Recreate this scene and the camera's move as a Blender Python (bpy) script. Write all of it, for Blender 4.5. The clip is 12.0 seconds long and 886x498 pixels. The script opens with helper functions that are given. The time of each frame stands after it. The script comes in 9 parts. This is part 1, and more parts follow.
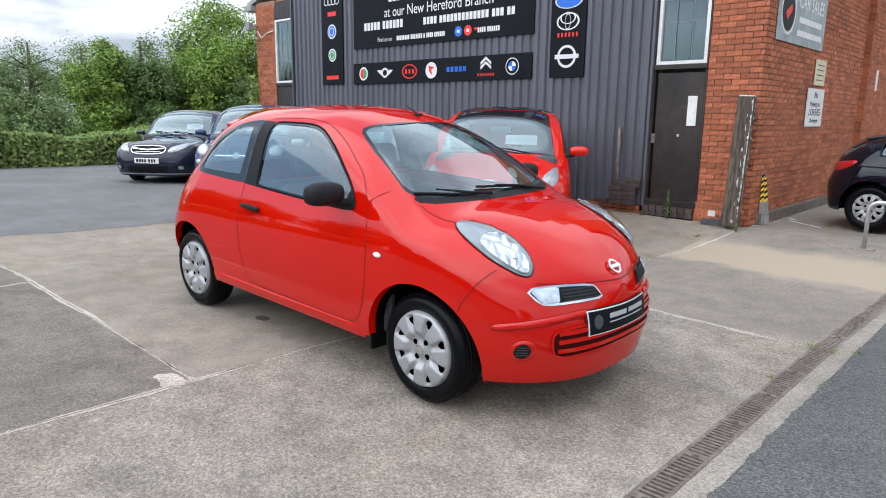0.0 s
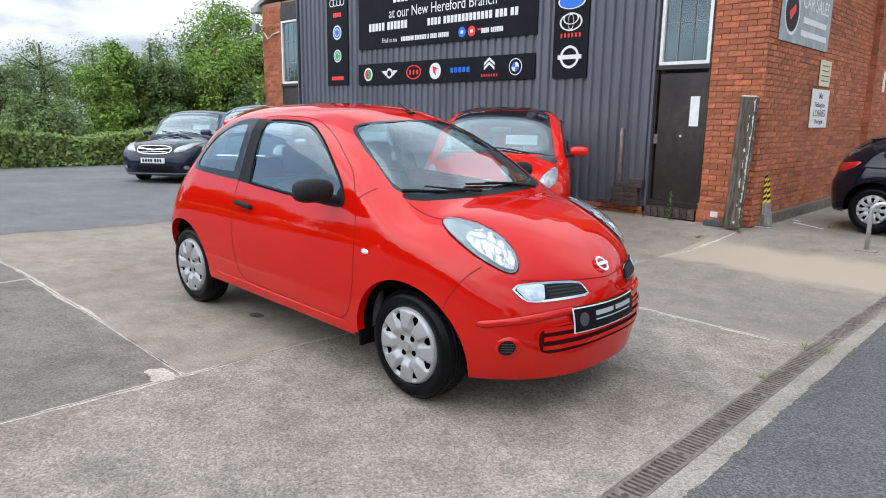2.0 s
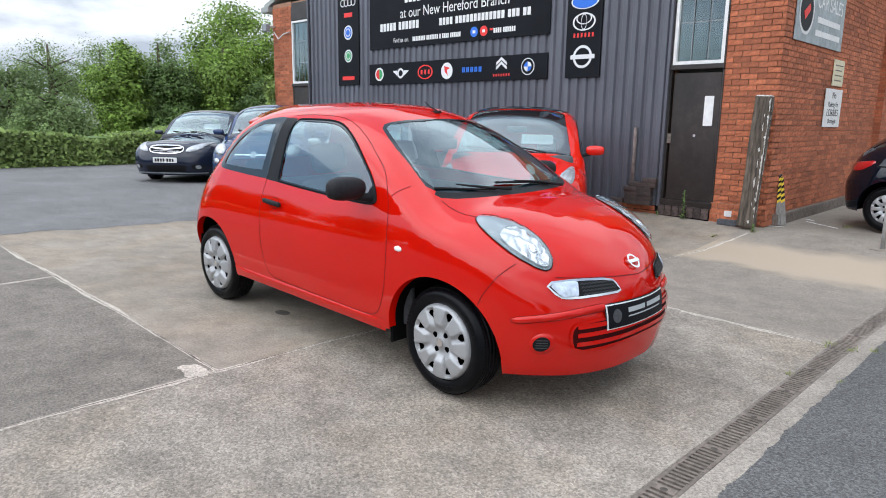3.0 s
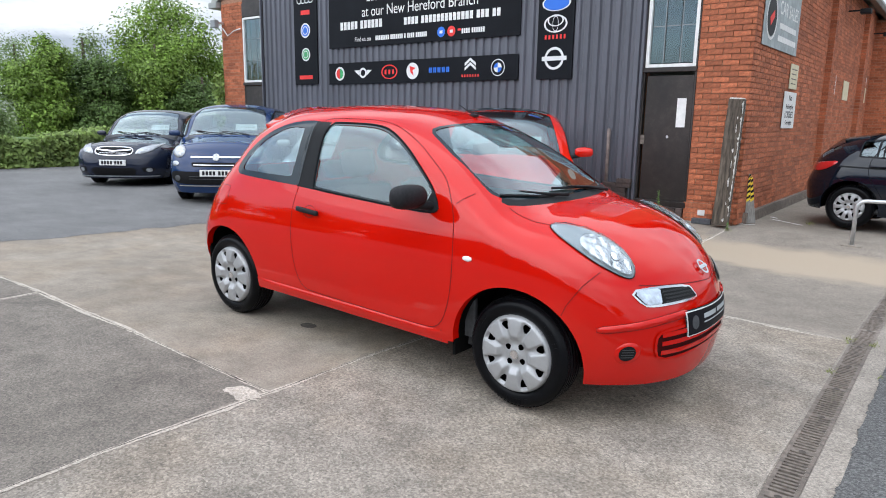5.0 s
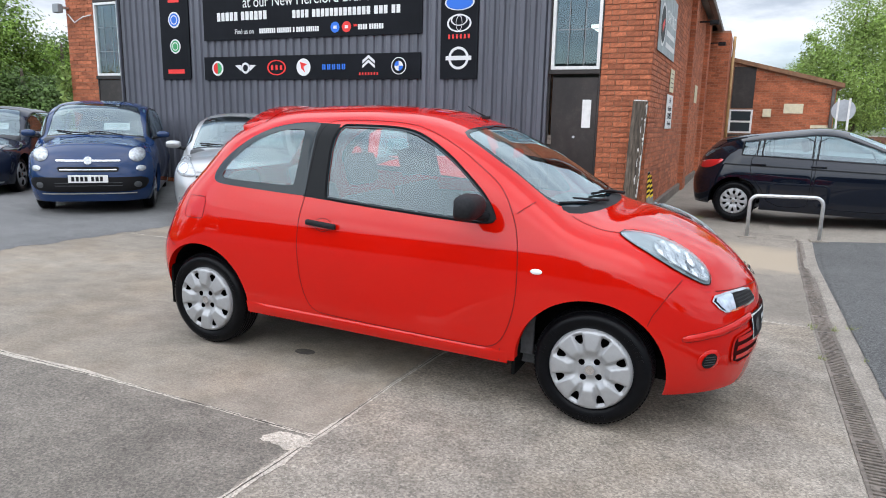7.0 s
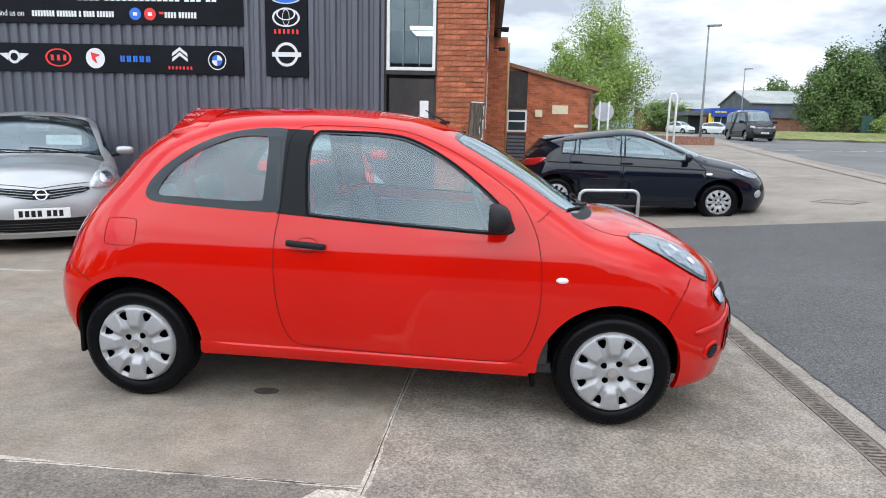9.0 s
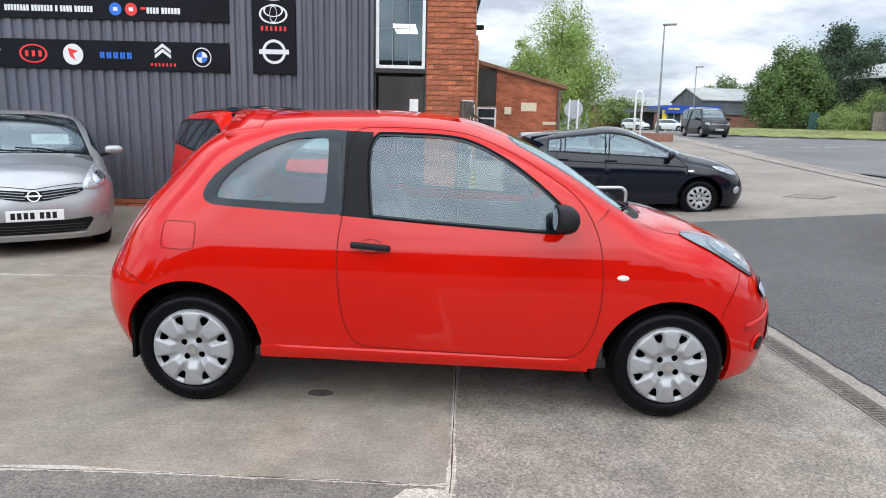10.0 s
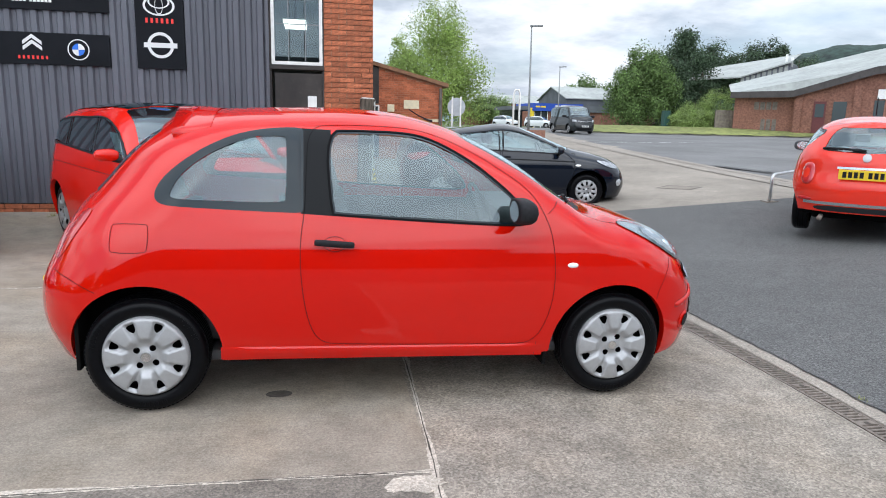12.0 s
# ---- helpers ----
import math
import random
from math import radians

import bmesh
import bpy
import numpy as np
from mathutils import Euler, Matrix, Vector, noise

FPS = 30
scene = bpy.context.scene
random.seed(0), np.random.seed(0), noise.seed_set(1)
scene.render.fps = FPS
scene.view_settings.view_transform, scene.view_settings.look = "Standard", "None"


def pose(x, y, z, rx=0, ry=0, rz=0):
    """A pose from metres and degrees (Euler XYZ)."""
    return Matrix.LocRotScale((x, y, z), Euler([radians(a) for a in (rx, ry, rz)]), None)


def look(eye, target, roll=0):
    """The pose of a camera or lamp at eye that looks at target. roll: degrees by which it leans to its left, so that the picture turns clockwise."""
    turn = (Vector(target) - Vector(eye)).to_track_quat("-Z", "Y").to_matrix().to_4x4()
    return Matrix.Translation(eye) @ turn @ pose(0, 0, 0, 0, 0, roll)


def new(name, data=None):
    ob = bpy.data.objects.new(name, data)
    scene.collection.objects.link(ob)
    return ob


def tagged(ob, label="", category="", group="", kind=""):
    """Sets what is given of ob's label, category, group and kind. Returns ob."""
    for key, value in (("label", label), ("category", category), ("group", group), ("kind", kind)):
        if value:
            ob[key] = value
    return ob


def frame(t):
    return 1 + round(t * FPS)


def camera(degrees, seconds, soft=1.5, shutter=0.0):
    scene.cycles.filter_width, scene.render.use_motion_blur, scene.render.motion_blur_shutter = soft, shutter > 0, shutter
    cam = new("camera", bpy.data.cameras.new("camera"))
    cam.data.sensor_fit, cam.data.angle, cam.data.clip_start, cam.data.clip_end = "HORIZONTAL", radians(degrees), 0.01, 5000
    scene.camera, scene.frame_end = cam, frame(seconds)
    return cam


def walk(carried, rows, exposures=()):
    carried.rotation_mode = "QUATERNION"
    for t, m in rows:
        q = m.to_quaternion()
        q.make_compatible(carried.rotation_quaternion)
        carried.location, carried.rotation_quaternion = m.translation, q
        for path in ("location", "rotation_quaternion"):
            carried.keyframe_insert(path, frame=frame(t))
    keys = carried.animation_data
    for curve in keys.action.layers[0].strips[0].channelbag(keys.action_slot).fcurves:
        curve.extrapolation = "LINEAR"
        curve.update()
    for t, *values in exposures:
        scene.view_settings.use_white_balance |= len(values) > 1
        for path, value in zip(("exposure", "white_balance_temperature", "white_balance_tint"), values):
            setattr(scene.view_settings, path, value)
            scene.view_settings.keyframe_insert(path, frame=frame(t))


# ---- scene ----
cam = camera(67.3, 12.0, soft=1.0)
PATH = [
    (0, (3.537, -3.1, 1.448), (2.198, -1.667, 1.057), 0.7),
    (0.5, (3.569, -3.091, 1.441), (2.232, -1.655, 1.051), 0.7),
    (1, (3.609, -3.062, 1.441), (2.273, -1.625, 1.052), 0.7),
    (1.5, (3.643, -3.037, 1.439), (2.3, -1.607, 1.051), 0.7),
    (2, (3.63, -3.031, 1.425), (2.27, -1.616, 1.039), 0.8),
    (2.5, (3.597, -3.082, 1.424), (2.231, -1.673, 1.038), 0.8),
    (3, (3.545, -3.166, 1.416), (2.178, -1.758, 1.03), 0.8),
    (5, (2.911, -3.551, 1.437), (1.701, -2.005, 1.051), 0.9),
    (5.5, (2.683, -3.641, 1.428), (1.533, -2.051, 1.043), 0.9),
    (6, (2.418, -3.682, 1.44), (1.366, -2.026, 1.054), 1.0),
    (6.5, (2.116, -3.783, 1.44), (1.199, -2.047, 1.056), 1.1),
    (8.3, (1.03, -3.94, 1.433), (0.441, -2.068, 1.047), 1.3),
    (8.5, (0.905, -3.913, 1.43), (0.38, -2.022, 1.045), 1.3),
    (8.7, (0.772, -3.918, 1.441), (0.413, -1.987, 1.063), 1.4),
    (8.8, (0.703, -3.922, 1.45), (0.449, -1.975, 1.073), 1.4),
    (9, (0.573, -3.949, 1.454), (0.442, -1.988, 1.081), 1.4),
    (9.5, (0.263, -4.058, 1.458), (0.205, -2.094, 1.083), 1.4),
    (10, (0.052, -4.011, 1.468), (0.051, -2.047, 1.088), 1.4),
    (10.5, (-0.16, -3.995, 1.472), (0.058, -2.043, 1.096), 1.5),
    (11, (-0.321, -4.045, 1.473), (0.028, -2.112, 1.098), 1.4),
    (11.5, (-0.374, -4.073, 1.463), (-0.001, -2.144, 1.088), 1.4),
    (12, (-0.382, -4.074, 1.461), (-0.014, -2.145, 1.082), 1.4),
]
walk(cam, [(t, look(e, a, r)) for t, e, a, r in PATH], [(0, 0.22, 6200, 10), (12, 0.22, 6200, 10)])

# ---- light: bright overcast ----
world = bpy.data.worlds.new("world")
scene.world = world
world.use_nodes = True
wt = world.node_tree
wt.nodes.clear()


def wn(kind, **kw):
    n = wt.nodes.new(kind)
    for k, v in kw.items():
        n.inputs[k].default_value = v
    return n


w_out, w_bg = wn("ShaderNodeOutputWorld"), wn("ShaderNodeBackground", Strength=0.11)
w_sky = wn("ShaderNodeTexSky")
w_sky.sky_type, w_sky.sun_disc = "NISHITA", False
w_sky.sun_elevation, w_sky.sun_rotation = radians(52), radians(200)
w_geo = wn("ShaderNodeTexCoord")
w_sep, w_add, w_div = wn("ShaderNodeSeparateXYZ"), wn("ShaderNodeMath"), wn("ShaderNodeVectorMath")
w_add.operation, w_div.operation = "ADD", "DIVIDE"
w_add.inputs[1].default_value = 0.22
w_comb = wn("ShaderNodeCombineXYZ")
L = wt.links.new
L(w_geo.outputs["Generated"], w_sep.inputs[0])
L(w_sep.outputs["Z"], w_add.inputs[0])
for k in "XYZ":
    L(w_add.outputs[0], w_comb.inputs[k])
L(w_geo.outputs["Generated"], w_div.inputs[0])
L(w_comb.outputs[0], w_div.inputs[1])
w_noise = wn("ShaderNodeTexNoise", Scale=0.62, Detail=6.0, Roughness=0.5, Distortion=0.3)
w_noise2 = wn("ShaderNodeTexNoise", Scale=1.6, Detail=7.0, Roughness=0.56)
L(w_div.outputs[0], w_noise.inputs["Vector"])
L(w_div.outputs[0], w_noise2.inputs["Vector"])
w_cov, w_tone = wn("ShaderNodeValToRGB"), wn("ShaderNodeValToRGB")
w_cov.color_ramp.elements[0].position, w_cov.color_ramp.elements[1].position = 0.30, 0.46
w_tone.color_ramp.elements[0].position, w_tone.color_ramp.elements[1].position = 0.40, 0.58
w_tone.color_ramp.elements[0].color = (4.7, 5.2, 5.9, 1)
w_tone.color_ramp.elements[1].color = (8.9, 9.2, 9.6, 1)
L(w_noise.outputs["Fac"], w_cov.inputs["Fac"])
L(w_noise2.outputs["Fac"], w_tone.inputs["Fac"])
w_mix = wn("ShaderNodeMixRGB")
L(w_cov.outputs["Color"], w_mix.inputs["Fac"])
L(w_sky.outputs["Color"], w_mix.inputs["Color1"])
L(w_tone.outputs["Color"], w_mix.inputs["Color2"])
w_lift = wn("ShaderNodeMapRange")
w_lift.inputs["From Min"].default_value, w_lift.inputs["From Max"].default_value = 0.0, 1.0
w_lift.inputs["To Min"].default_value, w_lift.inputs["To Max"].default_value = 0.9, 1.6
L(w_sep.outputs["Z"], w_lift.inputs["Value"])
w_mul = wn("ShaderNodeMixRGB")
w_mul.blend_type = "MULTIPLY"
w_mul.inputs["Fac"].default_value = 1.0
L(w_mix.outputs["Color"], w_mul.inputs["Color1"])
L(w_lift.outputs[0], w_mul.inputs["Color2"])
# the cloud is brighter round the hidden sun
w_dot, w_halo, w_glow = wn("ShaderNodeVectorMath"), wn("ShaderNodeMapRange"), wn("ShaderNodeMixRGB")
w_dot.operation = "DOT_PRODUCT"
w_dot.inputs[1].default_value = Vector((-12, -33, 34)).normalized()
w_halo.inputs["From Min"].default_value, w_halo.inputs["From Max"].default_value = 0.2, 1.0
w_halo.inputs["To Min"].default_value, w_halo.inputs["To Max"].default_value = 1.0, 1.8
w_glow.blend_type = "MULTIPLY"
w_glow.inputs["Fac"].default_value = 1.0
L(w_geo.outputs["Generated"], w_dot.inputs[0])
L(w_dot.outputs["Value"], w_halo.inputs["Value"])
L(w_mul.outputs["Color"], w_glow.inputs["Color1"])
L(w_halo.outputs[0], w_glow.inputs["Color2"])
L(w_glow.outputs["Color"], w_bg.inputs["Color"])
L(w_bg.outputs[0], w_out.inputs["Surface"])

sun_data = bpy.data.lights.new("sun", "SUN")
sun_data.energy, sun_data.angle, sun_data.color = 1.25, radians(100), (1.0, 0.98, 0.95)
sun = new("sun", sun_data)
sun.matrix_world = look((0, 0, 60), (12, 33, 0))

# ---- materials ----


def mat(name, color, rough=0.6, metal=0.0, var=0.0, scale=8.0, bump=0.0, bscale=60.0, var2=0.0, scale2=1.2,
        coat=0.0, spec=0.5, rand=0.0, island=0.0, stretch=None, tint2=None, emit=None, grit=0.0, gscale=120.0, blot=0.0, bsize=0.5, fine=0.6, fleck=0.0, fscale=20.0):
    """Principled material with variation at two scales, bump, and a random shade per object or island."""
    m = bpy.data.materials.new(name)
    m.use_nodes = True
    nt = m.node_tree
    b = nt.nodes["Principled BSDF"]
    b.inputs["Base Color"].default_value = (*color, 1)
    b.inputs["Roughness"].default_value = rough
    b.inputs["Metallic"].default_value = metal
    b.inputs["Coat Weight"].default_value = coat
    b.inputs["Coat Roughness"].default_value = 0.03
    b.inputs["Specular IOR Level"].default_value = spec
    if emit:
        b.inputs["Emission Color"].default_value = (*emit[0], 1)
        b.inputs["Emission Strength"].default_value = emit[1]
    link = nt.links.new
    tc = nt.nodes.new("ShaderNodeTexCoord")
    src = tc.outputs["Object"]
    if stretch:
        mp = nt.nodes.new("ShaderNodeMapping")
        mp.inputs["Scale"].default_value = stretch
        link(src, mp.inputs["Vector"])
        src = mp.outputs["Vector"]
    col = None

    def mul(fac_socket, amount, lo=0.35, hi=0.65, tint=None):
        nonlocal col
        ramp = nt.nodes.new("ShaderNodeMapRange")
        ramp.inputs["From Min"].default_value, ramp.inputs["From Max"].default_value = lo, hi
        ramp.inputs["To Min"].default_value, ramp.inputs["To Max"].default_value = 0.0, 1.0
        link(fac_socket, ramp.inputs["Value"])
        mx = nt.nodes.new("ShaderNodeMixRGB")
        dark = tint or tuple(c * (1 - amount) for c in color)
        lite = tuple(min(1, c * (1 + amount * 0.8)) for c in color)
        if col is None:
            mx.inputs["Color1"].default_value, mx.inputs["Color2"].default_value = (*dark, 1), (*lite, 1)
            link(ramp.outputs[0], mx.inputs["Fac"])
        else:
            mx.blend_type = "MULTIPLY"
            mx.inputs["Fac"].default_value = 1.0
            link(col, mx.inputs["Color1"])
            g = nt.nodes.new("ShaderNodeMapRange")
            g.inputs["To Min"].default_value, g.inputs["To Max"].default_value = 1 - amount, 1 + amount * 0.6
            link(ramp.outputs[0], g.inputs["Value"])
            link(g.outputs[0], mx.inputs["Color2"])
        col = mx.outputs["Color"]

    def noise_at(sc, detail=6.0, rough_=0.6):
        n = nt.nodes.new("ShaderNodeTexNoise")
        n.inputs["Scale"].default_value, n.inputs["Detail"].default_value, n.inputs["Roughness"].default_value = sc, detail, rough_
        link(src, n.inputs["Vector"])
        return n.outputs["Fac"]

    if var:
        mul(noise_at(scale, 8.0, fine), var, tint=tint2)
    if var2:
        mul(noise_at(scale2, 3.0), var2)
    if grit:
        vo = nt.nodes.new("ShaderNodeTexVoronoi")
        vo.inputs["Scale"].default_value = gscale
        link(src, vo.inputs["Vector"])
        sp = nt.nodes.new("ShaderNodeSeparateColor")
        link(vo.outputs["Color"], sp.inputs[0])
        mul(sp.outputs[0], grit, 0.0, 1.0)
    if blot:
        mul(noise_at(bsize, 8.0, 0.72), blot, 0.36, 0.50)
    if fleck:
        mul(noise_at(fscale, 9.0, 0.8), fleck, 0.49, 0.57)
    if rand:
        mul(nt.nodes.new("ShaderNodeObjectInfo").outputs["Random"], rand, 0.0, 1.0)
    if island:
        mul(nt.nodes.new("ShaderNodeNewGeometry").outputs["Random Per Island"], island, 0.0, 1.0)
    if col is not None:
        link(col, b.inputs["Base Color"])
    if bump:
        bp = nt.nodes.new("ShaderNodeBump")
        bp.inputs["Strength"].default_value, bp.inputs["Distance"].default_value = bump, 0.01
        link(noise_at(bscale, 4.0), bp.inputs["Height"])
        link(bp.outputs["Normal"], b.inputs["Normal"])
    return m


def glass(name, tint=(0.9, 0.94, 0.935), base=0.07):
    """Thin pane: clear, with a mirror sheen that grows at grazing angles."""
    m = bpy.data.materials.new(name)
    m.use_nodes = True
    nt = m.node_tree
    nt.nodes.clear()
    out, mx = nt.nodes.new("ShaderNodeOutputMaterial"), nt.nodes.new("ShaderNodeMixShader")
    tr, gl, lw = nt.nodes.new("ShaderNodeBsdfTransparent"), nt.nodes.new("ShaderNodeBsdfGlossy"), nt.nodes.new("ShaderNodeLayerWeight")
    pw, ma = nt.nodes.new("ShaderNodeMath"), nt.nodes.new("ShaderNodeMath")
    tr.inputs["Color"].default_value = (*tint, 1)
    gl.inputs["Roughness"].default_value = 0.01
    gl.inputs["Color"].default_value = (0.80, 0.94, 0.99, 1)
    lw.inputs["Blend"].default_value = 0.5
    pw.operation, ma.operation = "POWER", "MULTIPLY_ADD"
    pw.inputs[1].default_value = 3.0
    ma.inputs[1].default_value, ma.inputs[2].default_value = 1.0 - base, base
    nt.links.new(lw.outputs["Facing"], pw.inputs[0])
    nt.links.new(pw.outputs[0], ma.inputs[0])
    nt.links.new(ma.outputs[0], mx.inputs["Fac"])
    nt.links.new(tr.outputs[0], mx.inputs[1])
    nt.links.new(gl.outputs[0], mx.inputs[2])
    nt.links.new(mx.outputs[0], out.inputs["Surface"])
    return m


def grainy(name, color, stone=0.25, size=0.009, pits=0.3, flecks=0.25, patch=0.16, cloud=0.12, brush=0.0, bump=0.5, rough=0.9, warm=0.0):
    """Cast concrete or tarmac: cloudy stains, crisp grains of stone, dark pits and pale flecks, at real size."""
    m = bpy.data.materials.new(name)
    m.use_nodes = True
    nt = m.node_tree
    b = nt.nodes["Principled BSDF"]
    b.inputs["Roughness"].default_value = rough
    b.inputs["Specular IOR Level"].default_value = 0.35
    link = nt.links.new
    src = nt.nodes.new("ShaderNodeTexCoord").outputs["Object"]
    state = [None]

    def tex(scale, detail=4.0, rough_=0.6, vec=None):
        n = nt.nodes.new("ShaderNodeTexNoise")
        n.inputs["Scale"].default_value, n.inputs["Detail"].default_value, n.inputs["Roughness"].default_value = scale, detail, rough_
        link(vec or src, n.inputs["Vector"])
        return n.outputs["Fac"]

    def ramp(v, lo, hi, a, c):
        r = nt.nodes.new("ShaderNodeMapRange")
        for k, q in zip(("From Min", "From Max", "To Min", "To Max"), (lo, hi, a, c)):
            r.inputs[k].default_value = q
        link(v, r.inputs["Value"])
        return r.outputs[0]

    def times(v):
        mx = nt.nodes.new("ShaderNodeMixRGB")
        mx.blend_type = "MULTIPLY"
        mx.inputs["Fac"].default_value = 1.0
        if state[0] is None:
            mx.inputs["Color1"].default_value = (*color, 1)
        else:
            link(state[0], mx.inputs["Color1"])
        link(v, mx.inputs["Color2"])
        state[0] = mx.outputs["Color"]

    times(ramp(tex(0.55, 5.0, 0.62), 0.36, 0.64, 1 - cloud, 1 + cloud))
    times(ramp(tex(4.5, 7.0, 0.72), 0.36, 0.64, 1 - patch, 1 + patch))
    times(ramp(tex(0.55 / size, 3.0, 0.75), 0.36, 0.66, 1 - stone * 0.8, 1 + stone * 0.8))
    if brush:
        mp = nt.nodes.new("ShaderNodeMapping")
        mp.inputs["Scale"].default_value = (3.0, 70.0, 1.0)
        link(src, mp.inputs["Vector"])
        times(ramp(tex(1.0, 4.0, 0.7, mp.outputs["Vector"]), 0.36, 0.64, 1 - brush, 1 + brush))
    vo = nt.nodes.new("ShaderNodeTexVoronoi")
    vo.inputs["Scale"].default_value = 1.0 / size
    link(src, vo.inputs["Vector"])
    sp = nt.nodes.new("ShaderNodeSeparateColor")
    link(vo.outputs["Color"], sp.inputs[0])
    times(ramp(sp.outputs[0], 0.0, 1.0, 1 - stone, 1 + stone))
    if pits:
        times(ramp(tex(38.0, 5.0, 0.7), 0.31, 0.40, 1 - pits, 1.0))
    if flecks:
        times(ramp(tex(21.0, 8.0, 0.78), 0.60, 0.68, 1.0, 1 + flecks))
    if warm:
        mx = nt.nodes.new("ShaderNodeMixRGB")
        mx.blend_type = "MULTIPLY"
        mx.inputs["Color2"].default_value = (1.06, 0.98, 0.88, 1)
        link(ramp(tex(0.9, 4.0, 0.6), 0.45, 0.62, 0.0, warm), mx.inputs["Fac"])
        link(state[0], mx.inputs["Color1"])
        state[0] = mx.outputs["Color"]
    link(state[0], b.inputs["Base Color"])
    bp = nt.nodes.new("ShaderNodeBump")
    bp.inputs["Strength"].default_value, bp.inputs["Distance"].default_value = bump, 0.006
    link(tex(0.7 / size, 3.0, 0.7), bp.inputs["Height"])
    link(bp.outputs["Normal"], b.inputs["Normal"])
    return m


M_CONC = mat("concrete", (0.31, 0.27, 0.225), 0.9, var=0.2, scale=55, bump=0.5, bscale=160, var2=0.22, scale2=0.8)
M_CONC2 = grainy("pale_concrete", (0.255, 0.225, 0.188), stone=0.16, size=0.010, pits=0.25, flecks=0.08, patch=0.10, cloud=0.16)
M_KERB = grainy("kerb_concrete", (0.262, 0.232, 0.197), stone=0.24, size=0.008, pits=0.35, flecks=0.12, patch=0.14, cloud=0.1)
M_JOINT = grainy("joint_mortar", (0.45, 0.40, 0.34), stone=0.25, size=0.007, pits=0.45, flecks=0.1, patch=0.16, cloud=0.1)
M_TAR = grainy("tarmac", (0.100, 0.099, 0.096), stone=0.45, size=0.008, pits=0.35, flecks=0.35, patch=0.07, cloud=0.08, bump=0.9, rough=0.8)
M_TAR_L = grainy("worn_tarmac", (0.150, 0.148, 0.145), stone=0.26, size=0.009, pits=0.2, flecks=0.15, patch=0.10, cloud=0.16, bump=0.7, rough=0.85)
M_ROAD = mat("road_asphalt", (0.15, 0.148, 0.145), 0.88, var=0.3, scale=60, bump=0.3, bscale=90, var2=0.22, scale2=0.3)
M_GRASS = mat("grass", (0.185, 0.205, 0.06), 0.95, var=0.4, scale=3, var2=0.3, scale2=0.3)
M_FIELD = mat("far_ground", (0.10, 0.13, 0.05), 0.95, var=0.4, scale=0.05, var2=0.3, scale2=0.01)
M_PIPE = mat("galvanised_steel", (0.55, 0.56, 0.57), 0.45, metal=0.8, var=0.15, scale=20)
M_GRATE = mat("drain_grating", (0.185, 0.155, 0.13), 0.75, metal=0.2, var=0.35, scale=30, bump=0.4, var2=0.2, scale2=3)
M_BRICK = mat("red_brick", (0.46, 0.146, 0.068), 0.88, var=0.26, scale=30, bump=0.5, bscale=140, var2=0.16, scale2=1.0, rand=0.32, fleck=0.1, fscale=35)
M_BRICKI = mat("red_brick_joined", (0.46, 0.146, 0.068), 0.88, var=0.26, scale=30, bump=0.5, bscale=140, var2=0.16, scale2=1.0, island=0.32, fleck=0.1, fscale=35)
M_MORTAR = mat("mortar", (0.36, 0.195, 0.125), 0.95, var=0.35, scale=30, bump=0.4)
M_CLAD = mat("grey_cladding", (0.106, 0.110, 0.132), 0.42, var=0.12, scale=6, var2=0.14, scale2=0.7, bump=0.04, bscale=9, stretch=(1, 1, 0.15))
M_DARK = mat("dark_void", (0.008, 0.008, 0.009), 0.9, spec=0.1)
M_BLACK = mat("black_plastic", (0.018, 0.018, 0.02), 0.55, var=0.2, scale=60, bump=0.1, bscale=400, spec=0.12)
M_BROWN = mat("brown_black_steel", (0.030, 0.024, 0.021), 0.5, var=0.35, scale=3, bump=0.1, bscale=30, var2=0.4, scale2=1.2, fleck=0.2, fscale=9)
M_WHITE = mat("white_paint", (0.75, 0.75, 0.73), 0.55, var=0.08, scale=12)
M_CREAM = mat("cream_sign", (0.66, 0.6, 0.42), 0.6, var=0.1, scale=9)
M_BOARD = mat("black_sign_board", (0.009, 0.010, 0.013), 0.45, var=0.2, scale=2, spec=0.10)
M_SIGNGREY = mat("grey_sign_board", (0.33, 0.37, 0.38), 0.5, var=0.25, scale=7)
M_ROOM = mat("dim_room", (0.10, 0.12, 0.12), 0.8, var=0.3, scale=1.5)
M_ROOF = mat("roof_sheet", (0.35, 0.37, 0.35), 0.75, var=0.15, scale=2, var2=0.15, scale2=0.3)
M_GUTTER = mat("gutter_timber", (0.10, 0.085, 0.075), 0.6, var=0.3, scale=5)
M_RED = mat("sign_red", (0.75, 0.03, 0.025), 0.5)
M_BLUE = mat("sign_blue", (0.02, 0.15, 0.65), 0.5)
M_SILV = mat("sign_silver", (0.72, 0.72, 0.72), 0.4)
M_GREEN = mat("sign_green", (0.05, 0.35, 0.12), 0.5)
M_YEL = mat("hazard_yellow", (0.75, 0.55, 0.03), 0.6, var=0.15, scale=20)
G_WIN = glass("window_glass", (0.72, 0.78, 0.78), 0.10)

# ---- building helpers ----


def obj(name, verts, faces, material, parent=None, label="", smooth=False):
    me = bpy.data.meshes.new(name)
    me.from_pydata([tuple(v) for v in verts], [], [tuple(f) for f in faces])
    me.materials.append(material)
    if smooth:
        me.shade_smooth()
    ob = new(name, me)
    if parent:
        ob.parent = parent
    if label:
        ob["label"] = label
    return ob


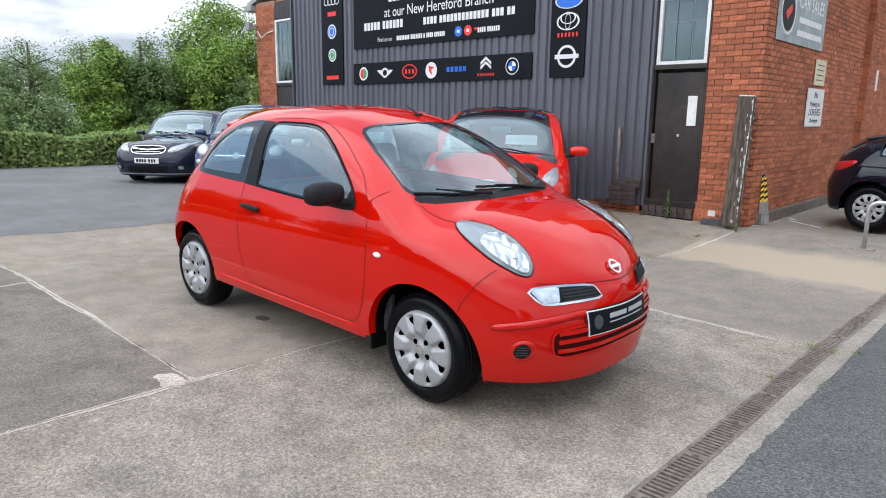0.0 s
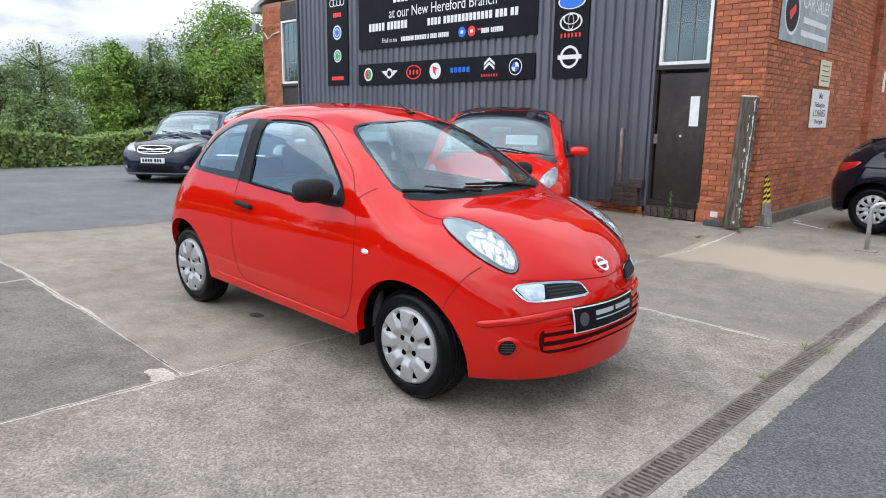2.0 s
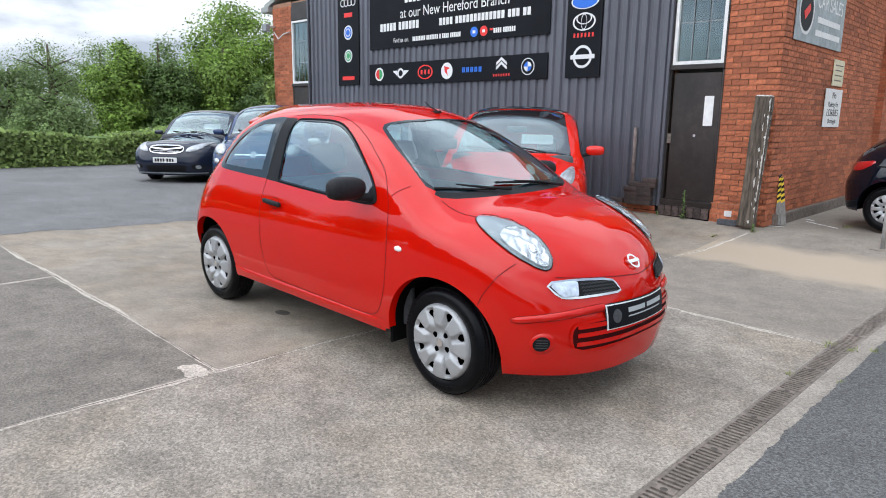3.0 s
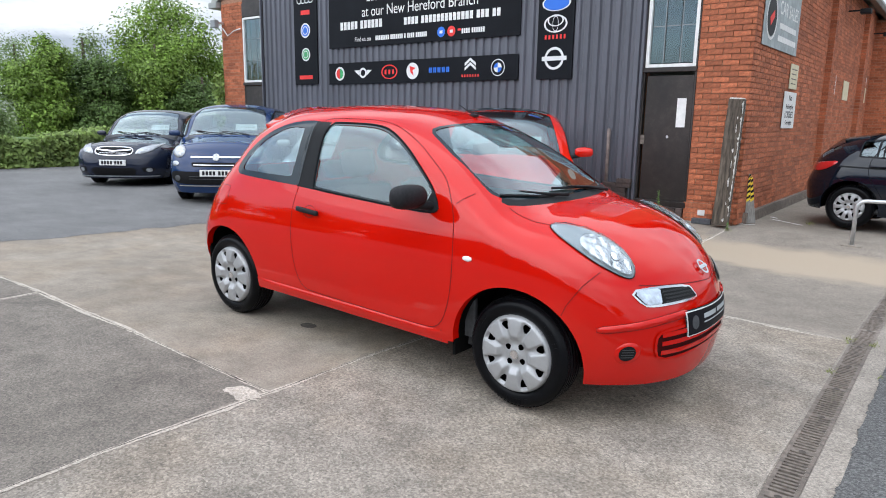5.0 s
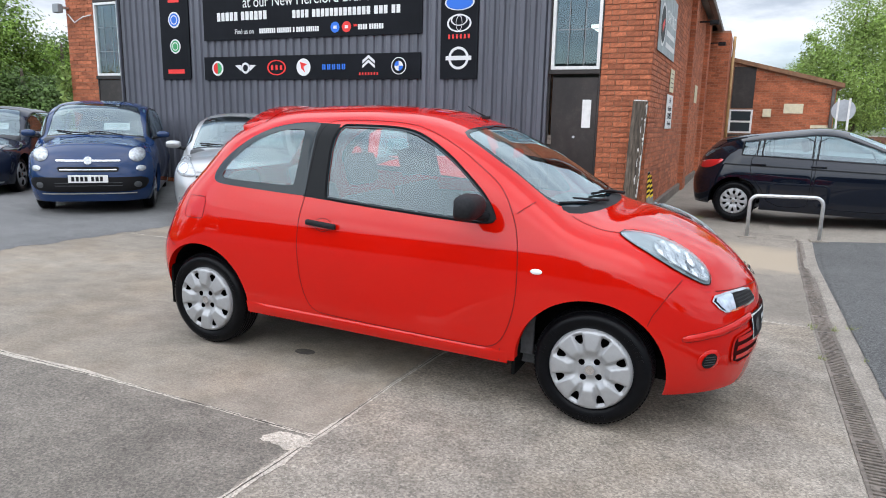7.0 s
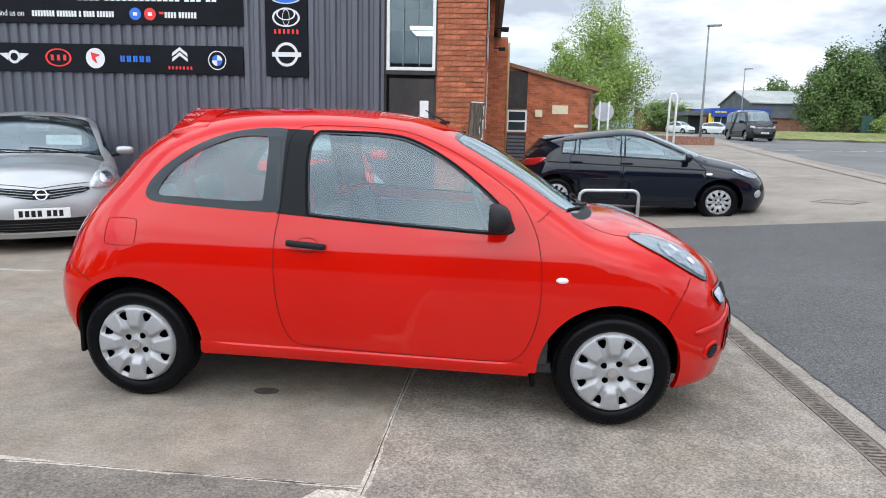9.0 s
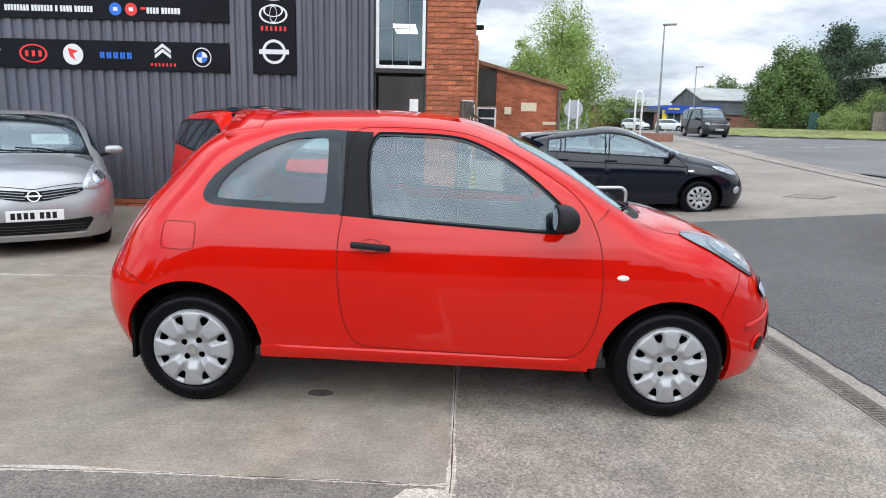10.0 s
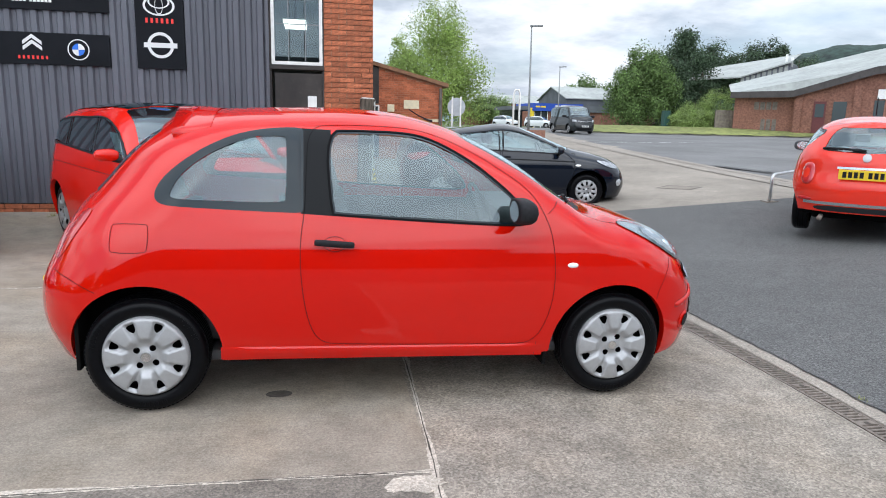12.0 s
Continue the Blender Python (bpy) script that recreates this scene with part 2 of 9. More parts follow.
def part(name, bm, material, parent=None, label="", smooth=False, at=None):
    me = bpy.data.meshes.new(name)
    bm.to_mesh(me)
    bm.free()
    me.materials.append(material)
    if smooth:
        me.shade_smooth()
    ob = new(name, me)
    if parent:
        ob.parent = parent
    if at is not None:
        ob.matrix_basis = at
    if label:
        ob["label"] = label
    return ob


def empty(name, m=None):
    e = new(name)
    e.empty_display_size = 0.2
    if m is not None:
        e.matrix_basis = m
    return e


def box(x0, x1, y0, y1, z0, z1, bevel=0.0, bm=None):
    bm = bm or bmesh.new()
    r = bmesh.ops.create_cube(bm, size=1.0)
    bmesh.ops.transform(bm, verts=r["verts"], matrix=Matrix.LocRotScale(((x0 + x1) / 2, (y0 + y1) / 2, (z0 + z1) / 2), None, (abs(x1 - x0), abs(y1 - y0), abs(z1 - z0))))
    if bevel:
        es = {e for v in r["verts"] for e in v.link_edges}
        bmesh.ops.bevel(bm, geom=list(es), offset=bevel, segments=2, affect="EDGES", profile=0.6)
    return bm


def tube(points, radius, material, name, parent=None, label="", sides=10):
    """Round bar along a path of points."""
    pts = [Vector(p) for p in points]
    vs, fs = [], []
    for i, p in enumerate(pts):
        d = (pts[min(i + 1, len(pts) - 1)] - pts[max(i - 1, 0)]).normalized()
        a = d.orthogonal().normalized() if i == 0 else (a - d * a.dot(d)).normalized()
        b = d.cross(a)
        r = radius[i] if isinstance(radius, (list, tuple)) else radius
        vs += [p + (a * math.cos(k * math.tau / sides) + b * math.sin(k * math.tau / sides)) * r for k in range(sides)]
    for i in range(len(pts) - 1):
        for k in range(sides):
            fs.append((i * sides + k, i * sides + (k + 1) % sides, (i + 1) * sides + (k + 1) % sides, (i + 1) * sides + k))
    fs.append(tuple(reversed(range(sides))))
    fs.append(tuple(range(len(vs) - sides, len(vs))))
    return obj(name, vs, fs, material, parent, label, smooth=True)


def text(name, body, size, material, parent, m, align="CENTER", squeeze=1.0):
    cu = bpy.data.curves.new(name, "FONT")
    cu.body, cu.size, cu.align_x, cu.extrude = body, size, align, 0.001
    cu.materials.append(material)
    ob = new(name, cu)
    ob.parent = parent
    ob.matrix_basis = m @ Matrix.Diagonal((squeeze, 1, 1, 1))
    return ob


def flat(poly, m, t=0.003):
    """A thin plate from a 2D outline, laid by m; its front is +z."""
    bm = bmesh.new()
    f = bm.faces.new([bm.verts.new((x, y, 0)) for x, y in poly])
    r = bmesh.ops.extrude_face_region(bm, geom=[f])
    bmesh.ops.translate(bm, verts=[v for v in r["geom"] if isinstance(v, bmesh.types.BMVert)], vec=(0, 0, t))
    bmesh.ops.recalc_face_normals(bm, faces=bm.faces)
    bmesh.ops.transform(bm, verts=bm.verts, matrix=m)
    return bm


def ring(r0, r1, m, sx=1.0, n=32, a0=0.0, a1=math.tau, t=0.003, bm=None):
    """A flat ring (or arc, or disc with r0 = 0)."""
    bm = bm or bmesh.new()
    full = abs(a1 - a0 - math.tau) < 1e-6
    vs = []
    for i in range(n + (0 if full else 1)):
        a = a0 + (a1 - a0) * i / n
        vs.append([bm.verts.new(m @ Vector((r * math.cos(a) * sx, r * math.sin(a), t))) for r in (max(r0, 1e-4), r1)])
    for i in range(n):
        p, q = vs[i], vs[(i + 1) % len(vs)]
        bm.faces.new((p[0], p[1], q[1], q[0]))
    return bm


def ellipse(a, b, n=32, cx=0, cy=0):
    return [(cx + a * math.cos(i * math.tau / n), cy + b * math.sin(i * math.tau / n)) for i in range(n)]


# ---- ground ----


def finer(poly, d, closed=True):
    out = []
    for i in range(len(poly) if closed else len(poly) - 1):
        a, b = poly[i], poly[(i + 1) % len(poly)]
        n = max(1, int(math.hypot(b[0] - a[0], b[1] - a[1]) / d))
        out += [(a[0] + (b[0] - a[0]) * k / n, a[1] + (b[1] - a[1]) * k / n) for k in range(n)]
    return out if closed else out + [poly[-1]]


def ground_z(x, y):
    """Falls to a channel drain at x = 2.45, rises to the building, the road and the distance."""
    gx = -0.018 * (max(x, -1.2) + 1.2) if x < 2.45 else -0.066 + 0.07 * (min(x, 7.5) - 2.45)
    far = math.hypot(x, y)
    gy = 0.012 * max(y + 0.76, -5) if y < -0.76 else (-0.012 * (y + 0.76) if y < 4.6 else -0.0643 + 0.07 * (min(y, 6.2) - 4.6))
    return gx + gy + 0.04 * min(max((-7 - x) / 2, 0), 1) + 0.014 * min(max(far - 16, 0), 40)


def sheet(name, material, xs, ys, dz, label, inside=None):
    """A sheet that follows the ground."""
    vs, fs = [], []
    for y in ys:
        for x in xs:
            vs.append((x, y, ground_z(x, y) + dz))
    n = len(xs)
    for j in range(len(ys) - 1):
        for i in range(n - 1):
            cx, cy = (xs[i] + xs[i + 1]) / 2, (ys[j] + ys[j + 1]) / 2
            if inside is None or inside(cx, cy):
                fs.append((j * n + i, j * n + i + 1, (j + 1) * n + i + 1, (j + 1) * n + i))
    ob = obj(name, vs, fs, material, smooth=True)
    return tagged(ob, label, name.split("_")[-1], kind="structure")


def steps(a, b, d):
    n = max(1, round(abs(b - a) / d))
    return [a + (b - a) * i / n for i in range(n + 1)]


def strip(name, material, pts, width, dz, label, sides=(0.5, 0.5), step=0.5, jag=0.0, parent=None, kind="structure"):
    """A band along a line on the ground."""
    rnd = random.Random(name + str(pts[0]))
    vs, fs = [], []
    line = []
    for (x0, y0), (x1, y1) in zip(pts, pts[1:]):
        n = max(1, int(math.hypot(x1 - x0, y1 - y0) / step))
        line += [(x0 + (x1 - x0) * i / n, y0 + (y1 - y0) * i / n) for i in range(n)]
    line.append(pts[-1])
    for i, (x, y) in enumerate(line):
        (ax, ay), (bx, by) = line[max(i - 1, 0)], line[min(i + 1, len(line) - 1)]
        d = math.hypot(bx - ax, by - ay)
        nx, ny = -(by - ay) / d, (bx - ax) / d
        for s, k in ((1, sides[0]), (-1, sides[1])):
            w = s * width * k + jag * (1.5 * noise.noise(Vector((x * 5, y * 5, 3.7 * s))) + 0.9 * noise.noise(Vector((x * 17, y * 17, 9.1 * s)))) + 0.25 * rnd.uniform(-jag, jag)
            vs.append((x + nx * w, y + ny * w, ground_z(x, y) + dz))
    for i in range(len(line) - 1):
        fs.append((2 * i, 2 * i + 1, 2 * i + 3, 2 * i + 2))
    ob = obj(name, vs, fs, material, parent)
    return ob if parent else tagged(ob, label, name, kind=kind)


def cut(lst, *more):
    return sorted(set(round(v, 4) for v in list(lst) + list(more)))


XR = 2.66            # edge of the tarmac beside the drain
XL = -5.6            # edge of the tarmac by the parked cars
gx = cut(steps(-2500, -300, 550), *steps(-300, -40, 20), *steps(-40, 60, 2), 2.45, 7.5, -1.2, *steps(60, 300, 20), *steps(300, 2500, 550))
gy = cut(steps(-2500, -300, 550), *steps(-300, -40, 20), *steps(-40, 70, 2), -6, 14, *steps(70, 300, 20), *steps(300, 2500, 550))
sheet("ground", M_FIELD, gx, gy, -0.06, "rough green land reaching out to the horizon")
near = lambda a, b: cut(steps(a, b, 0.5), *(v for v in (2.45, 7.5, -1.2) if a < v < b))
M_CONC_A = grainy("brushed_concrete", (0.248, 0.215, 0.175), stone=0.15, size=0.007, pits=0.2, flecks=0.18, patch=0.14, cloud=0.15, brush=0.05, warm=0.6)
M_CONC_B = grainy("grey_concrete", (0.170, 0.150, 0.127), stone=0.28, size=0.008, pits=0.3, flecks=0.25, patch=0.18, cloud=0.14)
M_CONC_C = grainy("rough_concrete", (0.240, 0.211, 0.177), stone=0.30, size=0.009, pits=0.36, flecks=0.26, patch=0.20, cloud=0.15, warm=0.5)
M_CONC_D = grainy("brown_concrete", (0.232, 0.202, 0.168), stone=0.2, size=0.008, pits=0.25, flecks=0.15, patch=0.12, cloud=0.12)


def sandy(m, sand):
    """Pale sand lying in a drift across a slab, with a ragged edge."""
    nt = m.node_tree
    b = nt.nodes["Principled BSDF"]
    old = b.inputs["Base Color"].links[0].from_socket
    tc, sep, nz = nt.nodes.new("ShaderNodeTexCoord"), nt.nodes.new("ShaderNodeSeparateXYZ"), nt.nodes.new("ShaderNodeTexNoise")
    nz.inputs["Scale"].default_value, nz.inputs["Detail"].default_value = 1.6, 7.0
    wob, up, down, both_, mx = (nt.nodes.new(k) for k in ("ShaderNodeMath", "ShaderNodeMapRange", "ShaderNodeMapRange", "ShaderNodeMath", "ShaderNodeMixRGB"))
    wob.operation, both_.operation = "MULTIPLY_ADD", "MULTIPLY"
    wob.inputs[1].default_value = 0.9
    for node, lo, hi in ((up, 4.35, 4.62), (down, 5.95, 5.6)):
        node.inputs["From Min"].default_value, node.inputs["From Max"].default_value = lo, hi
    nt.links.new(tc.outputs["Object"], sep.inputs[0])
    nt.links.new(tc.outputs["Object"], nz.inputs["Vector"])
    nt.links.new(nz.outputs["Fac"], wob.inputs[0])
    nt.links.new(sep.outputs["Y"], wob.inputs[2])
    for node in (up, down):
        nt.links.new(wob.outputs[0], node.inputs["Value"])
    nt.links.new(up.outputs[0], both_.inputs[0])
    nt.links.new(down.outputs[0], both_.inputs[1])
    nt.links.new(both_.outputs[0], mx.inputs["Fac"])
    nt.links.new(old, mx.inputs["Color1"])
    mx.inputs["Color2"].default_value = (*sand, 1)
    nt.links.new(mx.outputs["Color"], b.inputs["Base Color"])


sandy(M_CONC_D, (0.36, 0.295, 0.22))
slabs = tagged(empty("pavement"), "worn concrete yard slabs with stains and pale joints", "pavement", kind="structure")
for x0, x1, y0, y1, mm in ((-6.0, 0.1, -1.45, 1.93, M_CONC_A), (-6.0, -2.9, -5.0, -1.45, M_CONC_B), (-2.9, 0.05, -5.0, -1.45, M_CONC_B), (0.1, 2.42, -1.45, 1.86, M_CONC_C), (0.05, 2.42, -5.0, -1.45, M_CONC_C),
                           (-6.0, 0.25, 1.93, 6.2, M_CONC_A), (0.25, 2.48, 1.86, 6.2, M_CONC_D)):
    s_ = sheet("slab", mm, cut(near(x0, x1), x0, x1), cut(steps(y0, y1, 0.5), y0, y1, *(v for v in (-0.76, 4.6, 6.2) if y0 < v < y1)), 0.0, "")
    s_.parent = slabs
    for k in ("category", "kind", "label"):
        if k in s_:
            del s_[k]
sheet("tarmac_yard", M_TAR_L, cut(near(-18, XL), -7, -9), cut(steps(-14, 6.2, 0.5), -0.76, 4.6), 0.001, "grey tarmac parking area beside the hedge")
sheet("tarmac_drive", M_TAR, near(XR, 12), cut(steps(-14, 5.9, 0.5), -0.76, 4.6), 0.001, "dark grey tarmac driveway beyond the drain")
# unseen dark ground, added so the car's lower doors reflect less light
sheet("tarmac_rear", M_TAR, cut(steps(-40, 16, 2), -1.2, 2.45, 7.5, -7, -9), cut(steps(-34, -14, 2), *steps(-14, -5.0, 0.5)), 0.0, "unseen dark ground added behind the yard to darken reflections")
# right-hand forecourt beyond the driveway, road and verge
sheet("pavement_forecourt", M_CONC2, cut(near(0.4, 12), *steps(12, 24, 1)), cut(steps(5.9, 22, 0.5), 6.2, 14, *steps(22, 58, 2)), -0.002, "pale worn concrete forecourt beside the brick building", inside=lambda x, y: x < 9.3 + 0.18 * (y - 6))
sheet("pavement_side", M_CONC, near(2.2, 2.7), cut(steps(5.9, 7.2, 0.5)), 0.002, "concrete end of the drain run")
sheet("road", M_ROAD, cut(steps(6, 90, 2), 7.5), cut(steps(-30, 75, 2), 14), -0.012, "grey asphalt road running past the yard",
      inside=lambda x, y: x > 6.9 + 0.18 * (y - 6) and x > 7.0 and (y > 6.5 or x > 12))
strip("kerb", M_KERB, [(8.6, 4.0), (9.35, 8.4), (10.2, 13), (11.35, 20), (12.4, 26), (14.6, 38), (17.5, 50)], 0.95, 0.012, "low pale concrete kerb between forecourt and road", step=0.5)
for k in range(6):
    xk = 12.3 + 1.27 * k
    strip("road_marking", M_WHITE, [(xk, 28.2 + 0.16 * k), (xk + 0.82, 28.3 + 0.16 * k)], 0.14, 0.012, "short dash of a broken white line across the road mouth")
strip("tarmac_scar", M_GRATE, [(9.55, 8.6), (10.35, 13), (11.5, 20)], 0.06, 0.016, "dark crack along the kerb", step=0.2, jag=0.03)
SCAR = [(11.18, 13.5), (11.12, 12.4), (11.02, 11.1), (10.80, 10.9), (10.90, 11.9), (11.02, 13.0)]
VERGE = np.array([(8, 58), (22.2, 45.8), (35.7, 41.0), (50, 34), (72, 22)], float)
sheet("verge", M_GRASS, steps(21, 72, 0.8), steps(20, 70, 0.8), 0.05, "mown grass verge beside the road", inside=lambda x, y: 0 < y - np.interp(x, VERGE[:, 0], VERGE[:, 1]) < 11)
for v in bpy.data.objects["verge"].data.vertices:
    v.co.z += 0.09 * min(max(v.co.y - np.interp(v.co.x, VERGE[:, 0], VERGE[:, 1]), 0), 5.5)
strip("pavement_verge", M_KERB, [(8, 57.2), (22.0, 45.0), (35.5, 40.3), (50, 33.2), (72, 21.2)], 1.2, 0.02, "pale footway along the grass verge", step=2)

def ground_patch(name, pts, material, dz, label, category):
    """A flat piece let into the ground."""
    c = np.mean(np.array(pts), axis=0)
    ring_ = finer(pts, 0.25)
    vs = [(x, y, ground_z(x, y) + dz) for x, y in ring_] + [(c[0], c[1], ground_z(*c) + dz)]
    n = len(ring_)
    return tagged(obj(name, vs, [(i, (i + 1) % n, n) for i in range(n)], material), label, category, kind="structure")


ground_patch("road_patch", SCAR, M_TAR, 0.004, "dark worn tarmac patch at the road edge", "patch")


def joint(pts):
    """A dark crack with pale mortar crumbling unevenly along either side."""
    line = np.array(finer(pts, 0.012, False))
    d = np.gradient(line, axis=0)
    nrm = np.stack([-d[:, 1], d[:, 0]], 1) / np.linalg.norm(d, axis=1)[:, None]
    for s_ in (1, -1):
        vs, fs = [], []
        for (x, y), (nx, ny) in zip(line, nrm):
            a = noise.noise(Vector((x * 1.3, y * 1.3, 7.3 * s_))) + 0.6 * noise.noise(Vector((x * 5, y * 5, 2.1 * s_)))
            w = 0.007 + 0.034 * max(0.0, a + 0.22) + 0.010 * max(0.0, noise.noise(Vector((x * 40, y * 40, 4.0 * s_))) + 0.15)
            z = ground_z(x, y) + 0.0028
            vs += [(x + s_ * nx * 0.002, y + s_ * ny * 0.002, z), (x + s_ * nx * w, y + s_ * ny * w, z - 0.001)]
        fs = [(2 * i, 2 * i + 1, 2 * i + 3, 2 * i + 2)[::s_] for i in range(len(line) - 1)]
        tagged(obj("slab_joint", vs, fs, M_JOINT), "crumbled pale mortar along a joint between concrete slabs", "joint", kind="structure")
    strip("slab_crack", M_CRACK, pts, 0.0045, 0.0034, "dark crack along a slab joint", step=0.03, jag=0.004)


M_CRACK = mat("dirty_crack", (0.075, 0.063, 0.052), 0.95, var=0.4, scale=40)
# slab joints: dark crack with crumbled pale edges
for pts in ([(XL, -1.43), (-3.85, -1.44), (0.1, -1.47)], [(XL, 1.97), (-3.0, 2.0), (0.2, 1.86), (2.42, 1.86)], [(0.02, -5.0), (0.05, -2.4), (0.11, -1.4), (0.14, -0.36), (0.19, 1.9), (0.28, 3.74), (0.41, 5.95)],
            [(XL, -5.0), (0.0, -5.0), (2.4, -5.05)], [(-2.9, -5.0), (-2.9, -1.43)]):
    joint(pts)
strip("tarmac_edge", M_TAR_L, [(XL + 0.25, 6.0), (XL + 0.2, 2.2), (XL, -0.4), (XL - 0.25, -1.2), (XL - 0.3, -6)], 0.5, 0.003, "ragged edge of tarmac over concrete", step=0.05, jag=0.05)

rnd = random.Random(21)
tagged(part("repair_patch", flat([(-0.02 + (0.14 + rnd.uniform(-0.045, 0.045)) * math.cos(a), -1.555 + (0.075 + rnd.uniform(-0.025, 0.02)) * math.sin(a)) for a in np.linspace(0, math.tau, 26, endpoint=False)], pose(0, 0, ground_z(0, -1.55) - 0.001), 0.003), M_JOINT), "crumbled pale mortar patch at the slab corner", "patch", kind="structure")

# drain
drain = tagged(empty("channel_drain"), "rusty brown slotted channel drain set in concrete", "drain", kind="structure")
# near-black strip stands in for the shade down inside the channel
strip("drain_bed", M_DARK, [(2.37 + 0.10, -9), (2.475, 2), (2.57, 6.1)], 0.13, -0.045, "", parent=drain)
strip("drain_edge", M_KERB, [(2.37 + 0.0, -9), (2.402, 2), (2.497, 6.1)], 0.014, 0.003, "", parent=drain, step=0.3, jag=0.002)
edge = strip("drain_kerb", M_KERB, [(2.546, -9), (2.546, 2), (2.642, 6.1)], 0.155, 0.004, "", parent=drain, sides=(0.0, 1.0), step=0.1, jag=0.002)
drain_x = lambda y: 2.475 + (0.0 if y < 2 else (y - 2) * 0.0232)
for k in range(24):
    y0 = -6 + 0.5 * k
    bars = bmesh.new()
    cx = drain_x(y0 + 0.25)
    for sx in (-1, 1):
        box(cx + sx * 0.058 - 0.009, cx + sx * 0.058 + 0.009, y0 + 0.003, y0 + 0.497, -0.02, 0.0062, bm=bars)
    for q in range(15):
        yb = y0 + 0.004 + q * 0.0329
        box(cx - 0.0488, cx + 0.0488, yb, yb + (0.0329 if q == 7 else 0.0165), -0.02, 0.0056, bm=bars)
    for v in bars.verts:
        v.co.z += ground_z(2.475, v.co.y)
    part("grating", bars, M_GRATE, drain, "ribbed iron drain grating")
    part("grating_bolt", ring(0, 0.016, pose(cx, y0 + 0.25, ground_z(2.475, y0 + 0.25) + 0.0058), n=14, t=0.001), M_CRACK, drain, "dark bolt hole")
sh = sheet("pavement_band", M_KERB, near(2.52, XR), cut(steps(-9, 6.0, 0.5), -6), -0.001, "narrow concrete band between drain and tarmac")

strip("tarmac_edge", M_TAR, [(XR + 0.03, -9), (XR + 0.025, -2), (XR + 0.03, 2), (XR + 0.12, 6.0)], 0.062, 0.004, "ragged broken edge of tarmac beside the concrete band", step=0.012, jag=0.016)
M_MOSS = mat("dry_grass_tuft", (0.20, 0.22, 0.07), 0.9, island=0.5)


def tuft(x, y, n, r, seed, label):
    """A low tuft of thin grass blades in a crack."""
    rnd = random.Random(seed)
    vs, fs = [], []
    for k in range(n):
        a, l = rnd.uniform(0, math.tau), r * rnd.uniform(0.4, 1.0)
        px, py = x + rnd.gauss(0, r * 0.35), y + rnd.gauss(0, r * 0.8)
        z = ground_z(px, py)
        c, s_ = math.cos(a), math.sin(a)
        vs += [(px - s_ * 0.0035, py + c * 0.0035, z), (px + s_ * 0.0035, py - c * 0.0035, z), (px + c * l, py + s_ * l, z + l * rnd.uniform(0.25, 0.8) + 0.004)]
        fs.append((3 * k, 3 * k + 1, 3 * k + 2))
    tagged(obj("grass_tuft", vs, fs, M_MOSS), label, "grass", kind="stuff")


rnd = random.Random(44)
for k, (x, y, r) in enumerate(((2.40, 1.87, 0.05), (2.55, 1.84, 0.035), (2.67, 1.92, 0.045), (2.40, 1.05, 0.03), (2.66, 1.1, 0.02), (2.665, -1.0, 0.03), (2.67, -1.45, 0.045), (2.66, -1.75, 0.05), (2.67, -2.2, 0.03), (0.45, 5.9, 0.07), (0.15, 5.35, 0.06), (1.2, 7.3, 0.08), (-4.0, 5.95, 0.08), (-6.6, 5.9, 0.09))):
    tuft(x, y, 34, r, 300 + k, "low tuft of yellow-green grass in a concrete crack")
# manhole covers
ground_patch("manhole_cover", [(6.25, 8.12), (6.62, 7.62), (6.98, 7.80), (6.62, 8.34)], M_CONC_D, 0.003, "brown iron manhole cover flush with the concrete", "manhole cover")
ground_patch("manhole_frame", [(6.2, 8.13), (6.62, 7.55), (7.04, 7.80), (6.63, 8.41)], M_CRACK, 0.0015, "dark gap round the manhole cover", "manhole cover")
ground_patch("road_patch", [(10.75, 13.6), (11.1, 13.5), (11.3, 11.3), (10.95, 11.2)], M_TAR, 0.02, "dark sunken patch at the edge of the road", "patch")
spot = tagged(part("oil_stain", flat(ellipse(0.07, 0.045, 18), pose(-0.6, -0.59, ground_z(-0.6, -0.59) + 0.001), 0.0015), mat("oil_stain", (0.085, 0.073, 0.06), 0.8, var=0.3, scale=40)), "small dark oil stain on the concrete", "stain", kind="structure")

# ---- showroom building ----
FY, CX = 6.25, 0.45          # front wall plane, right corner
EAVE, XW = 4.3, -11.6
BASE = 0.08


def brick_rows(x0, x1, z0, z1, holes=(), rnd=None, L_=0.215, H_=0.065, J=0.01):
    """Stretcher-bond bricks along a wall as (start, end, bottom, top)."""
    out, k, z = [], 0, z0
    while z + H_ < z1 + 0.001:
        x = x0 - (0.1125 if k % 2 else 0)
        while x < x1:
            a, b = max(x, x0), min(x + L_, x1)
            if b - a > 0.03 and not any(a < h[1] and b > h[0] and z < h[3] and z + H_ > h[2] for h in holes):
                out.append((a, b, z, z + H_))
            x += L_ + J
        z += H_ + J
        k += 1
    return out


def joined_bricks(name, rows, place, depth, material, parent, label=""):
    rnd = random.Random(name)
    vs, fs = [], []
    for a, b, z0, z1 in rows:
        o, d = rnd.uniform(-0.002, 0.002), len(vs)
        for u, w in ((a, z0), (b, z0), (b, z1), (a, z1)):
            vs.append(place(u, depth + o, w))
        for u, w in ((a, z0), (b, z0), (b, z1), (a, z1)):
            vs.append(place(u, -0.01, w))
        fs += [(d, d + 1, d + 2, d + 3)] + [(d + i, d + 4 + i, d + 4 + (i + 1) % 4, d + (i + 1) % 4) for i in range(4)]
    ob = obj(name, vs, fs, material, parent, label)
    ob["kind"] = "stuff"
    return ob


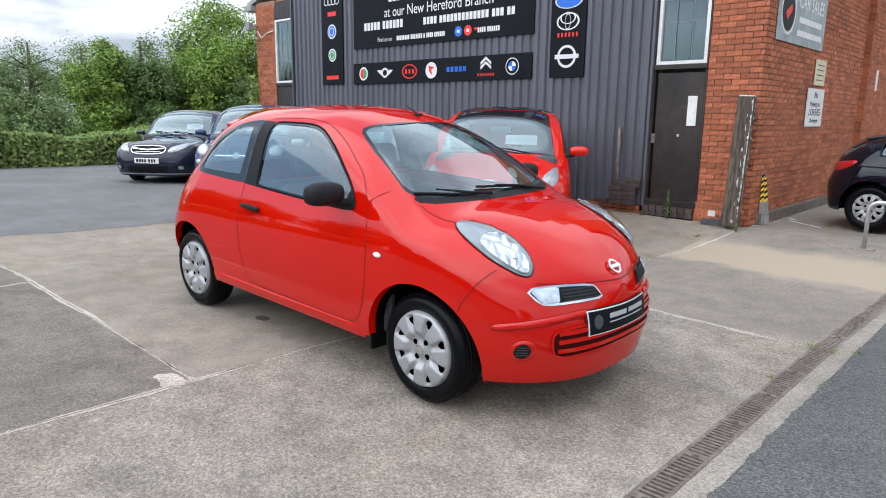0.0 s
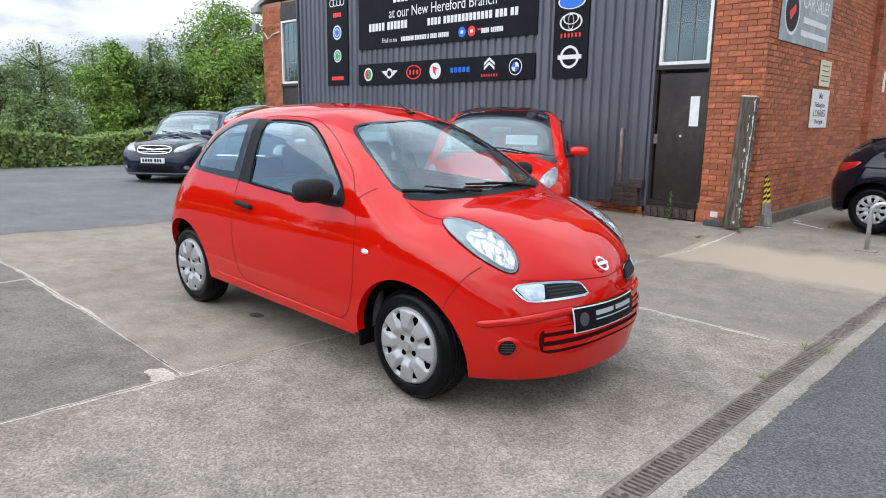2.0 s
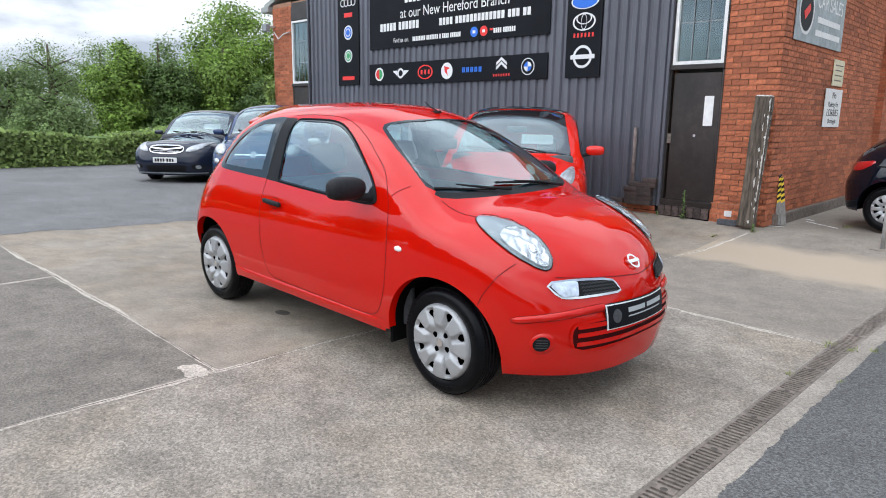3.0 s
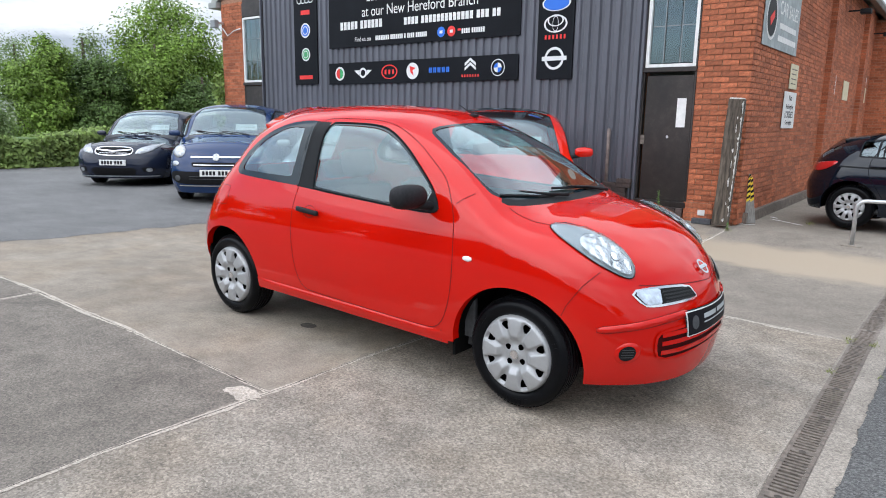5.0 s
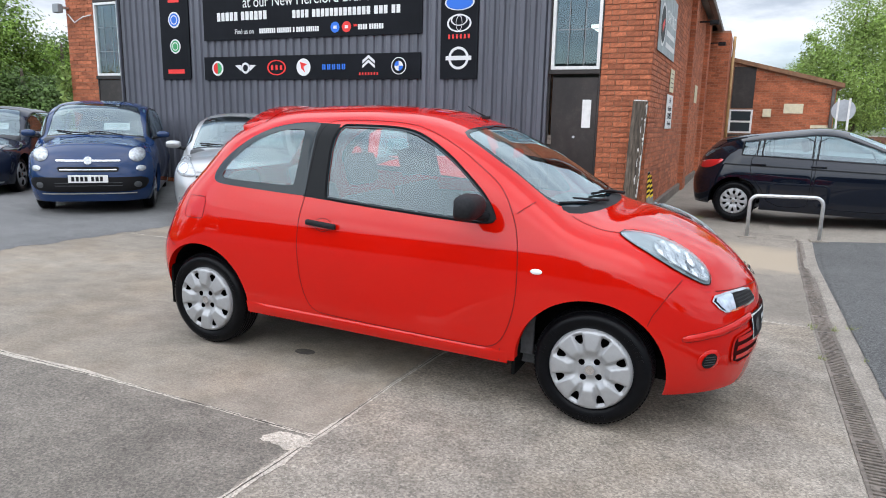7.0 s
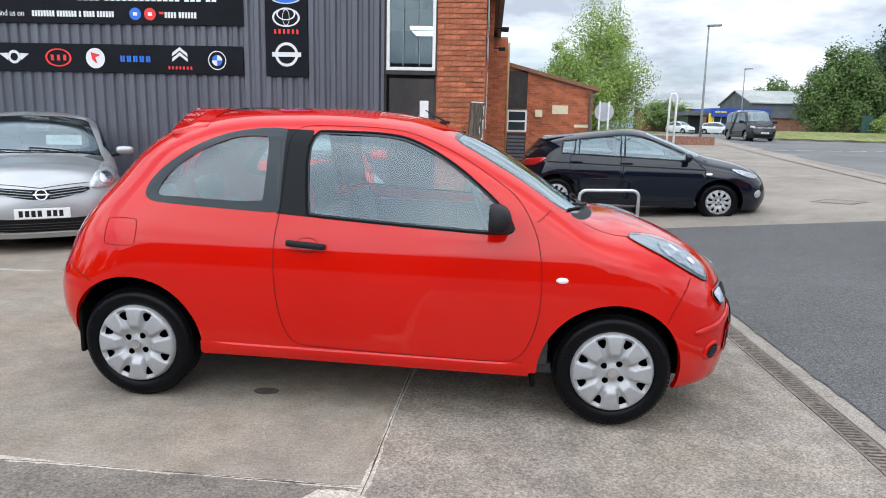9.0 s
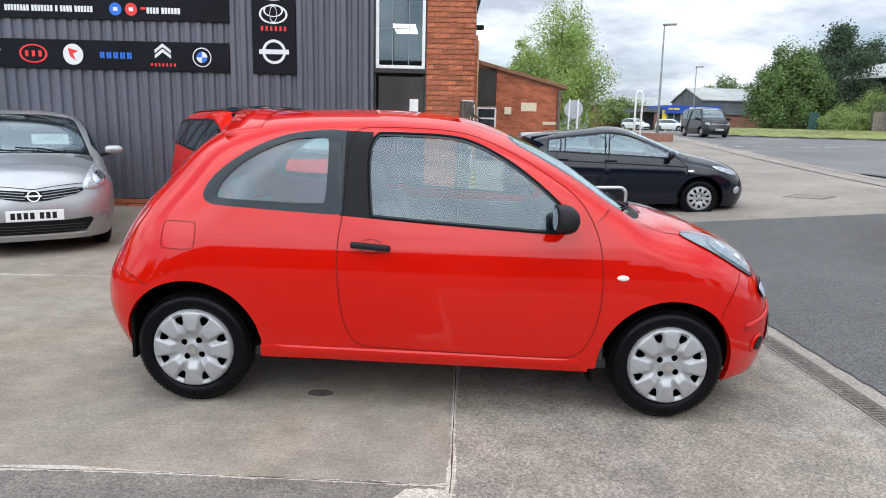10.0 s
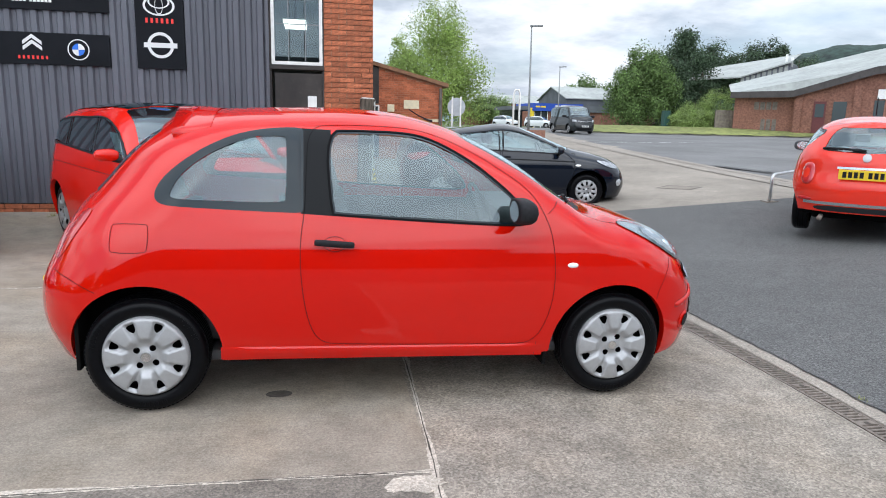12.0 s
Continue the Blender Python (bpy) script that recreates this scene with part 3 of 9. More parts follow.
def brick_objects(rows, place, depth, parent, turn):
    """Bricks as objects of their own; equal lengths share a mesh."""
    rnd, cache = random.Random(5), {}
    for a, b, z0, z1 in rows:
        w = round(b - a, 2)
        if w not in cache:
            bm = box(-w / 2, w / 2, -0.012, 0.010, -0.0325, 0.0325)
            me = bpy.data.meshes.new("brick")
            bm.to_mesh(me)
            bm.free()
            me.materials.append(M_BRICK)
            cache[w] = me
        ob = new("brick", cache[w])
        ob.parent = parent
        ob.matrix_basis = Matrix.Translation(place((a + b) / 2, depth - 0.010 + rnd.uniform(-0.0015, 0.0015), (z0 + z1) / 2)) @ turn


front = lambda u, d, z: (u, FY - d, z)
side = lambda u, d, z: (CX + d, u, z)

# front wall core with openings for the two window columns; brick piers either side
wall_south = tagged(empty("wall_south"), "front wall of brick piers and dark grey ribbed cladding", "wall", kind="structure")
core = bmesh.new()
box(-10.0, -1.05, FY + 0.02, FY + 0.25, BASE - 0.3, 5.6, bm=core)
box(-0.27, CX - 0.01, FY + 0.012, FY + 0.25, BASE - 0.3, EAVE + 0.1, bm=core)
box(XW, -10.78, FY + 0.012, FY + 0.25, BASE - 0.3, 4.1, bm=core)
box(-1.05, -0.27, FY + 0.05, FY + 0.25, 3.95, 5.0, bm=core)
box(-10.78, -10.0, FY + 0.05, FY + 0.25, 3.66, 4.1, bm=core)
part("wall_core", core, M_MORTAR, wall_south)
# corrugated sheet
pitch, vs, fs = 0.165, [], []
prof = [(0.0, 0.0), (0.052, 0.0), (0.074, 0.035), (0.143, 0.035)]
x = -10.02
cols = []
while x < -1.06:
    for u, d in prof:
        if x + u < -1.06:
            cols.append((x + u, d))
    x += pitch
cols.append((-1.055, 0.0))
for u, d in cols:
    vs += [(u, FY - d, 0.17), (u, FY - d, 5.6)]
fs = [(2 * i, 2 * i + 2, 2 * i + 3, 2 * i + 1) for i in range(len(cols) - 1)]
clad = obj("cladding", vs, fs, M_CLAD, wall_south, "dark grey ribbed metal cladding")
part("corner_flashing", box(-1.09, -1.05, FY - 0.06, FY + 0.02, 0.17, 5.6, 0.004), M_CLAD, wall_south)
part("corner_flashing", box(-10.05, -10.01, FY - 0.06, FY + 0.02, 0.17, 5.6, 0.004), M_CLAD, wall_south)
part("plinth", box(-10.0, -1.07, FY - 0.03, FY + 0.02, BASE - 0.3, 0.165), M_DARK, wall_south)
joined_bricks("plinth_bricks", brick_rows(-10.0, -1.1, BASE - 0.06, 0.17), front, 0.045, M_BRICKI, wall_south)

# right pier bricks, one by one; left pier joined
pier_rows = brick_rows(-0.27, CX, BASE - 0.045, EAVE)
brick_objects([r for r in pier_rows if r[2] < 3.3], front, 0.0, wall_south, Matrix.Identity(4))
joined_bricks("upper_bricks", [r for r in pier_rows if r[2] >= 3.3], front, 0.0, M_BRICKI, wall_south)
joined_bricks("left_pier_bricks", brick_rows(XW, -10.78, BASE - 0.045, 4.05), front, 0.0, M_BRICKI, wall_south)
part("pier_foot", box(-0.285, 0.115, FY - 0.028, FY + 0.01, BASE - 0.1, 0.295), M_MORTAR, wall_south, "projecting brick foot")
joined_bricks("foot_bricks", brick_rows(-0.29, 0.12, BASE - 0.08, 0.31), front, 0.036, M_BRICKI, wall_south)
tagged(part("painted_patch", box(-0.08, 0.02, FY - 0.046, FY - 0.039, 0.12, 0.2), M_WHITE, wall_south), "white painted patch")

# side wall
wall_east = tagged(empty("wall_east"), "long red brick side wall with shallow piers", "wall", kind="structure")
YE = 20.0
core = bmesh.new()
box(CX - 0.25, CX - 0.01, FY + 0.012, YE, BASE - 0.3, EAVE, bm=core)
part("wall_core", core, M_MORTAR, wall_east)
rows = brick_rows(FY, YE, BASE - 0.045, EAVE)
nearest = [r for r in rows if r[1] < 8.0 and 0.3 < r[2] < 2.6]
brick_objects(nearest, side, 0.0, wall_east, pose(0, 0, 0, 0, 0, 90))
taken = set(nearest)
joined_bricks("side_bricks", [r for r in rows if r not in taken], side, 0.0, M_BRICKI, wall_east)
for y0 in (11.6, 16.2):
    part("pier_core", box(CX - 0.05, CX + 0.10, y0 + 0.012, y0 + 0.66, BASE - 0.3, EAVE - 0.05), M_MORTAR, wall_east)
    joined_bricks("pier_bricks", brick_rows(y0, y0 + 0.67, BASE - 0.045, EAVE - 0.05), lambda u, d, z: (CX + 0.11 + d, u, z), 0.0, M_BRICKI, wall_east)
    joined_bricks("pier_return", brick_rows(0.0, 0.11, BASE - 0.045, EAVE - 0.05), lambda u, d, z: (CX + u, y0 - d, z), 0.0, M_BRICKI, wall_east)
part("foundation", box(CX - 0.02, CX + 0.06, FY + 0.3, YE, BASE - 0.2, 0.17, 0.01), M_GRATE, wall_east, "rough dark foundation ledge")
for nm, a, b in (("wall_west", (XW, XW + 0.25, FY + 0.25, 30, -0.2, 4.05), "plain brick wall of the showroom's far side"), ("wall_north", (XW, CX - 0.25, 29.8, 30.0, -0.2, 4.05), "plain rear wall of the showroom")):
    tagged(part(nm, box(*a), M_BRICKI), b, "wall", kind="structure")
# roof: low gable
rid = -5.5
obr = obj("roof", [(XW - 0.3, FY - 0.05, 4.02), (rid, FY - 0.05, 6.0), (CX + 0.28, FY - 0.05, EAVE + 0.02), (XW - 0.3, 30, 4.02), (rid, 30, 6.0), (CX + 0.28, 30, EAVE + 0.02),
                   (XW - 0.3, FY - 0.05, 4.12), (rid, FY - 0.05, 6.1), (CX + 0.28, FY - 0.05, EAVE + 0.12), (XW - 0.3, 30, 4.12), (rid, 30, 6.1), (CX + 0.28, 30, EAVE + 0.12)],
          [(0, 3, 4, 1), (1, 4, 5, 2), (6, 7, 10, 9), (7, 8, 11, 10), (0, 1, 7, 6), (1, 2, 8, 7), (2, 5, 11, 8), (0, 6, 9, 3)], M_ROOF)
tagged(obr, "pale grey sheet roof of the brick showroom", "roof", kind="structure")
gut = tagged(part("gutter", box(CX + 0.2, CX + 0.33, FY + 0.02, YE + 0.1, EAVE - 0.12, EAVE + 0.02, 0.02), M_GUTTER), "dark brown gutter along the side eave", "gutter", kind="structure")
gutl = tagged(part("gutter", box(XW - 0.34, XW - 0.02, FY - 0.12, 30, 3.92, 4.06, 0.02), M_ROOF), "grey eave edge above the brick pier", "gutter", kind="structure")


M_LAMPGREY_W = mat("grey_glazing_bar", (0.25, 0.27, 0.28), 0.5)


def steel_window(name, x0, x1, z0, z1, cols, rows_, label):
    w = tagged(empty(name), label, "window", kind="structure")
    f = bmesh.new()
    t = 0.045
    for a in ((x0, x0 + t, z0, z1), (x1 - t, x1, z0, z1), (x0 + t, x1 - t, z0, z0 + t), (x0 + t, x1 - t, z1 - t, z1)):
        box(a[0], a[1], FY - 0.02, FY + 0.05, a[2], a[3], bm=f)
    part("window_frame", f, M_WHITE, w, "white painted frame")
    b = bmesh.new()
    for i in range(1, cols):
        u = x0 + (x1 - x0) * i / cols
        box(u - 0.005, u + 0.005, FY + 0.015, FY + 0.035, z0 + t, z1 - t, bm=b)
    for i in range(1, rows_):
        u = z0 + (z1 - z0) * i / rows_
        box(x0 + t, x1 - t, FY + 0.012, FY + 0.038, u - 0.005, u + 0.005, bm=b)
    part("glazing_bar", b, M_LAMPGREY_W, w)
    for i in range(cols):
        u0, u1 = x0 + t + (x1 - x0 - 2 * t) * i / cols, x0 + t + (x1 - x0 - 2 * t) * (i + 1) / cols
        part("pane", box(u0 + 0.004, u1 - 0.004, FY + 0.02, FY + 0.026, z0 + t, z1 - t), G_WIN, w)
    part("window_sill", box(x0 - 0.03, x1 + 0.02, FY - 0.04, FY + 0.05, z0 - 0.07, z0 - 0.004, 0.006), M_BROWN, w, "dark timber sill")
    return w


steel_window("window_1", -1.02, -0.29, 2.21, 3.93, 3, 3, "tall white-framed workshop window over the dark door")
steel_window("window_2", -10.76, -10.06, 2.19, 3.64, 3, 3, "narrow white-framed window beside the brick pier")
for x0, x1 in ((-1.05, -0.27), (-10.78, -10.0)):
    part("window_surround", box(x0, x0 + 0.03, FY - 0.01, FY + 0.06, 0.2, 3.95), M_BROWN, wall_south)
    part("window_surround", box(x1 - 0.025, x1, FY - 0.012, FY + 0.06, 0.2, 3.95), M_BROWN, wall_south)
tagged(part("panel", box(-10.75, -10.05, FY, FY + 0.05, 0.1, 2.11), M_BROWN, wall_south), "dark painted panel")
tagged(part("panel", box(-10.75, -10.05, FY - 0.01, FY + 0.05, 3.66, 4.05), M_BROWN, wall_south), "dark painted panel")
# room behind the glass; its dimness is put into the dark wall and ceiling colour
tagged(part("wall_room", box(-11.0, 0.2, 12.0, 12.1, 0, 4.2), M_ROOM), "workshop back wall with dimness put into its colour", "wall", kind="structure")
tagged(part("floor", box(-11.3, 0.2, FY + 0.25, 12, 0.0, 0.1), M_CONC), "workshop floor behind the windows", "floor", kind="structure")
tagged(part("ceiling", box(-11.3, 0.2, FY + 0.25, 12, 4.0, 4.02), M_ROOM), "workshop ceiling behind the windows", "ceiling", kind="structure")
M_TUBE = mat("lit_tube", (0.9, 0.9, 0.85), 0.5, emit=((1, 0.97, 0.88), 3.0))
for k in range(3):
    cl = tagged(empty("ceiling_light", pose(-0.75 - k * 3.4, 9.0, 3.1)), "lit fluorescent batten hanging in the workshop", "light", group="workshop lights")
    part("tube", box(-0.2, 0.2, -0.5, 0.5, 0, 0.05), M_TUBE, cl)
    for dy in (-0.4, 0.4):
        part("cord", box(-0.01, 0.01, dy - 0.01, dy + 0.01, 0.05, 0.91), M_BLACK, cl)

# door with step
door = tagged(empty("door_1"), "scuffed dark brown steel door with a white notice", "door", kind="structure")
part("door_leaf", box(-0.98, -0.30, FY - 0.005, FY + 0.04, 0.29, 2.09, 0.004), M_BROWN, door)
part("door_panel", box(-0.44, -0.33, FY - 0.009, FY - 0.004, 1.05, 1.25), M_BROWN, door)
part("notice", box(-0.51, -0.38, FY - 0.012, FY - 0.004, 1.36, 1.77), M_WHITE, door, "blank white paper notice")
part("lock", ring(0.0, 0.02, pose(-0.62, FY - 0.012, 1.22, 90), n=20), M_PIPE, door, "round steel lock")
part("latch", box(-1.02, -0.96, FY - 0.02, FY - 0.004, 1.1, 1.24, 0.004), M_GRATE, door, "rusty latch plate")
part("threshold", box(-1.05, -0.27, FY - 0.05, FY + 0.05, 0.2, 0.285, 0.008), M_BROWN, door)
step = tagged(part("step", box(-1.05, -0.29, FY - 0.085, FY + 0.02, -0.1, 0.185), M_DARK), "dark brick door step", "step", kind="structure")

# brick stack, pipe, weed and post beside the door
stack = tagged(empty("brick_stack"), "untidy stack of dark weathered bricks against the cladding", "bricks")
rnd = random.Random(3)
M_OLDBRICK = mat("old_brick", (0.075, 0.055, 0.05), 0.9, var=0.4, scale=25, bump=0.4, rand=0.35)
sm = bpy.data.meshes.new("brick")
bmx = box(-0.108, 0.108, -0.05, 0.05, -0.033, 0.033, 0.006)
bmx.to_mesh(sm)
bmx.free()
sm.materials.append(M_OLDBRICK)
for c in range(6):
    for u in range(3 if c < 1 else 2):
        if c == 5 and u == 1:
            continue
        o = new("brick", sm)
        o.parent = stack
        o.matrix_basis = pose(-1.24 - u * 0.225 + rnd.uniform(-0.015, 0.015) - (0.0 if c < 4 else -0.05), 6.12 + rnd.uniform(-0.015, 0.01), 0.205 + 0.068 * c, 0, 0, rnd.uniform(-5, 5))
sb = bpy.data.meshes.new("brick")
bmx = box(-0.05, 0.05, -0.1, 0.02, 0.05, 0.2, 0.006)
bmx.to_mesh(sb)
bmx.free()
sb.materials.append(M_OLDBRICK)
for k in range(7):
    o = new("brick", sb)
    o.parent = step
    o.matrix_basis = pose(-0.995 + 0.109 * k, FY + rnd.uniform(-0.004, 0.004), rnd.uniform(-0.004, 0.002), 0, 0, rnd.uniform(-1, 1))
tagged(tube([(-1.50, 6.17, 0.16), (-1.50, 6.17, 1.32)], 0.026, mat("rusty_pipe", (0.17, 0.13, 0.115), 0.7, var=0.5, scale=7, var2=0.3, scale2=2), "pipe"), "short grey standpipe by the cladding", "pipe")
M_POST_GREY = mat("bare_grey_board", (0.24, 0.235, 0.22), 0.9, var=0.3, scale=12, stretch=(6, 6, 0.8))
bm = box(-0.105, 0.10, -0.08, 0.08, 0, 1.70, 0.012)
bmesh.ops.subdivide_edges(bm, edges=[e for e in bm.edges if e.calc_length() > 1], cuts=12)
for v in bm.verts:
    v.co.x += 0.012 * noise.noise(v.co * 3)
    v.co.y += 0.012 * noise.noise(v.co * 3 + Vector((5, 0, 0)))
M_POST = mat("weathered_timber", (0.105, 0.085, 0.065), 0.9, var=0.55, scale=5, stretch=(7, 7, 0.8), bump=0.5, bscale=40, var2=0.4, scale2=3)
post = tagged(part("timber_post", bm, M_POST, at=pose(0.30, 6.02, 0.05, -1, 2.2, 8)), "leaning weathered timber post with flaking white paint", "post")
rnd = random.Random(8)
M_FLAKE = mat("flaking_white_paint", (0.55, 0.54, 0.5), 0.8, var=0.4, scale=30)
fl = bmesh.new()
for k in range(34):
    z = 0.06 + 1.58 * (k / 34) + rnd.uniform(-0.03, 0.03)
    w, h = rnd.uniform(0.004, 0.03), rnd.uniform(0.04, 0.15)
    x0 = 0.094 - (0.05 if k % 5 == 0 else 0)
    fl.faces.new([fl.verts.new((px, -0.0935, pz)) for px, pz in ((x0 - w * 0.3, z), (x0 + 0.004, z + 0.02), (x0, min(1.68, z + h)), (x0 - w, min(1.66, z + h * 0.6)))])
    if k % 2:
        fl.faces.new([fl.verts.new((0.1135, py, pz)) for py, pz in ((-0.07, z), (-0.07 + w * 2.0, z + 0.02), (-0.07 + w, min(1.66, z + h)))])
part("paint_flakes", fl, M_FLAKE, post, "flaking white paint")["kind"] = "stuff"
part("post_cap", box(-0.095, 0.09, -0.07, 0.07, 1.68, 1.715, 0.012), M_FLAKE, post, "bleached top")
haz = tagged(empty("hazard_marker", pose(0.55, 6.62, 0.03, -3, -5, 12)), "tapered black and yellow striped marker leaning on the wall", "marker")
for sx, w0, w1, h in ((-0.045, 0.036, 0.016, 0.70), (0.03, 0.034, 0.014, 0.66)):
    bm = box(-1, 1, -0.014, 0.014, 0, 1)
    for v in bm.verts:
        f = v.co.z
        v.co.x = sx * (1 - 0.75 * f) + v.co.x * (w0 + (w1 - w0) * f)
        v.co.z = f * h
    part("board", bm, M_POST_GREY, haz, "bare grey lower board")
    for k in range(5):
        z0, z1 = 0.30 + 0.075 * k, 0.30 + 0.075 * (k + 1)
        c_ = lambda z: (sx * (1 - 0.75 * z / h), w0 + (w1 - w0) * z / h)
        (a0, b0), (a1, b1) = c_(z0), c_(z1)
        for mm, lo, hi in ((M_YEL, 0.0, 0.5), (M_BLACK, 0.5, 1.0)):
            zl, zh = z0 + (z1 - z0) * lo, z0 + (z1 - z0) * hi
            part("stripe", flat([(a0 - b0, zl), (a0 + b0, min(zl + 0.035, h)), (a1 + b1, min(zh + 0.035, h)), (a1 - b1, min(zh, h))], pose(0, -0.0142, 0, 90), 0.002), mm, haz)
kb = tagged(part("loose_brick", box(-0.13, 0.13, -0.05, 0.05, 0, 0.075, 0.006), mat("slate_brick", (0.075, 0.08, 0.09), 0.85, var=0.3, scale=20, bump=0.3), at=pose(0.02, 6.1, ground_z(0.02, 6.1), 0, 0, 3)), "dark slate coloured brick lying at the pier foot", "brick")
for x0, y0, x1, y1 in ((0.42, 6.45, 0.62, 6.55), (0.66, 7.35, 1.15, 7.05), (0.60, 7.6, 0.72, 7.5)):
    strip("paint_line", M_WHITE, [(x0, y0), (x1, y1)], 0.045, 0.004, "worn white paint line on the concrete", step=0.03, jag=0.012)


def weed(x, y, h, n, seed, label):
    rnd = random.Random(seed)
    bm = bmesh.new()
    for k in range(n):
        z = h * k / n
        a = rnd.uniform(0, math.tau)
        l = 0.07 * min(1, 0.2 + 4 * h) * (1 - 0.5 * k / n) * rnd.uniform(0.7, 1.3)
        c, s = math.cos(a), math.sin(a)
        p = [(0, 0, z), (c * l * 0.5 - s * l * 0.22, s * l * 0.5 + c * l * 0.22, z + l * 0.4), (c * l, s * l, z + l * 0.25), (c * l * 0.5 + s * l * 0.22, s * l * 0.5 - c * l * 0.22, z + l * 0.4)]
        bm.faces.new([bm.verts.new(q) for q in p])
    ob = part("weed", bm, M_WEED, at=pose(x, y, ground_z(x, y)))
    tagged(ob, label, "weed")
    tube([(0, 0, 0), (0.01, 0, h * 0.5), (0, 0.01, h)], 0.005, M_WEED, "stem", ob, sides=6)


M_WEED = mat("weed_leaf", (0.10, 0.18, 0.04), 0.7, island=0.4)
weed(-0.62, 6.08, 0.42, 46, 1, "tall leafy weed growing at the door step")
weed(0.42, 5.93, 0.10, 26, 2, "small weed at the foot of the post")
weed(-3.95, 6.1, 0.16, 30, 4, "low weeds at the base of the cladding")
weed(-1.0, 6.05, 0.08, 16, 9, "small weeds along the wall base")
for k, (x, y) in enumerate(((-1.9, 5.95), (-1.15, 6.02))):
    weed(x, y, 0.03, 12, 6 + k, "tiny yellowing weed in a crack of the concrete")

# ---- sign boards on the cladding ----
BY = FY - 0.05
SP = lambda x, z, d=0.0: pose(x, BY - 0.012 - d, z, 90)


def board(name, x0, x1, z0, z1, label, material=M_BOARD):
    b = tagged(empty(name), label, "sign")
    part("panel", box(x0, x1, BY - 0.01, BY + 0.012, z0, z1, 0.003), material, b)
    return b


def bars_(parent, x0, x1, z, h, material, words, name="lettering"):
    """Unreadable or private writing as plain bars."""
    tot = sum(words) + 0.6 * (len(words) - 1)
    pitch_ = (x1 - x0) / tot
    x = x0
    for w in words:
        bm = bmesh.new()
        for k in range(w):
            box(x + pitch_ * 0.12, x + pitch_ * 0.86, BY - 0.013, BY - 0.0095, z - h / 2, z + h / 2, bm=bm)
            x += pitch_
        part(name, bm, material, parent)
        x += pitch_ * 0.6


bl = board("brand_board", -8.87, -8.14, 2.1, 4.9, "tall black board with a column of car badges")
for z, r, m1, m2 in ((2.72, 0.135, M_SILV, M_GREEN), (3.21, 0.15, M_SILV, M_BLUE)):
    part("badge", ring(0, r, SP(-8.5, z), n=36), m1, bl, "round badge")
    part("badge", ring(0, r * 0.8, SP(-8.5, z, 0.003), n=36), m2, bl)
    part("badge", ring(r * 0.45, r * 0.58, SP(-8.5, z, 0.006), n=30), m1, bl)
for k in range(4):
    part("badge", ring(0.06, 0.08, SP(-8.68 + 0.12 * k, 3.83), n=24), M_SILV, bl, "linked rings badge")
part("lettering", box(-8.72, -8.3, BY - 0.013, BY - 0.0095, 2.21, 2.29), M_RED, bl)
part("lettering", box(-8.64, -8.36, BY - 0.013, BY - 0.0095, 3.53, 3.62), M_RED, bl)

big = board("garage_sign", -7.77, -3.17, 2.80, 4.75, "large black garage sign with white lettering on cladding")
text("lettering", "at our New Hereford Branch", 0.27, M_WHITE, big, SP(-5.42, 3.36, 0.002), squeeze=0.87)
bars_(big, -6.7, -4.5, 3.72, 0.16, M_WHITE, (4, 4, 3, 6))
bars_(big, -7.44, -6.27, 3.215, 0.15, M_WHITE, (5, 6))
bars_(big, -5.73, -3.56, 3.20, 0.13, M_WHITE, (4, 13, 3, 2))
text("lettering", "Find us on", 0.125, M_WHITE, big, SP(-6.80, 2.90, 0.002), squeeze=0.85)
bars_(big, -6.46, -5.16, 2.94, 0.085, M_WHITE, (8, 7, 1, 4, 6))
for x, m1 in ((-4.83, M_BLUE), (-4.60, M_RED)):
    part("badge", ring(0, 0.09, SP(x, 2.95), n=28), m1, big)
    part("badge", box(x - 0.032, x + 0.032, BY - 0.018, BY - 0.0145, 2.925, 2.975), M_WHITE, big)
bars_(big, -4.38, -3.88, 2.94, 0.085, M_WHITE, (4, 6))
part("badge", box(-4.46, -4.39, BY - 0.013, BY - 0.0095, 2.95, 2.985), M_RED, big)
for x in (-6.25, -4.7):
    part("panel_seam", box(x - 0.003, x + 0.003, BY - 0.0115, BY - 0.0095, 2.8, 4.75), M_DARK, big)

st = board("brand_strip", -7.79, -3.19, 2.085, 2.505, "long black strip board with a row of car badges")
zc = 2.295
xs = [-7.46, -6.80, -6.09, -5.50, -4.87, -4.17, -3.59]
part("badge", ring(0, 0.135, SP(xs[0], zc), n=36), M_SILV, st)
part("badge", ring(0, 0.10, SP(xs[0], zc, 0.003), n=36, a0=math.pi / 2, a1=1.5 * math.pi), M_RED, st)
part("badge", ring(0, 0.10, SP(xs[0], zc, 0.003), n=36, a0=-math.pi / 2, a1=0.5 * math.pi), M_GREEN, st)
part("badge", ring(0.06, 0.10, SP(xs[1], zc), n=32), M_SILV, st)
part("badge", flat([(-0.24, 0.05), (-0.1, 0.055), (-0.1, -0.055)], SP(xs[1], zc)), M_SILV, st)
part("badge", flat([(0.24, 0.05), (0.1, -0.055), (0.1, 0.055)], SP(xs[1], zc)), M_SILV, st)
part("badge", ring(0.115, 0.135, SP(xs[2], zc), sx=1.55, n=36), M_RED, st)
bars_(st, xs[2] - 0.13, xs[2] + 0.13, zc, 0.085, M_RED, (1, 1, 1))
part("badge", ring(0, 0.15, SP(xs[3], zc), n=36), M_SILV, st)
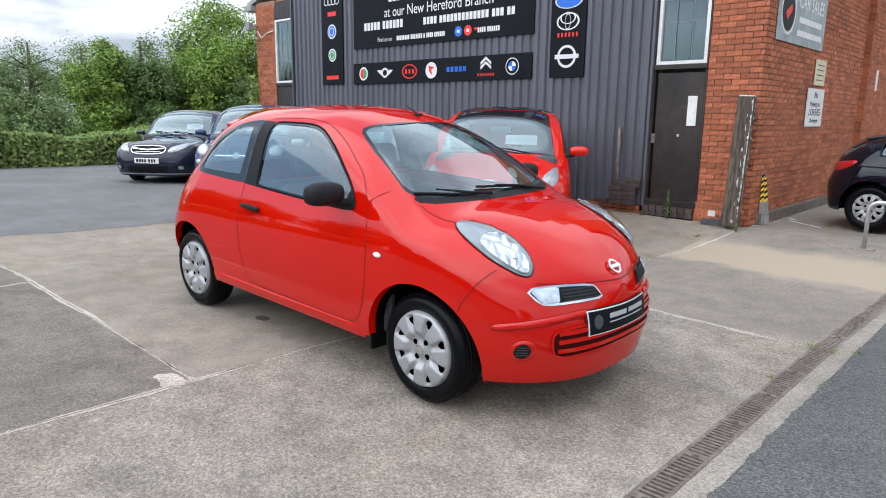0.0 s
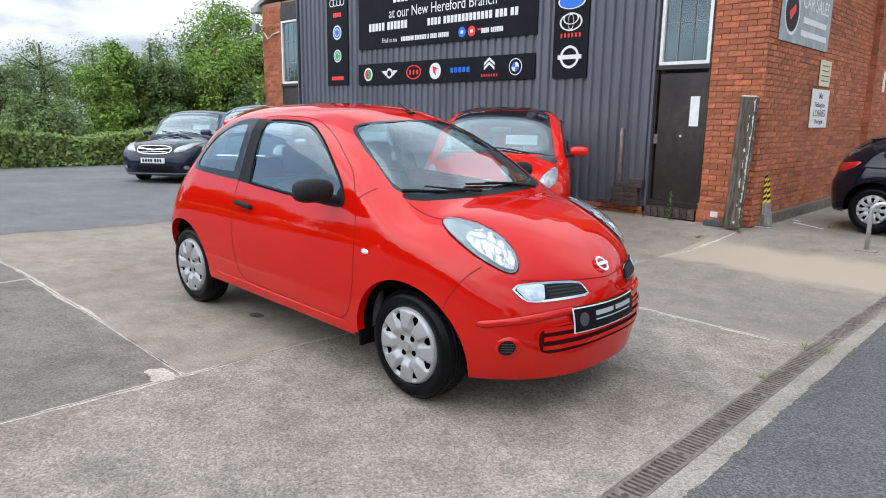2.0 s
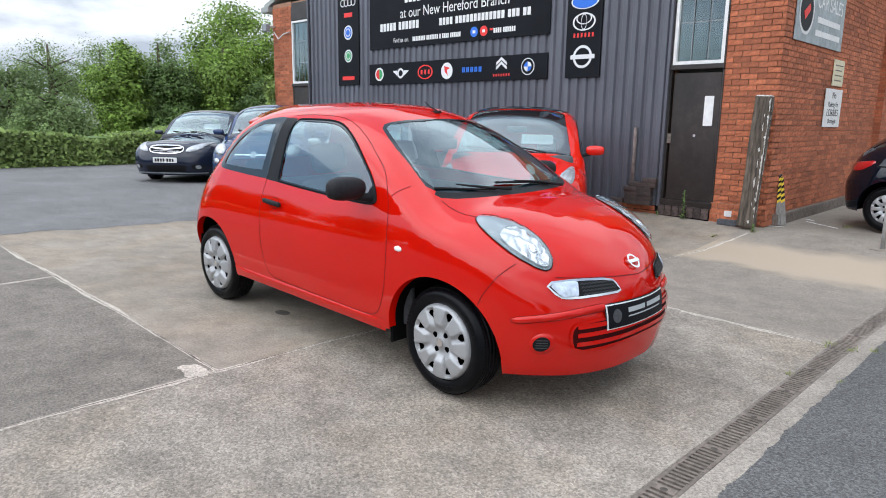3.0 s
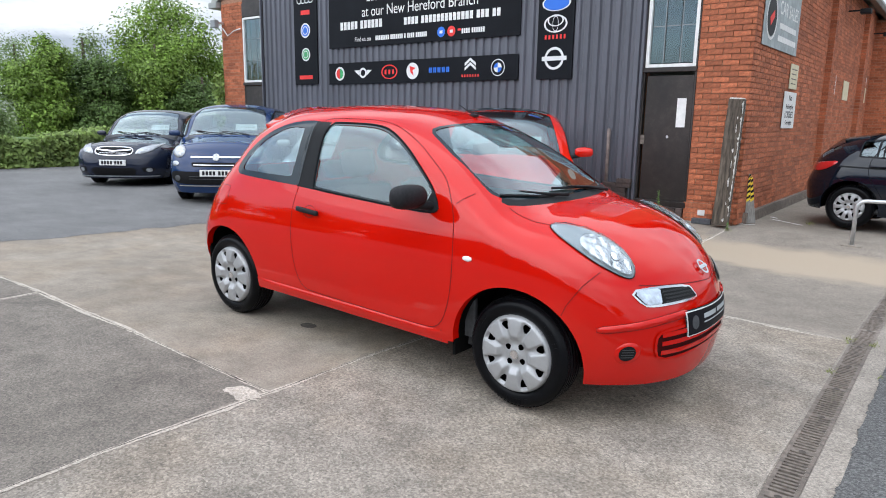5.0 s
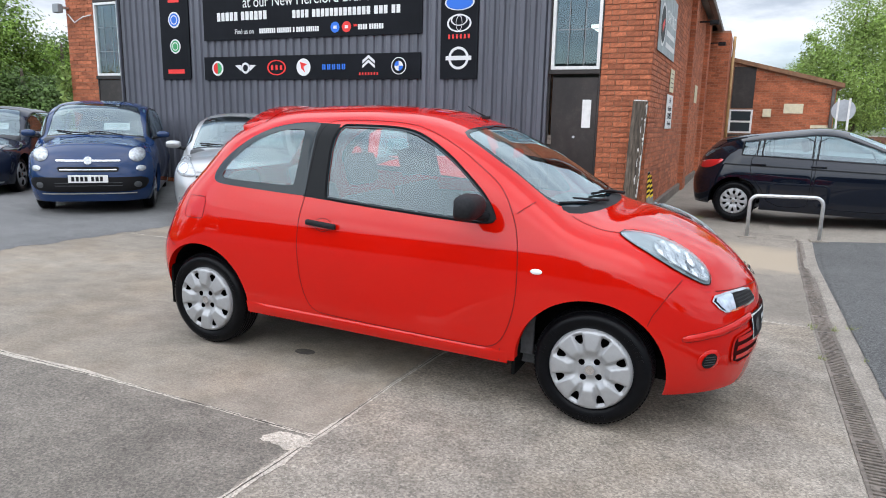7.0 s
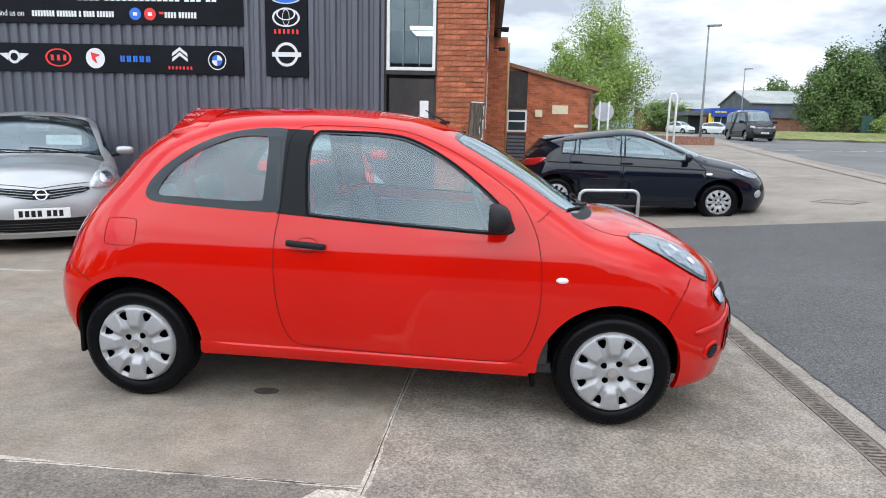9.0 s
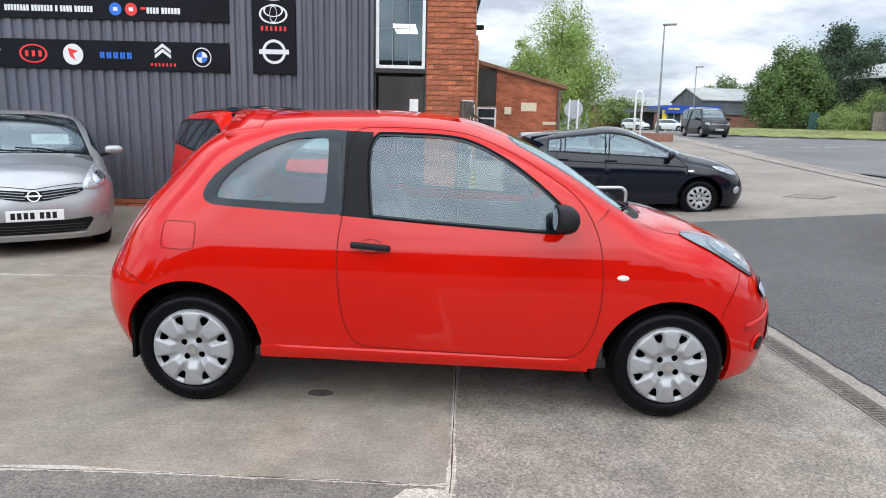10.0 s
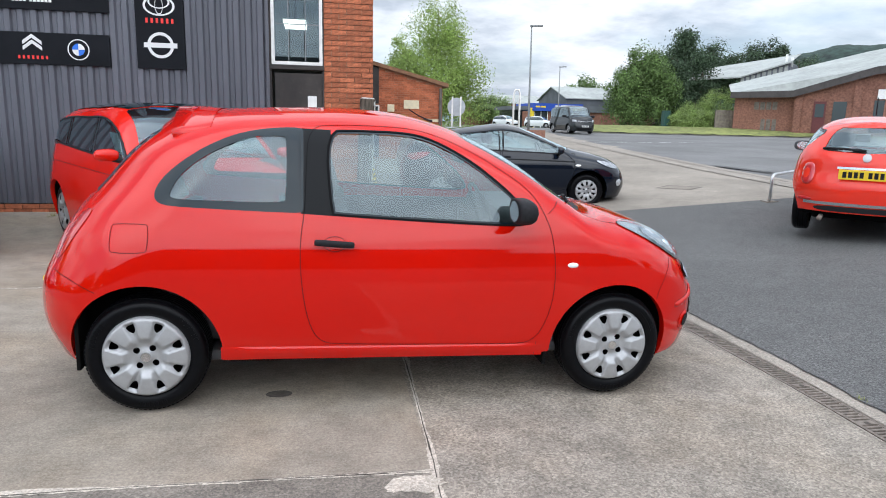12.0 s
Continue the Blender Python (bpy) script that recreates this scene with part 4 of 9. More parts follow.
part("badge", flat([(-0.07, 0.09), (0.08, 0.05), (0.0, 0.01), (0.03, -0.09), (-0.05, -0.02)], SP(xs[3], zc, 0.003)), M_RED, st)
bars_(st, xs[4] - 0.24, xs[4] + 0.24, zc, 0.09, M_BLUE, (2, 2, 2, 2, 2))
for dz in (0.0, 0.075):
    part("badge", flat([(-0.12, -0.05 + dz), (0, 0.04 + dz), (0.12, -0.05 + dz), (0.12, 0.0 + dz), (0, 0.09 + dz), (-0.12, 0.0 + dz)], SP(xs[5], zc + 0.02)), M_SILV, st)
bars_(st, xs[5] - 0.19, xs[5] + 0.19, zc - 0.12, 0.045, M_RED, (1, 1, 1, 1, 1, 1, 1))
part("badge", ring(0, 0.14, SP(xs[6], zc), n=36), M_SILV, st)
part("badge", ring(0, 0.125, SP(xs[6], zc, 0.002), n=36), M_BOARD, st)
for k in range(4):
    part("badge", ring(0, 0.08, SP(xs[6], zc, 0.004), n=10, a0=k * math.pi / 2, a1=(k + 1) * math.pi / 2), M_BLUE if k in (1, 3) else M_WHITE, st)
part("panel_seam", box(-5.43, -5.424, BY - 0.0115, BY - 0.0095, 2.085, 2.505), M_DARK, st)

br_ = board("brand_board", -2.84, -2.2, 2.08, 4.6, "tall black board with silver car badges beside the long strip")
cx = -2.52
part("badge", ring(0.135, 0.175, SP(cx, 2.40), n=40), M_SILV, br_)
part("badge", box(cx - 0.22, cx + 0.22, BY - 0.017, BY - 0.01, 2.367, 2.433), M_SILV, br_)
part("badge", ring(0.115, 0.135, SP(cx, 2.93), sx=1.55, n=40), M_SILV, br_)
part("badge", ring(0.075, 0.09, SP(cx, 2.98, 0.002), sx=1.6, n=32), M_SILV, br_)
part("badge", ring(0.105, 0.12, SP(cx, 2.93, 0.003), sx=0.45, n=32), M_SILV, br_)
bars_(br_, cx - 0.19, cx + 0.19, 2.73, 0.065, M_RED, (1, 1, 1, 1, 1, 1))
part("badge", ring(0, 0.12, SP(cx, 3.24), sx=2.1, n=40), M_SILV, br_)
part("badge", ring(0, 0.105, SP(cx, 3.24, 0.003), sx=2.15, n=40), M_BLUE, br_)
bars_(br_, cx - 0.14, cx + 0.14, 3.245, 0.06, M_WHITE, (2, 1, 1, 1))

# signs on the side wall
PX = CX + 0.012
SS = lambda y, z, d=0.0: pose(PX + 0.012 + d, y, z, 90, 0, 90)


def wall_sign(name, y0, y1, z0, z1, material, label):
    s = tagged(empty(name), label, "sign")
    part("panel", box(PX, PX + 0.011, y0, y1, z0, z1, 0.002), material, s)
    return s


s1 = wall_sign("sales_sign", 6.55, 8.75, 2.50, 3.45, M_SIGNGREY, "faded grey car sales sign with round emblem on brick")
text("lettering", "CAR SALES", 0.27, M_WHITE, s1, SS(8.0, 3.0), squeeze=0.95)
part("emblem", ring(0.27, 0.31, SS(6.95, 2.9), n=36), M_WHITE, s1)
part("emblem", ring(0.0, 0.26, SS(6.95, 2.9), n=36), M_BOARD, s1)
part("emblem", flat([(-0.12, -0.02), (0.1, 0.1), (0.14, 0.02), (-0.05, -0.12)], SS(6.95, 2.9, 0.003)), M_RED, s1)
for z, a, b in ((2.84, 7.45, 8.55), (2.66, 7.4, 8.6)):
    part("lettering", box(PX + 0.0105, PX + 0.014, a, b, z - 0.04, z + 0.04), M_WHITE, s1)
s2 = wall_sign("notice_sign", 8.52, 9.08, 1.99, 2.38, M_CREAM, "small cream notice on the brick wall")
for k in range(4):
    part("lettering", box(PX + 0.0105, PX + 0.013, 8.6, 9.0 - 0.05 * (k % 2), 2.29 - 0.075 * k, 2.305 - 0.075 * k), M_GUTTER, s2)
s3 = wall_sign("parking_sign", 8.27, 9.15, 1.36, 1.94, M_WHITE, "white sign forbidding lorry parking overnight on brick wall")
for body, z, sz in (("No", 1.8, 0.14), ("Parking for", 1.67, 0.11), ("LORRIES", 1.53, 0.15), ("Overnight", 1.42, 0.10)):
    text("lettering", body, sz, M_BLACK, s3, SS(8.71, z), squeeze=1.1)
for y, z, w, h, m in ((14.0, 2.19, 0.75, 0.42, M_CREAM), (17.3, 2.56, 0.4, 0.18, M_WHITE), (17.45, 2.2, 0.35, 0.4, M_CREAM), (12.6, 2.25, 0.3, 0.4, M_WHITE)):
    wall_sign("notice_sign", y, y + w, z - h / 2, z + h / 2, m, "small weathered notice plate on the brick wall")
for y in (13.2, 17.6):
    fl_ = tagged(empty("flood_light", pose(CX + 0.05, y, 3.75)), "small black floodlight on an arm under the eave", "light")
    part("arm", box(0, 0.3, -0.02, 0.02, 0.0, 0.03), M_BLACK, fl_)
    part("lamp_head", box(0.22, 0.42, -0.1, 0.1, -0.06, 0.04, 0.02), M_BLACK, fl_)
fl_ = tagged(empty("flood_light", pose(-11.55, FY - 0.02, 3.55)), "grey floodlight and wiring at the brick corner", "light")
part("arm", box(-0.05, 0.05, -0.2, 0.02, 0.0, 0.04), M_PIPE, fl_)
part("lamp_head", box(-0.10, 0.08, -0.26, -0.14, -0.10, 0.08, 0.02), M_LAMPGREY_W, fl_)
tube([(0.05, -0.02, -0.1), (0.25, -0.03, -0.28), (0.5, -0.03, -0.18), (0.75, -0.03, -0.15)], 0.012, M_WHITE, "cable", fl_)
tagged(tube([(1.08, 19.9, 0.1), (1.08, 19.9, 4.2)], 0.045, mat("ochre_pipe", (0.35, 0.22, 0.09), 0.6, var=0.2, scale=5), "downpipe"), "ochre downpipe in the corner of the brick walls", "pipe", kind="structure")
# ---- low brick wing ----
M_FASCIA_D = mat("dark_brown_board", (0.022, 0.018, 0.017), 0.6, var=0.2, scale=3)
low = tagged(empty("low_wing"), "low red brick wing with a sloping roof edge", "building")
LY = 20.3


def low_top(x):
    return 3.45 - 0.255 * (x - 1.1)


vs = [(0.45, LY, 0.0), (4.1, LY, 0.0), (4.1, LY, low_top(4.1)), (0.45, LY, low_top(0.45)), (0.45, LY + 9, 0.0), (4.1, LY + 9, 0.0), (4.1, LY + 9, low_top(4.1)), (0.45, LY + 9, low_top(0.45))]
obj("wall", vs, [(0, 1, 2, 3), (1, 5, 6, 2), (5, 4, 7, 6), (4, 0, 3, 7)], M_MORTAR, low)
joined_bricks("front_bricks", [r for r in brick_rows(1.8, 4.1, 0.1, 3.45) if r[3] < low_top(r[1]) - 0.02], lambda u, d, z: (u, LY - d, z), 0.012, M_BRICKI, low)
part("return_core", box(0.44, 1.0, 18.4, LY + 0.1, 0.0, 4.2), M_MORTAR, low)
joined_bricks("return_bricks", brick_rows(0.45, 1.01, 0.1, 4.2), lambda u, d, z: (u, 18.388 - d, z), 0.0, M_BRICKI, low)
joined_bricks("return_bricks", brick_rows(18.4, LY, 0.1, 4.2), lambda u, d, z: (1.012 + d, u, z), 0.0, M_BRICKI, low)
joined_bricks("end_bricks", brick_rows(LY, LY + 9, 0.1, 2.6), lambda u, d, z: (4.1 + d, u, z), 0.012, M_BRICKI, low)
obj("roof", [(0.4, LY - 0.15, low_top(0.4)), (4.3, LY - 0.15, low_top(4.3)), (4.3, LY + 9, low_top(4.3)), (0.4, LY + 9, low_top(0.4)),
             (0.4, LY - 0.15, low_top(0.4) + 0.13), (4.3, LY - 0.15, low_top(4.3) + 0.13), (4.3, LY + 9, low_top(4.3) + 0.13), (0.4, LY + 9, low_top(0.4) + 0.13)],
    [(0, 1, 5, 4), (1, 2, 6, 5), (4, 5, 6, 7), (3, 2, 1, 0)], mat("brown_fascia", (0.2, 0.1, 0.05), 0.7, var=0.3, scale=6), low)
part("panel", box(1.15, 1.8, LY - 0.03, LY, 2.0, 3.3), M_BROWN, low, "dark brown boarded panel")
wnd = part("window", box(1.12, 1.82, LY - 0.06, LY - 0.01, 1.2, 1.95), M_WHITE, low, "white framed window")
for z0, z1 in ((1.26, 1.54), (1.6, 1.9)):
    part("pane", box(1.18, 1.76, LY - 0.07, LY - 0.055, z0, z1), mat("dark_pane", (0.03, 0.04, 0.045), 0.1), wnd)
part("panel", box(1.13, 1.81, LY - 0.035, LY, 0.1, 1.15), M_FASCIA_D, low, "dark louvred panel below the window")
for k in range(7):
    part("louvre", box(1.16, 1.78, LY - 0.055, LY - 0.033, 0.2 + 0.13 * k, 0.28 + 0.13 * k), M_CLAD, low)
part("box", box(2.1, 2.35, LY - 0.12, LY, 1.72, 1.98, 0.02), M_CREAM, low, "small cream meter box")
part("plate", box(2.7, 3.25, LY - 0.03, LY, 1.85, 2.15), M_CREAM, low, "cream wall plate")
part("plate", box(3.5, 4.0, LY - 0.03, LY, 1.4, 1.5), M_CREAM, low)
part("downpipe", box(3.98, 4.08, LY - 0.11, LY - 0.01, 0.2, 2.6, 0.02), M_GUTTER, low)
M_LOWWALL = mat("low_wall_brick", (0.26, 0.13, 0.09), 0.9, var=0.35, scale=8)
wall_low = tagged(part("low_wall", box(4.1, 12.5, 33.0, 33.25, 0.2, 1.05), M_LOWWALL), "low boundary wall past the wing", "wall", kind="structure")

# hoop barriers


def hoop(name, x0, y0, x1, y1, h, label):
    z0, z1 = ground_z(x0, y0), ground_z(x1, y1)
    u, r = Vector((x1 - x0, y1 - y0, 0)), 0.1
    n = u.normalized()
    p0, p1 = Vector((x0, y0, z0)), Vector((x1, y1, z1))
    pts = [p0, p0 + Vector((0, 0, h - r))]
    for k in range(1, 6):
        a = math.pi / 2 * k / 5
        pts.append(p0 + Vector((0, 0, h - r)) + n * r * (1 - math.cos(a)) + Vector((0, 0, r * math.sin(a))))
    for k in range(0, 6):
        a = math.pi / 2 * (1 - k / 5)
        pts.append(p1 + Vector((0, 0, h - r)) - n * r * (1 - math.cos(a)) + Vector((0, 0, r * math.sin(a))))
    pts.append(p1)
    e = tagged(empty(name), label, "barrier", group="hoop barriers")
    tube(pts, 0.024, M_PIPE, "rail", e)
    for p in (p0, p1):
        part("foot", box(p.x - 0.11, p.x + 0.11, p.y - 0.08, p.y + 0.08, p.z - 0.02, p.z + 0.012), M_CONC2, e, "concrete foot")


hoop("hoop_barrier", 1.90, 5.90, 2.76, 5.93, 0.56, "bent galvanised steel hoop barrier in concrete feet")
hoop("hoop_barrier", 7.0, 5.76, 8.45, 6.5, 0.45, "bent galvanised steel hoop barrier beside the coral car")

# ---- foliage ----


def leaf_mat(name, c, spread=0.62, clear=0.3):
    """Leaves that let some light through, each clump its own shade."""
    m = mat(name, c, 0.6, island=spread, var2=0.3, scale2=0.6, spec=0.3)
    nt = m.node_tree
    b_, out = nt.nodes["Principled BSDF"], nt.nodes["Material Output"]
    tr, mx = nt.nodes.new("ShaderNodeBsdfTranslucent"), nt.nodes.new("ShaderNodeMixShader")
    mx.inputs["Fac"].default_value = clear
    src = b_.inputs["Base Color"].links[0].from_socket
    nt.links.new(src, tr.inputs["Color"])
    nt.links.new(b_.outputs[0], mx.inputs[1])
    nt.links.new(tr.outputs[0], mx.inputs[2])
    nt.links.new(mx.outputs[0], out.inputs["Surface"])
    return m


M_LEAF = leaf_mat("leaf_mid", (0.23, 0.35, 0.066))
M_LEAF2 = leaf_mat("leaf_light", (0.27, 0.37, 0.11))
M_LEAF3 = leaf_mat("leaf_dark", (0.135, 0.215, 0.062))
M_LEAF4 = leaf_mat("leaf_pale", (0.215, 0.30, 0.115), 0.45, 0.4)
M_BIRCH = leaf_mat("leaf_birch", (0.315, 0.43, 0.12), 0.4, 0.5)
M_PINE = leaf_mat("leaf_pine", (0.07, 0.11, 0.06))
M_BARK = mat("bark", (0.09, 0.07, 0.05), 0.95, var=0.4, scale=10, bump=0.6, bscale=20, stretch=(4, 4, 1))


def leaves(points, size, rnd, flatness=0.6, facing=None):
    """One quad leaf clump per point, as arrays; facing: the way that each leaf mostly turns its face."""
    n = len(points)
    g = np.random.default_rng(rnd.randrange(10 ** 6))
    a = g.normal(size=(n, 3))
    if facing is not None:
        f = facing + g.normal(size=(n, 3)) * 0.45
        f /= np.linalg.norm(f, axis=1)[:, None] + 1e-9
        a -= f * (a * f).sum(1)[:, None]
        b = np.cross(f, a)
    else:
        b = np.cross(a, g.normal(size=(n, 3)))
    a /= np.linalg.norm(a, axis=1)[:, None] + 1e-9
    b /= np.linalg.norm(b, axis=1)[:, None] + 1e-9
    s = size * g.uniform(0.6, 1.4, size=(n, 1))
    p = np.asarray(points)
    v = np.stack([p - a * s, p + b * s * flatness, p + a * s, p - b * s * flatness], 1).reshape(-1, 3)
    f = np.arange(4 * n).reshape(-1, 4)
    return v, f


def crown_points(rnd, centre, radii, n, clumps, spread=0.2):
    """Leaves on rounded sprays scattered through an ellipsoid, fuller at the rim; with the way each leaf faces."""
    g = np.random.default_rng(rnd.randrange(10 ** 6))
    d = g.normal(size=(clumps, 3))
    d /= np.linalg.norm(d, axis=1)[:, None]
    r = g.uniform(0.30, 1.0, size=(clumps, 1)) ** 0.6 * g.uniform(0.82, 1.14, size=(clumps, 1))
    c = np.asarray(centre) + d * r * np.asarray(radii)
    k = g.integers(0, clumps, n)
    u = g.normal(size=(n, 3))
    u /= np.linalg.norm(u, axis=1)[:, None]
    size = spread * np.mean(radii) * g.uniform(0.7, 1.5, size=(clumps, 1))[k]
    q = c[k] + u * g.uniform(0.4, 1.1, size=(n, 1)) * size * (1.05, 1.05, 0.95)
    return q, u * 0.8 + (0, 0, 0.55) + d[k] * 0.35


def tree(name, x, y, h, w, material, label, seed, n=2600, leaf=0.14, clumps=60, trunk=0.25, z0=None, low=0.2, conifer=False, fuzz=0.09, taper=0.0):
    rnd = random.Random(seed)
    z0 = ground_z(x, y) if z0 is None else z0
    t = tagged(empty(name, pose(x, y, z0)), label, "tree")
    tube([(0, 0, -0.2), (0.1 * w * rnd.uniform(-.3, .3), 0, h * 0.4), (0, 0, h * 0.9)], [trunk, trunk * 0.7, trunk * 0.15], M_BARK, "trunk", t)
    for k in range(9):
        a, zb = rnd.uniform(0, math.tau), h * rnd.uniform(0.25, 0.7)
        e = w * rnd.uniform(0.2, 0.36)
        tube([(0, 0, zb), (math.cos(a) * e * 0.6, math.sin(a) * e * 0.6, zb + h * 0.07), (math.cos(a) * e, math.sin(a) * e, zb + h * 0.12)], [trunk * 0.25, trunk * 0.14, trunk * 0.04], M_BARK, "limb", t, sides=6)
    if conifer:
        pts = []
        g = np.random.default_rng(seed)
        for k in range(clumps):
            f = rnd.uniform(low, 1.0)
            rr = w / 2 * (1.05 - f) ** 0.7 * rnd.uniform(0.6, 1.05)
            a = rnd.uniform(0, math.tau)
            m_ = n // clumps
            u = g.uniform(0.1, 1, size=(m_, 1))
            pts.append(np.array([[0, 0, f * h]]) + u * np.array([[math.cos(a) * rr, math.sin(a) * rr, -0.10 * rr]]) + g.normal(size=(m_, 3)) * (fuzz * w, fuzz * w, 0.03 * h))
        pts, face = np.concatenate(pts), None
    else:
        pts, face = crown_points(rnd, (0, 0, h * (0.5 + low / 2)), (w / 2 * 0.9, w / 2 * 0.9, h * (0.5 - low / 2) * 0.88), int(n * 4.0), int(clumps * 1.5), 0.27)
        if taper:
            pts[:, :2] *= np.clip(1.0 + taper * (0.45 - pts[:, 2:] / h), 0.15, 1.4)
        face, pts = face[pts[:, 2] > 0.05], pts[pts[:, 2] > 0.05]
    v, f = leaves(pts, leaf * 0.44, rnd, facing=face)
    obj("crown", v.tolist(), f.tolist(), material, t)
    return t


def hedge(name, pts, h, depth, n, material, label, seed, leaf=0.05):
    g = np.random.default_rng(seed)
    p = np.array(pts, float)
    seg = np.linalg.norm(np.diff(p, axis=0), axis=1)
    cum = np.concatenate([[0], np.cumsum(seg)])
    s = g.uniform(0, cum[-1], n)
    x, y = np.interp(s, cum, p[:, 0]), np.interp(s, cum, p[:, 1])
    u = g.uniform(0, 1, n)
    top = h * (0.9 + 0.1 * np.sin(s * 1.7 + seed) + 0.05 * np.sin(s * 4.1))
    a = g.uniform(0, math.pi, n)
    on = g.uniform(0.75, 1.0, n)
    z = np.where(u < 0.5, g.uniform(0.0, 1.0, n) * top, top * on)
    d = np.where(u < 0.5, 0.5 * depth * g.uniform(0.8, 1.08, n), depth * g.uniform(-0.5, 0.5, n))
    zg = np.array([ground_z(a_, b_) for a_, b_ in zip(x, y)])
    q = np.stack([x + d, y + g.normal(size=n) * 0.05, zg + z], 1)
    face = np.where((u < 0.5)[:, None], (0.8, 0.0, 0.5), (0.2, 0.0, 1.0)) + g.normal(size=(n, 3)) * 0.3
    v, f = leaves(q, leaf, random.Random(seed), facing=face)
    o = obj(name, v.tolist(), f.tolist(), material)
    tagged(o, label, "hedge", kind="stuff")
    return o


# hedge along the yard, trees behind it
hedge("hedge", [(-17.0, -16), (-17.0, 0), (-17.2, 6), (-17.5, 13)], 0.92, 1.7, 46000, M_LEAF2, "clipped mixed green hedge along the yard", 3, 0.068)
# solid core in dark leaf colour stands in for the hedge's shaded inside
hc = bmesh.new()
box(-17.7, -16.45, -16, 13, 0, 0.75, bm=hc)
tagged(part("hedge_core", hc, M_LEAF3), "dark core standing in for the shaded inside of the hedge", "hedge", kind="stuff")
LABELS = {M_LEAF: "dense leafy green tree behind the hedge", M_LEAF4: "pale thin-leaved tree behind the hedge", M_LEAF3: "dark shrubby tree behind the hedge"}
for x, y, h, w, m_, sd, leaf, n, cl, lo in (
        (-27.7, 13.9, 6.7, 5.2, M_LEAF, 11, 0.16, 8000, 95, -0.1),
        (-25.6, 12.3, 4.6, 3.6, M_LEAF, 14, 0.15, 4600, 50, -0.2),
        (-29, 10.8, 4.9, 4.0, M_LEAF4, 12, 0.14, 4200, 60, -0.2),
        (-26.9, 8.2, 4.35, 2.9, M_LEAF, 13, 0.15, 6000, 60, -0.25),
        (-25.6, 9.9, 3.7, 2.6, M_LEAF3, 28, 0.14, 5200, 50, -0.25),
        (-34.7, 7.7, 4.9, 4.4, M_LEAF4, 15, 0.11, 3600, 70, -0.15),
        (-36, 3, 4.6, 5, M_LEAF4, 16, 0.11, 3600, 70, -0.15),
        (-33, 5.5, 3.4, 4, M_LEAF4, 17, 0.13, 4000, 60, -0.25),
        (-27, 17.5, 4.6, 4.5, M_LEAF, 18, 0.15, 5400, 60, -0.2),
        (-24.0, 13.5, 3.1, 3.4, M_LEAF3, 19, 0.14, 5000, 50, -0.25),
        (-30, 20, 5.0, 5, M_LEAF3, 20, 0.15, 4600, 60, 0.05),
        (-40, 12, 5.2, 7, M_LEAF4, 21, 0.13, 3200, 60, 0.05),
        (-40, -5, 4.4, 7, M_LEAF4, 22, 0.15, 3000, 60, 0.05),
        (-36, -12, 4.6, 8, M_LEAF4, 23, 0.15, 3000, 60, 0.05),
        (-25.5, 5, 2.3, 3.2, M_LEAF4, 24, 0.13, 3400, 50, -0.3),
        (-27, 1.5, 2.2, 4, M_LEAF4, 25, 0.13, 3400, 50, -0.3),
        (-30, -2, 3.0, 5, M_LEAF4, 26, 0.15, 2800, 50, 0.0),
        (-33, 24, 5.0, 7, M_LEAF3, 27, 0.15, 4400, 60, 0.05)):
    tree("tree", x, y, h, w, m_, LABELS[m_], sd, n=n, leaf=leaf, low=lo, clumps=cl)
ivy = leaves(np.random.default_rng(2).uniform((-11.85, 6.05, 1.1), (-11.6, 6.35, 2.4), (260, 3)), 0.07, random.Random(1))
tagged(obj("ivy", ivy[0].tolist(), ivy[1].tolist(), M_LEAF2), "bright ivy climbing the brick corner", "plant", kind="stuff")
# ---- car bodies: a smooth half-width W(x, z), read as a side, a top and a nose surface ----


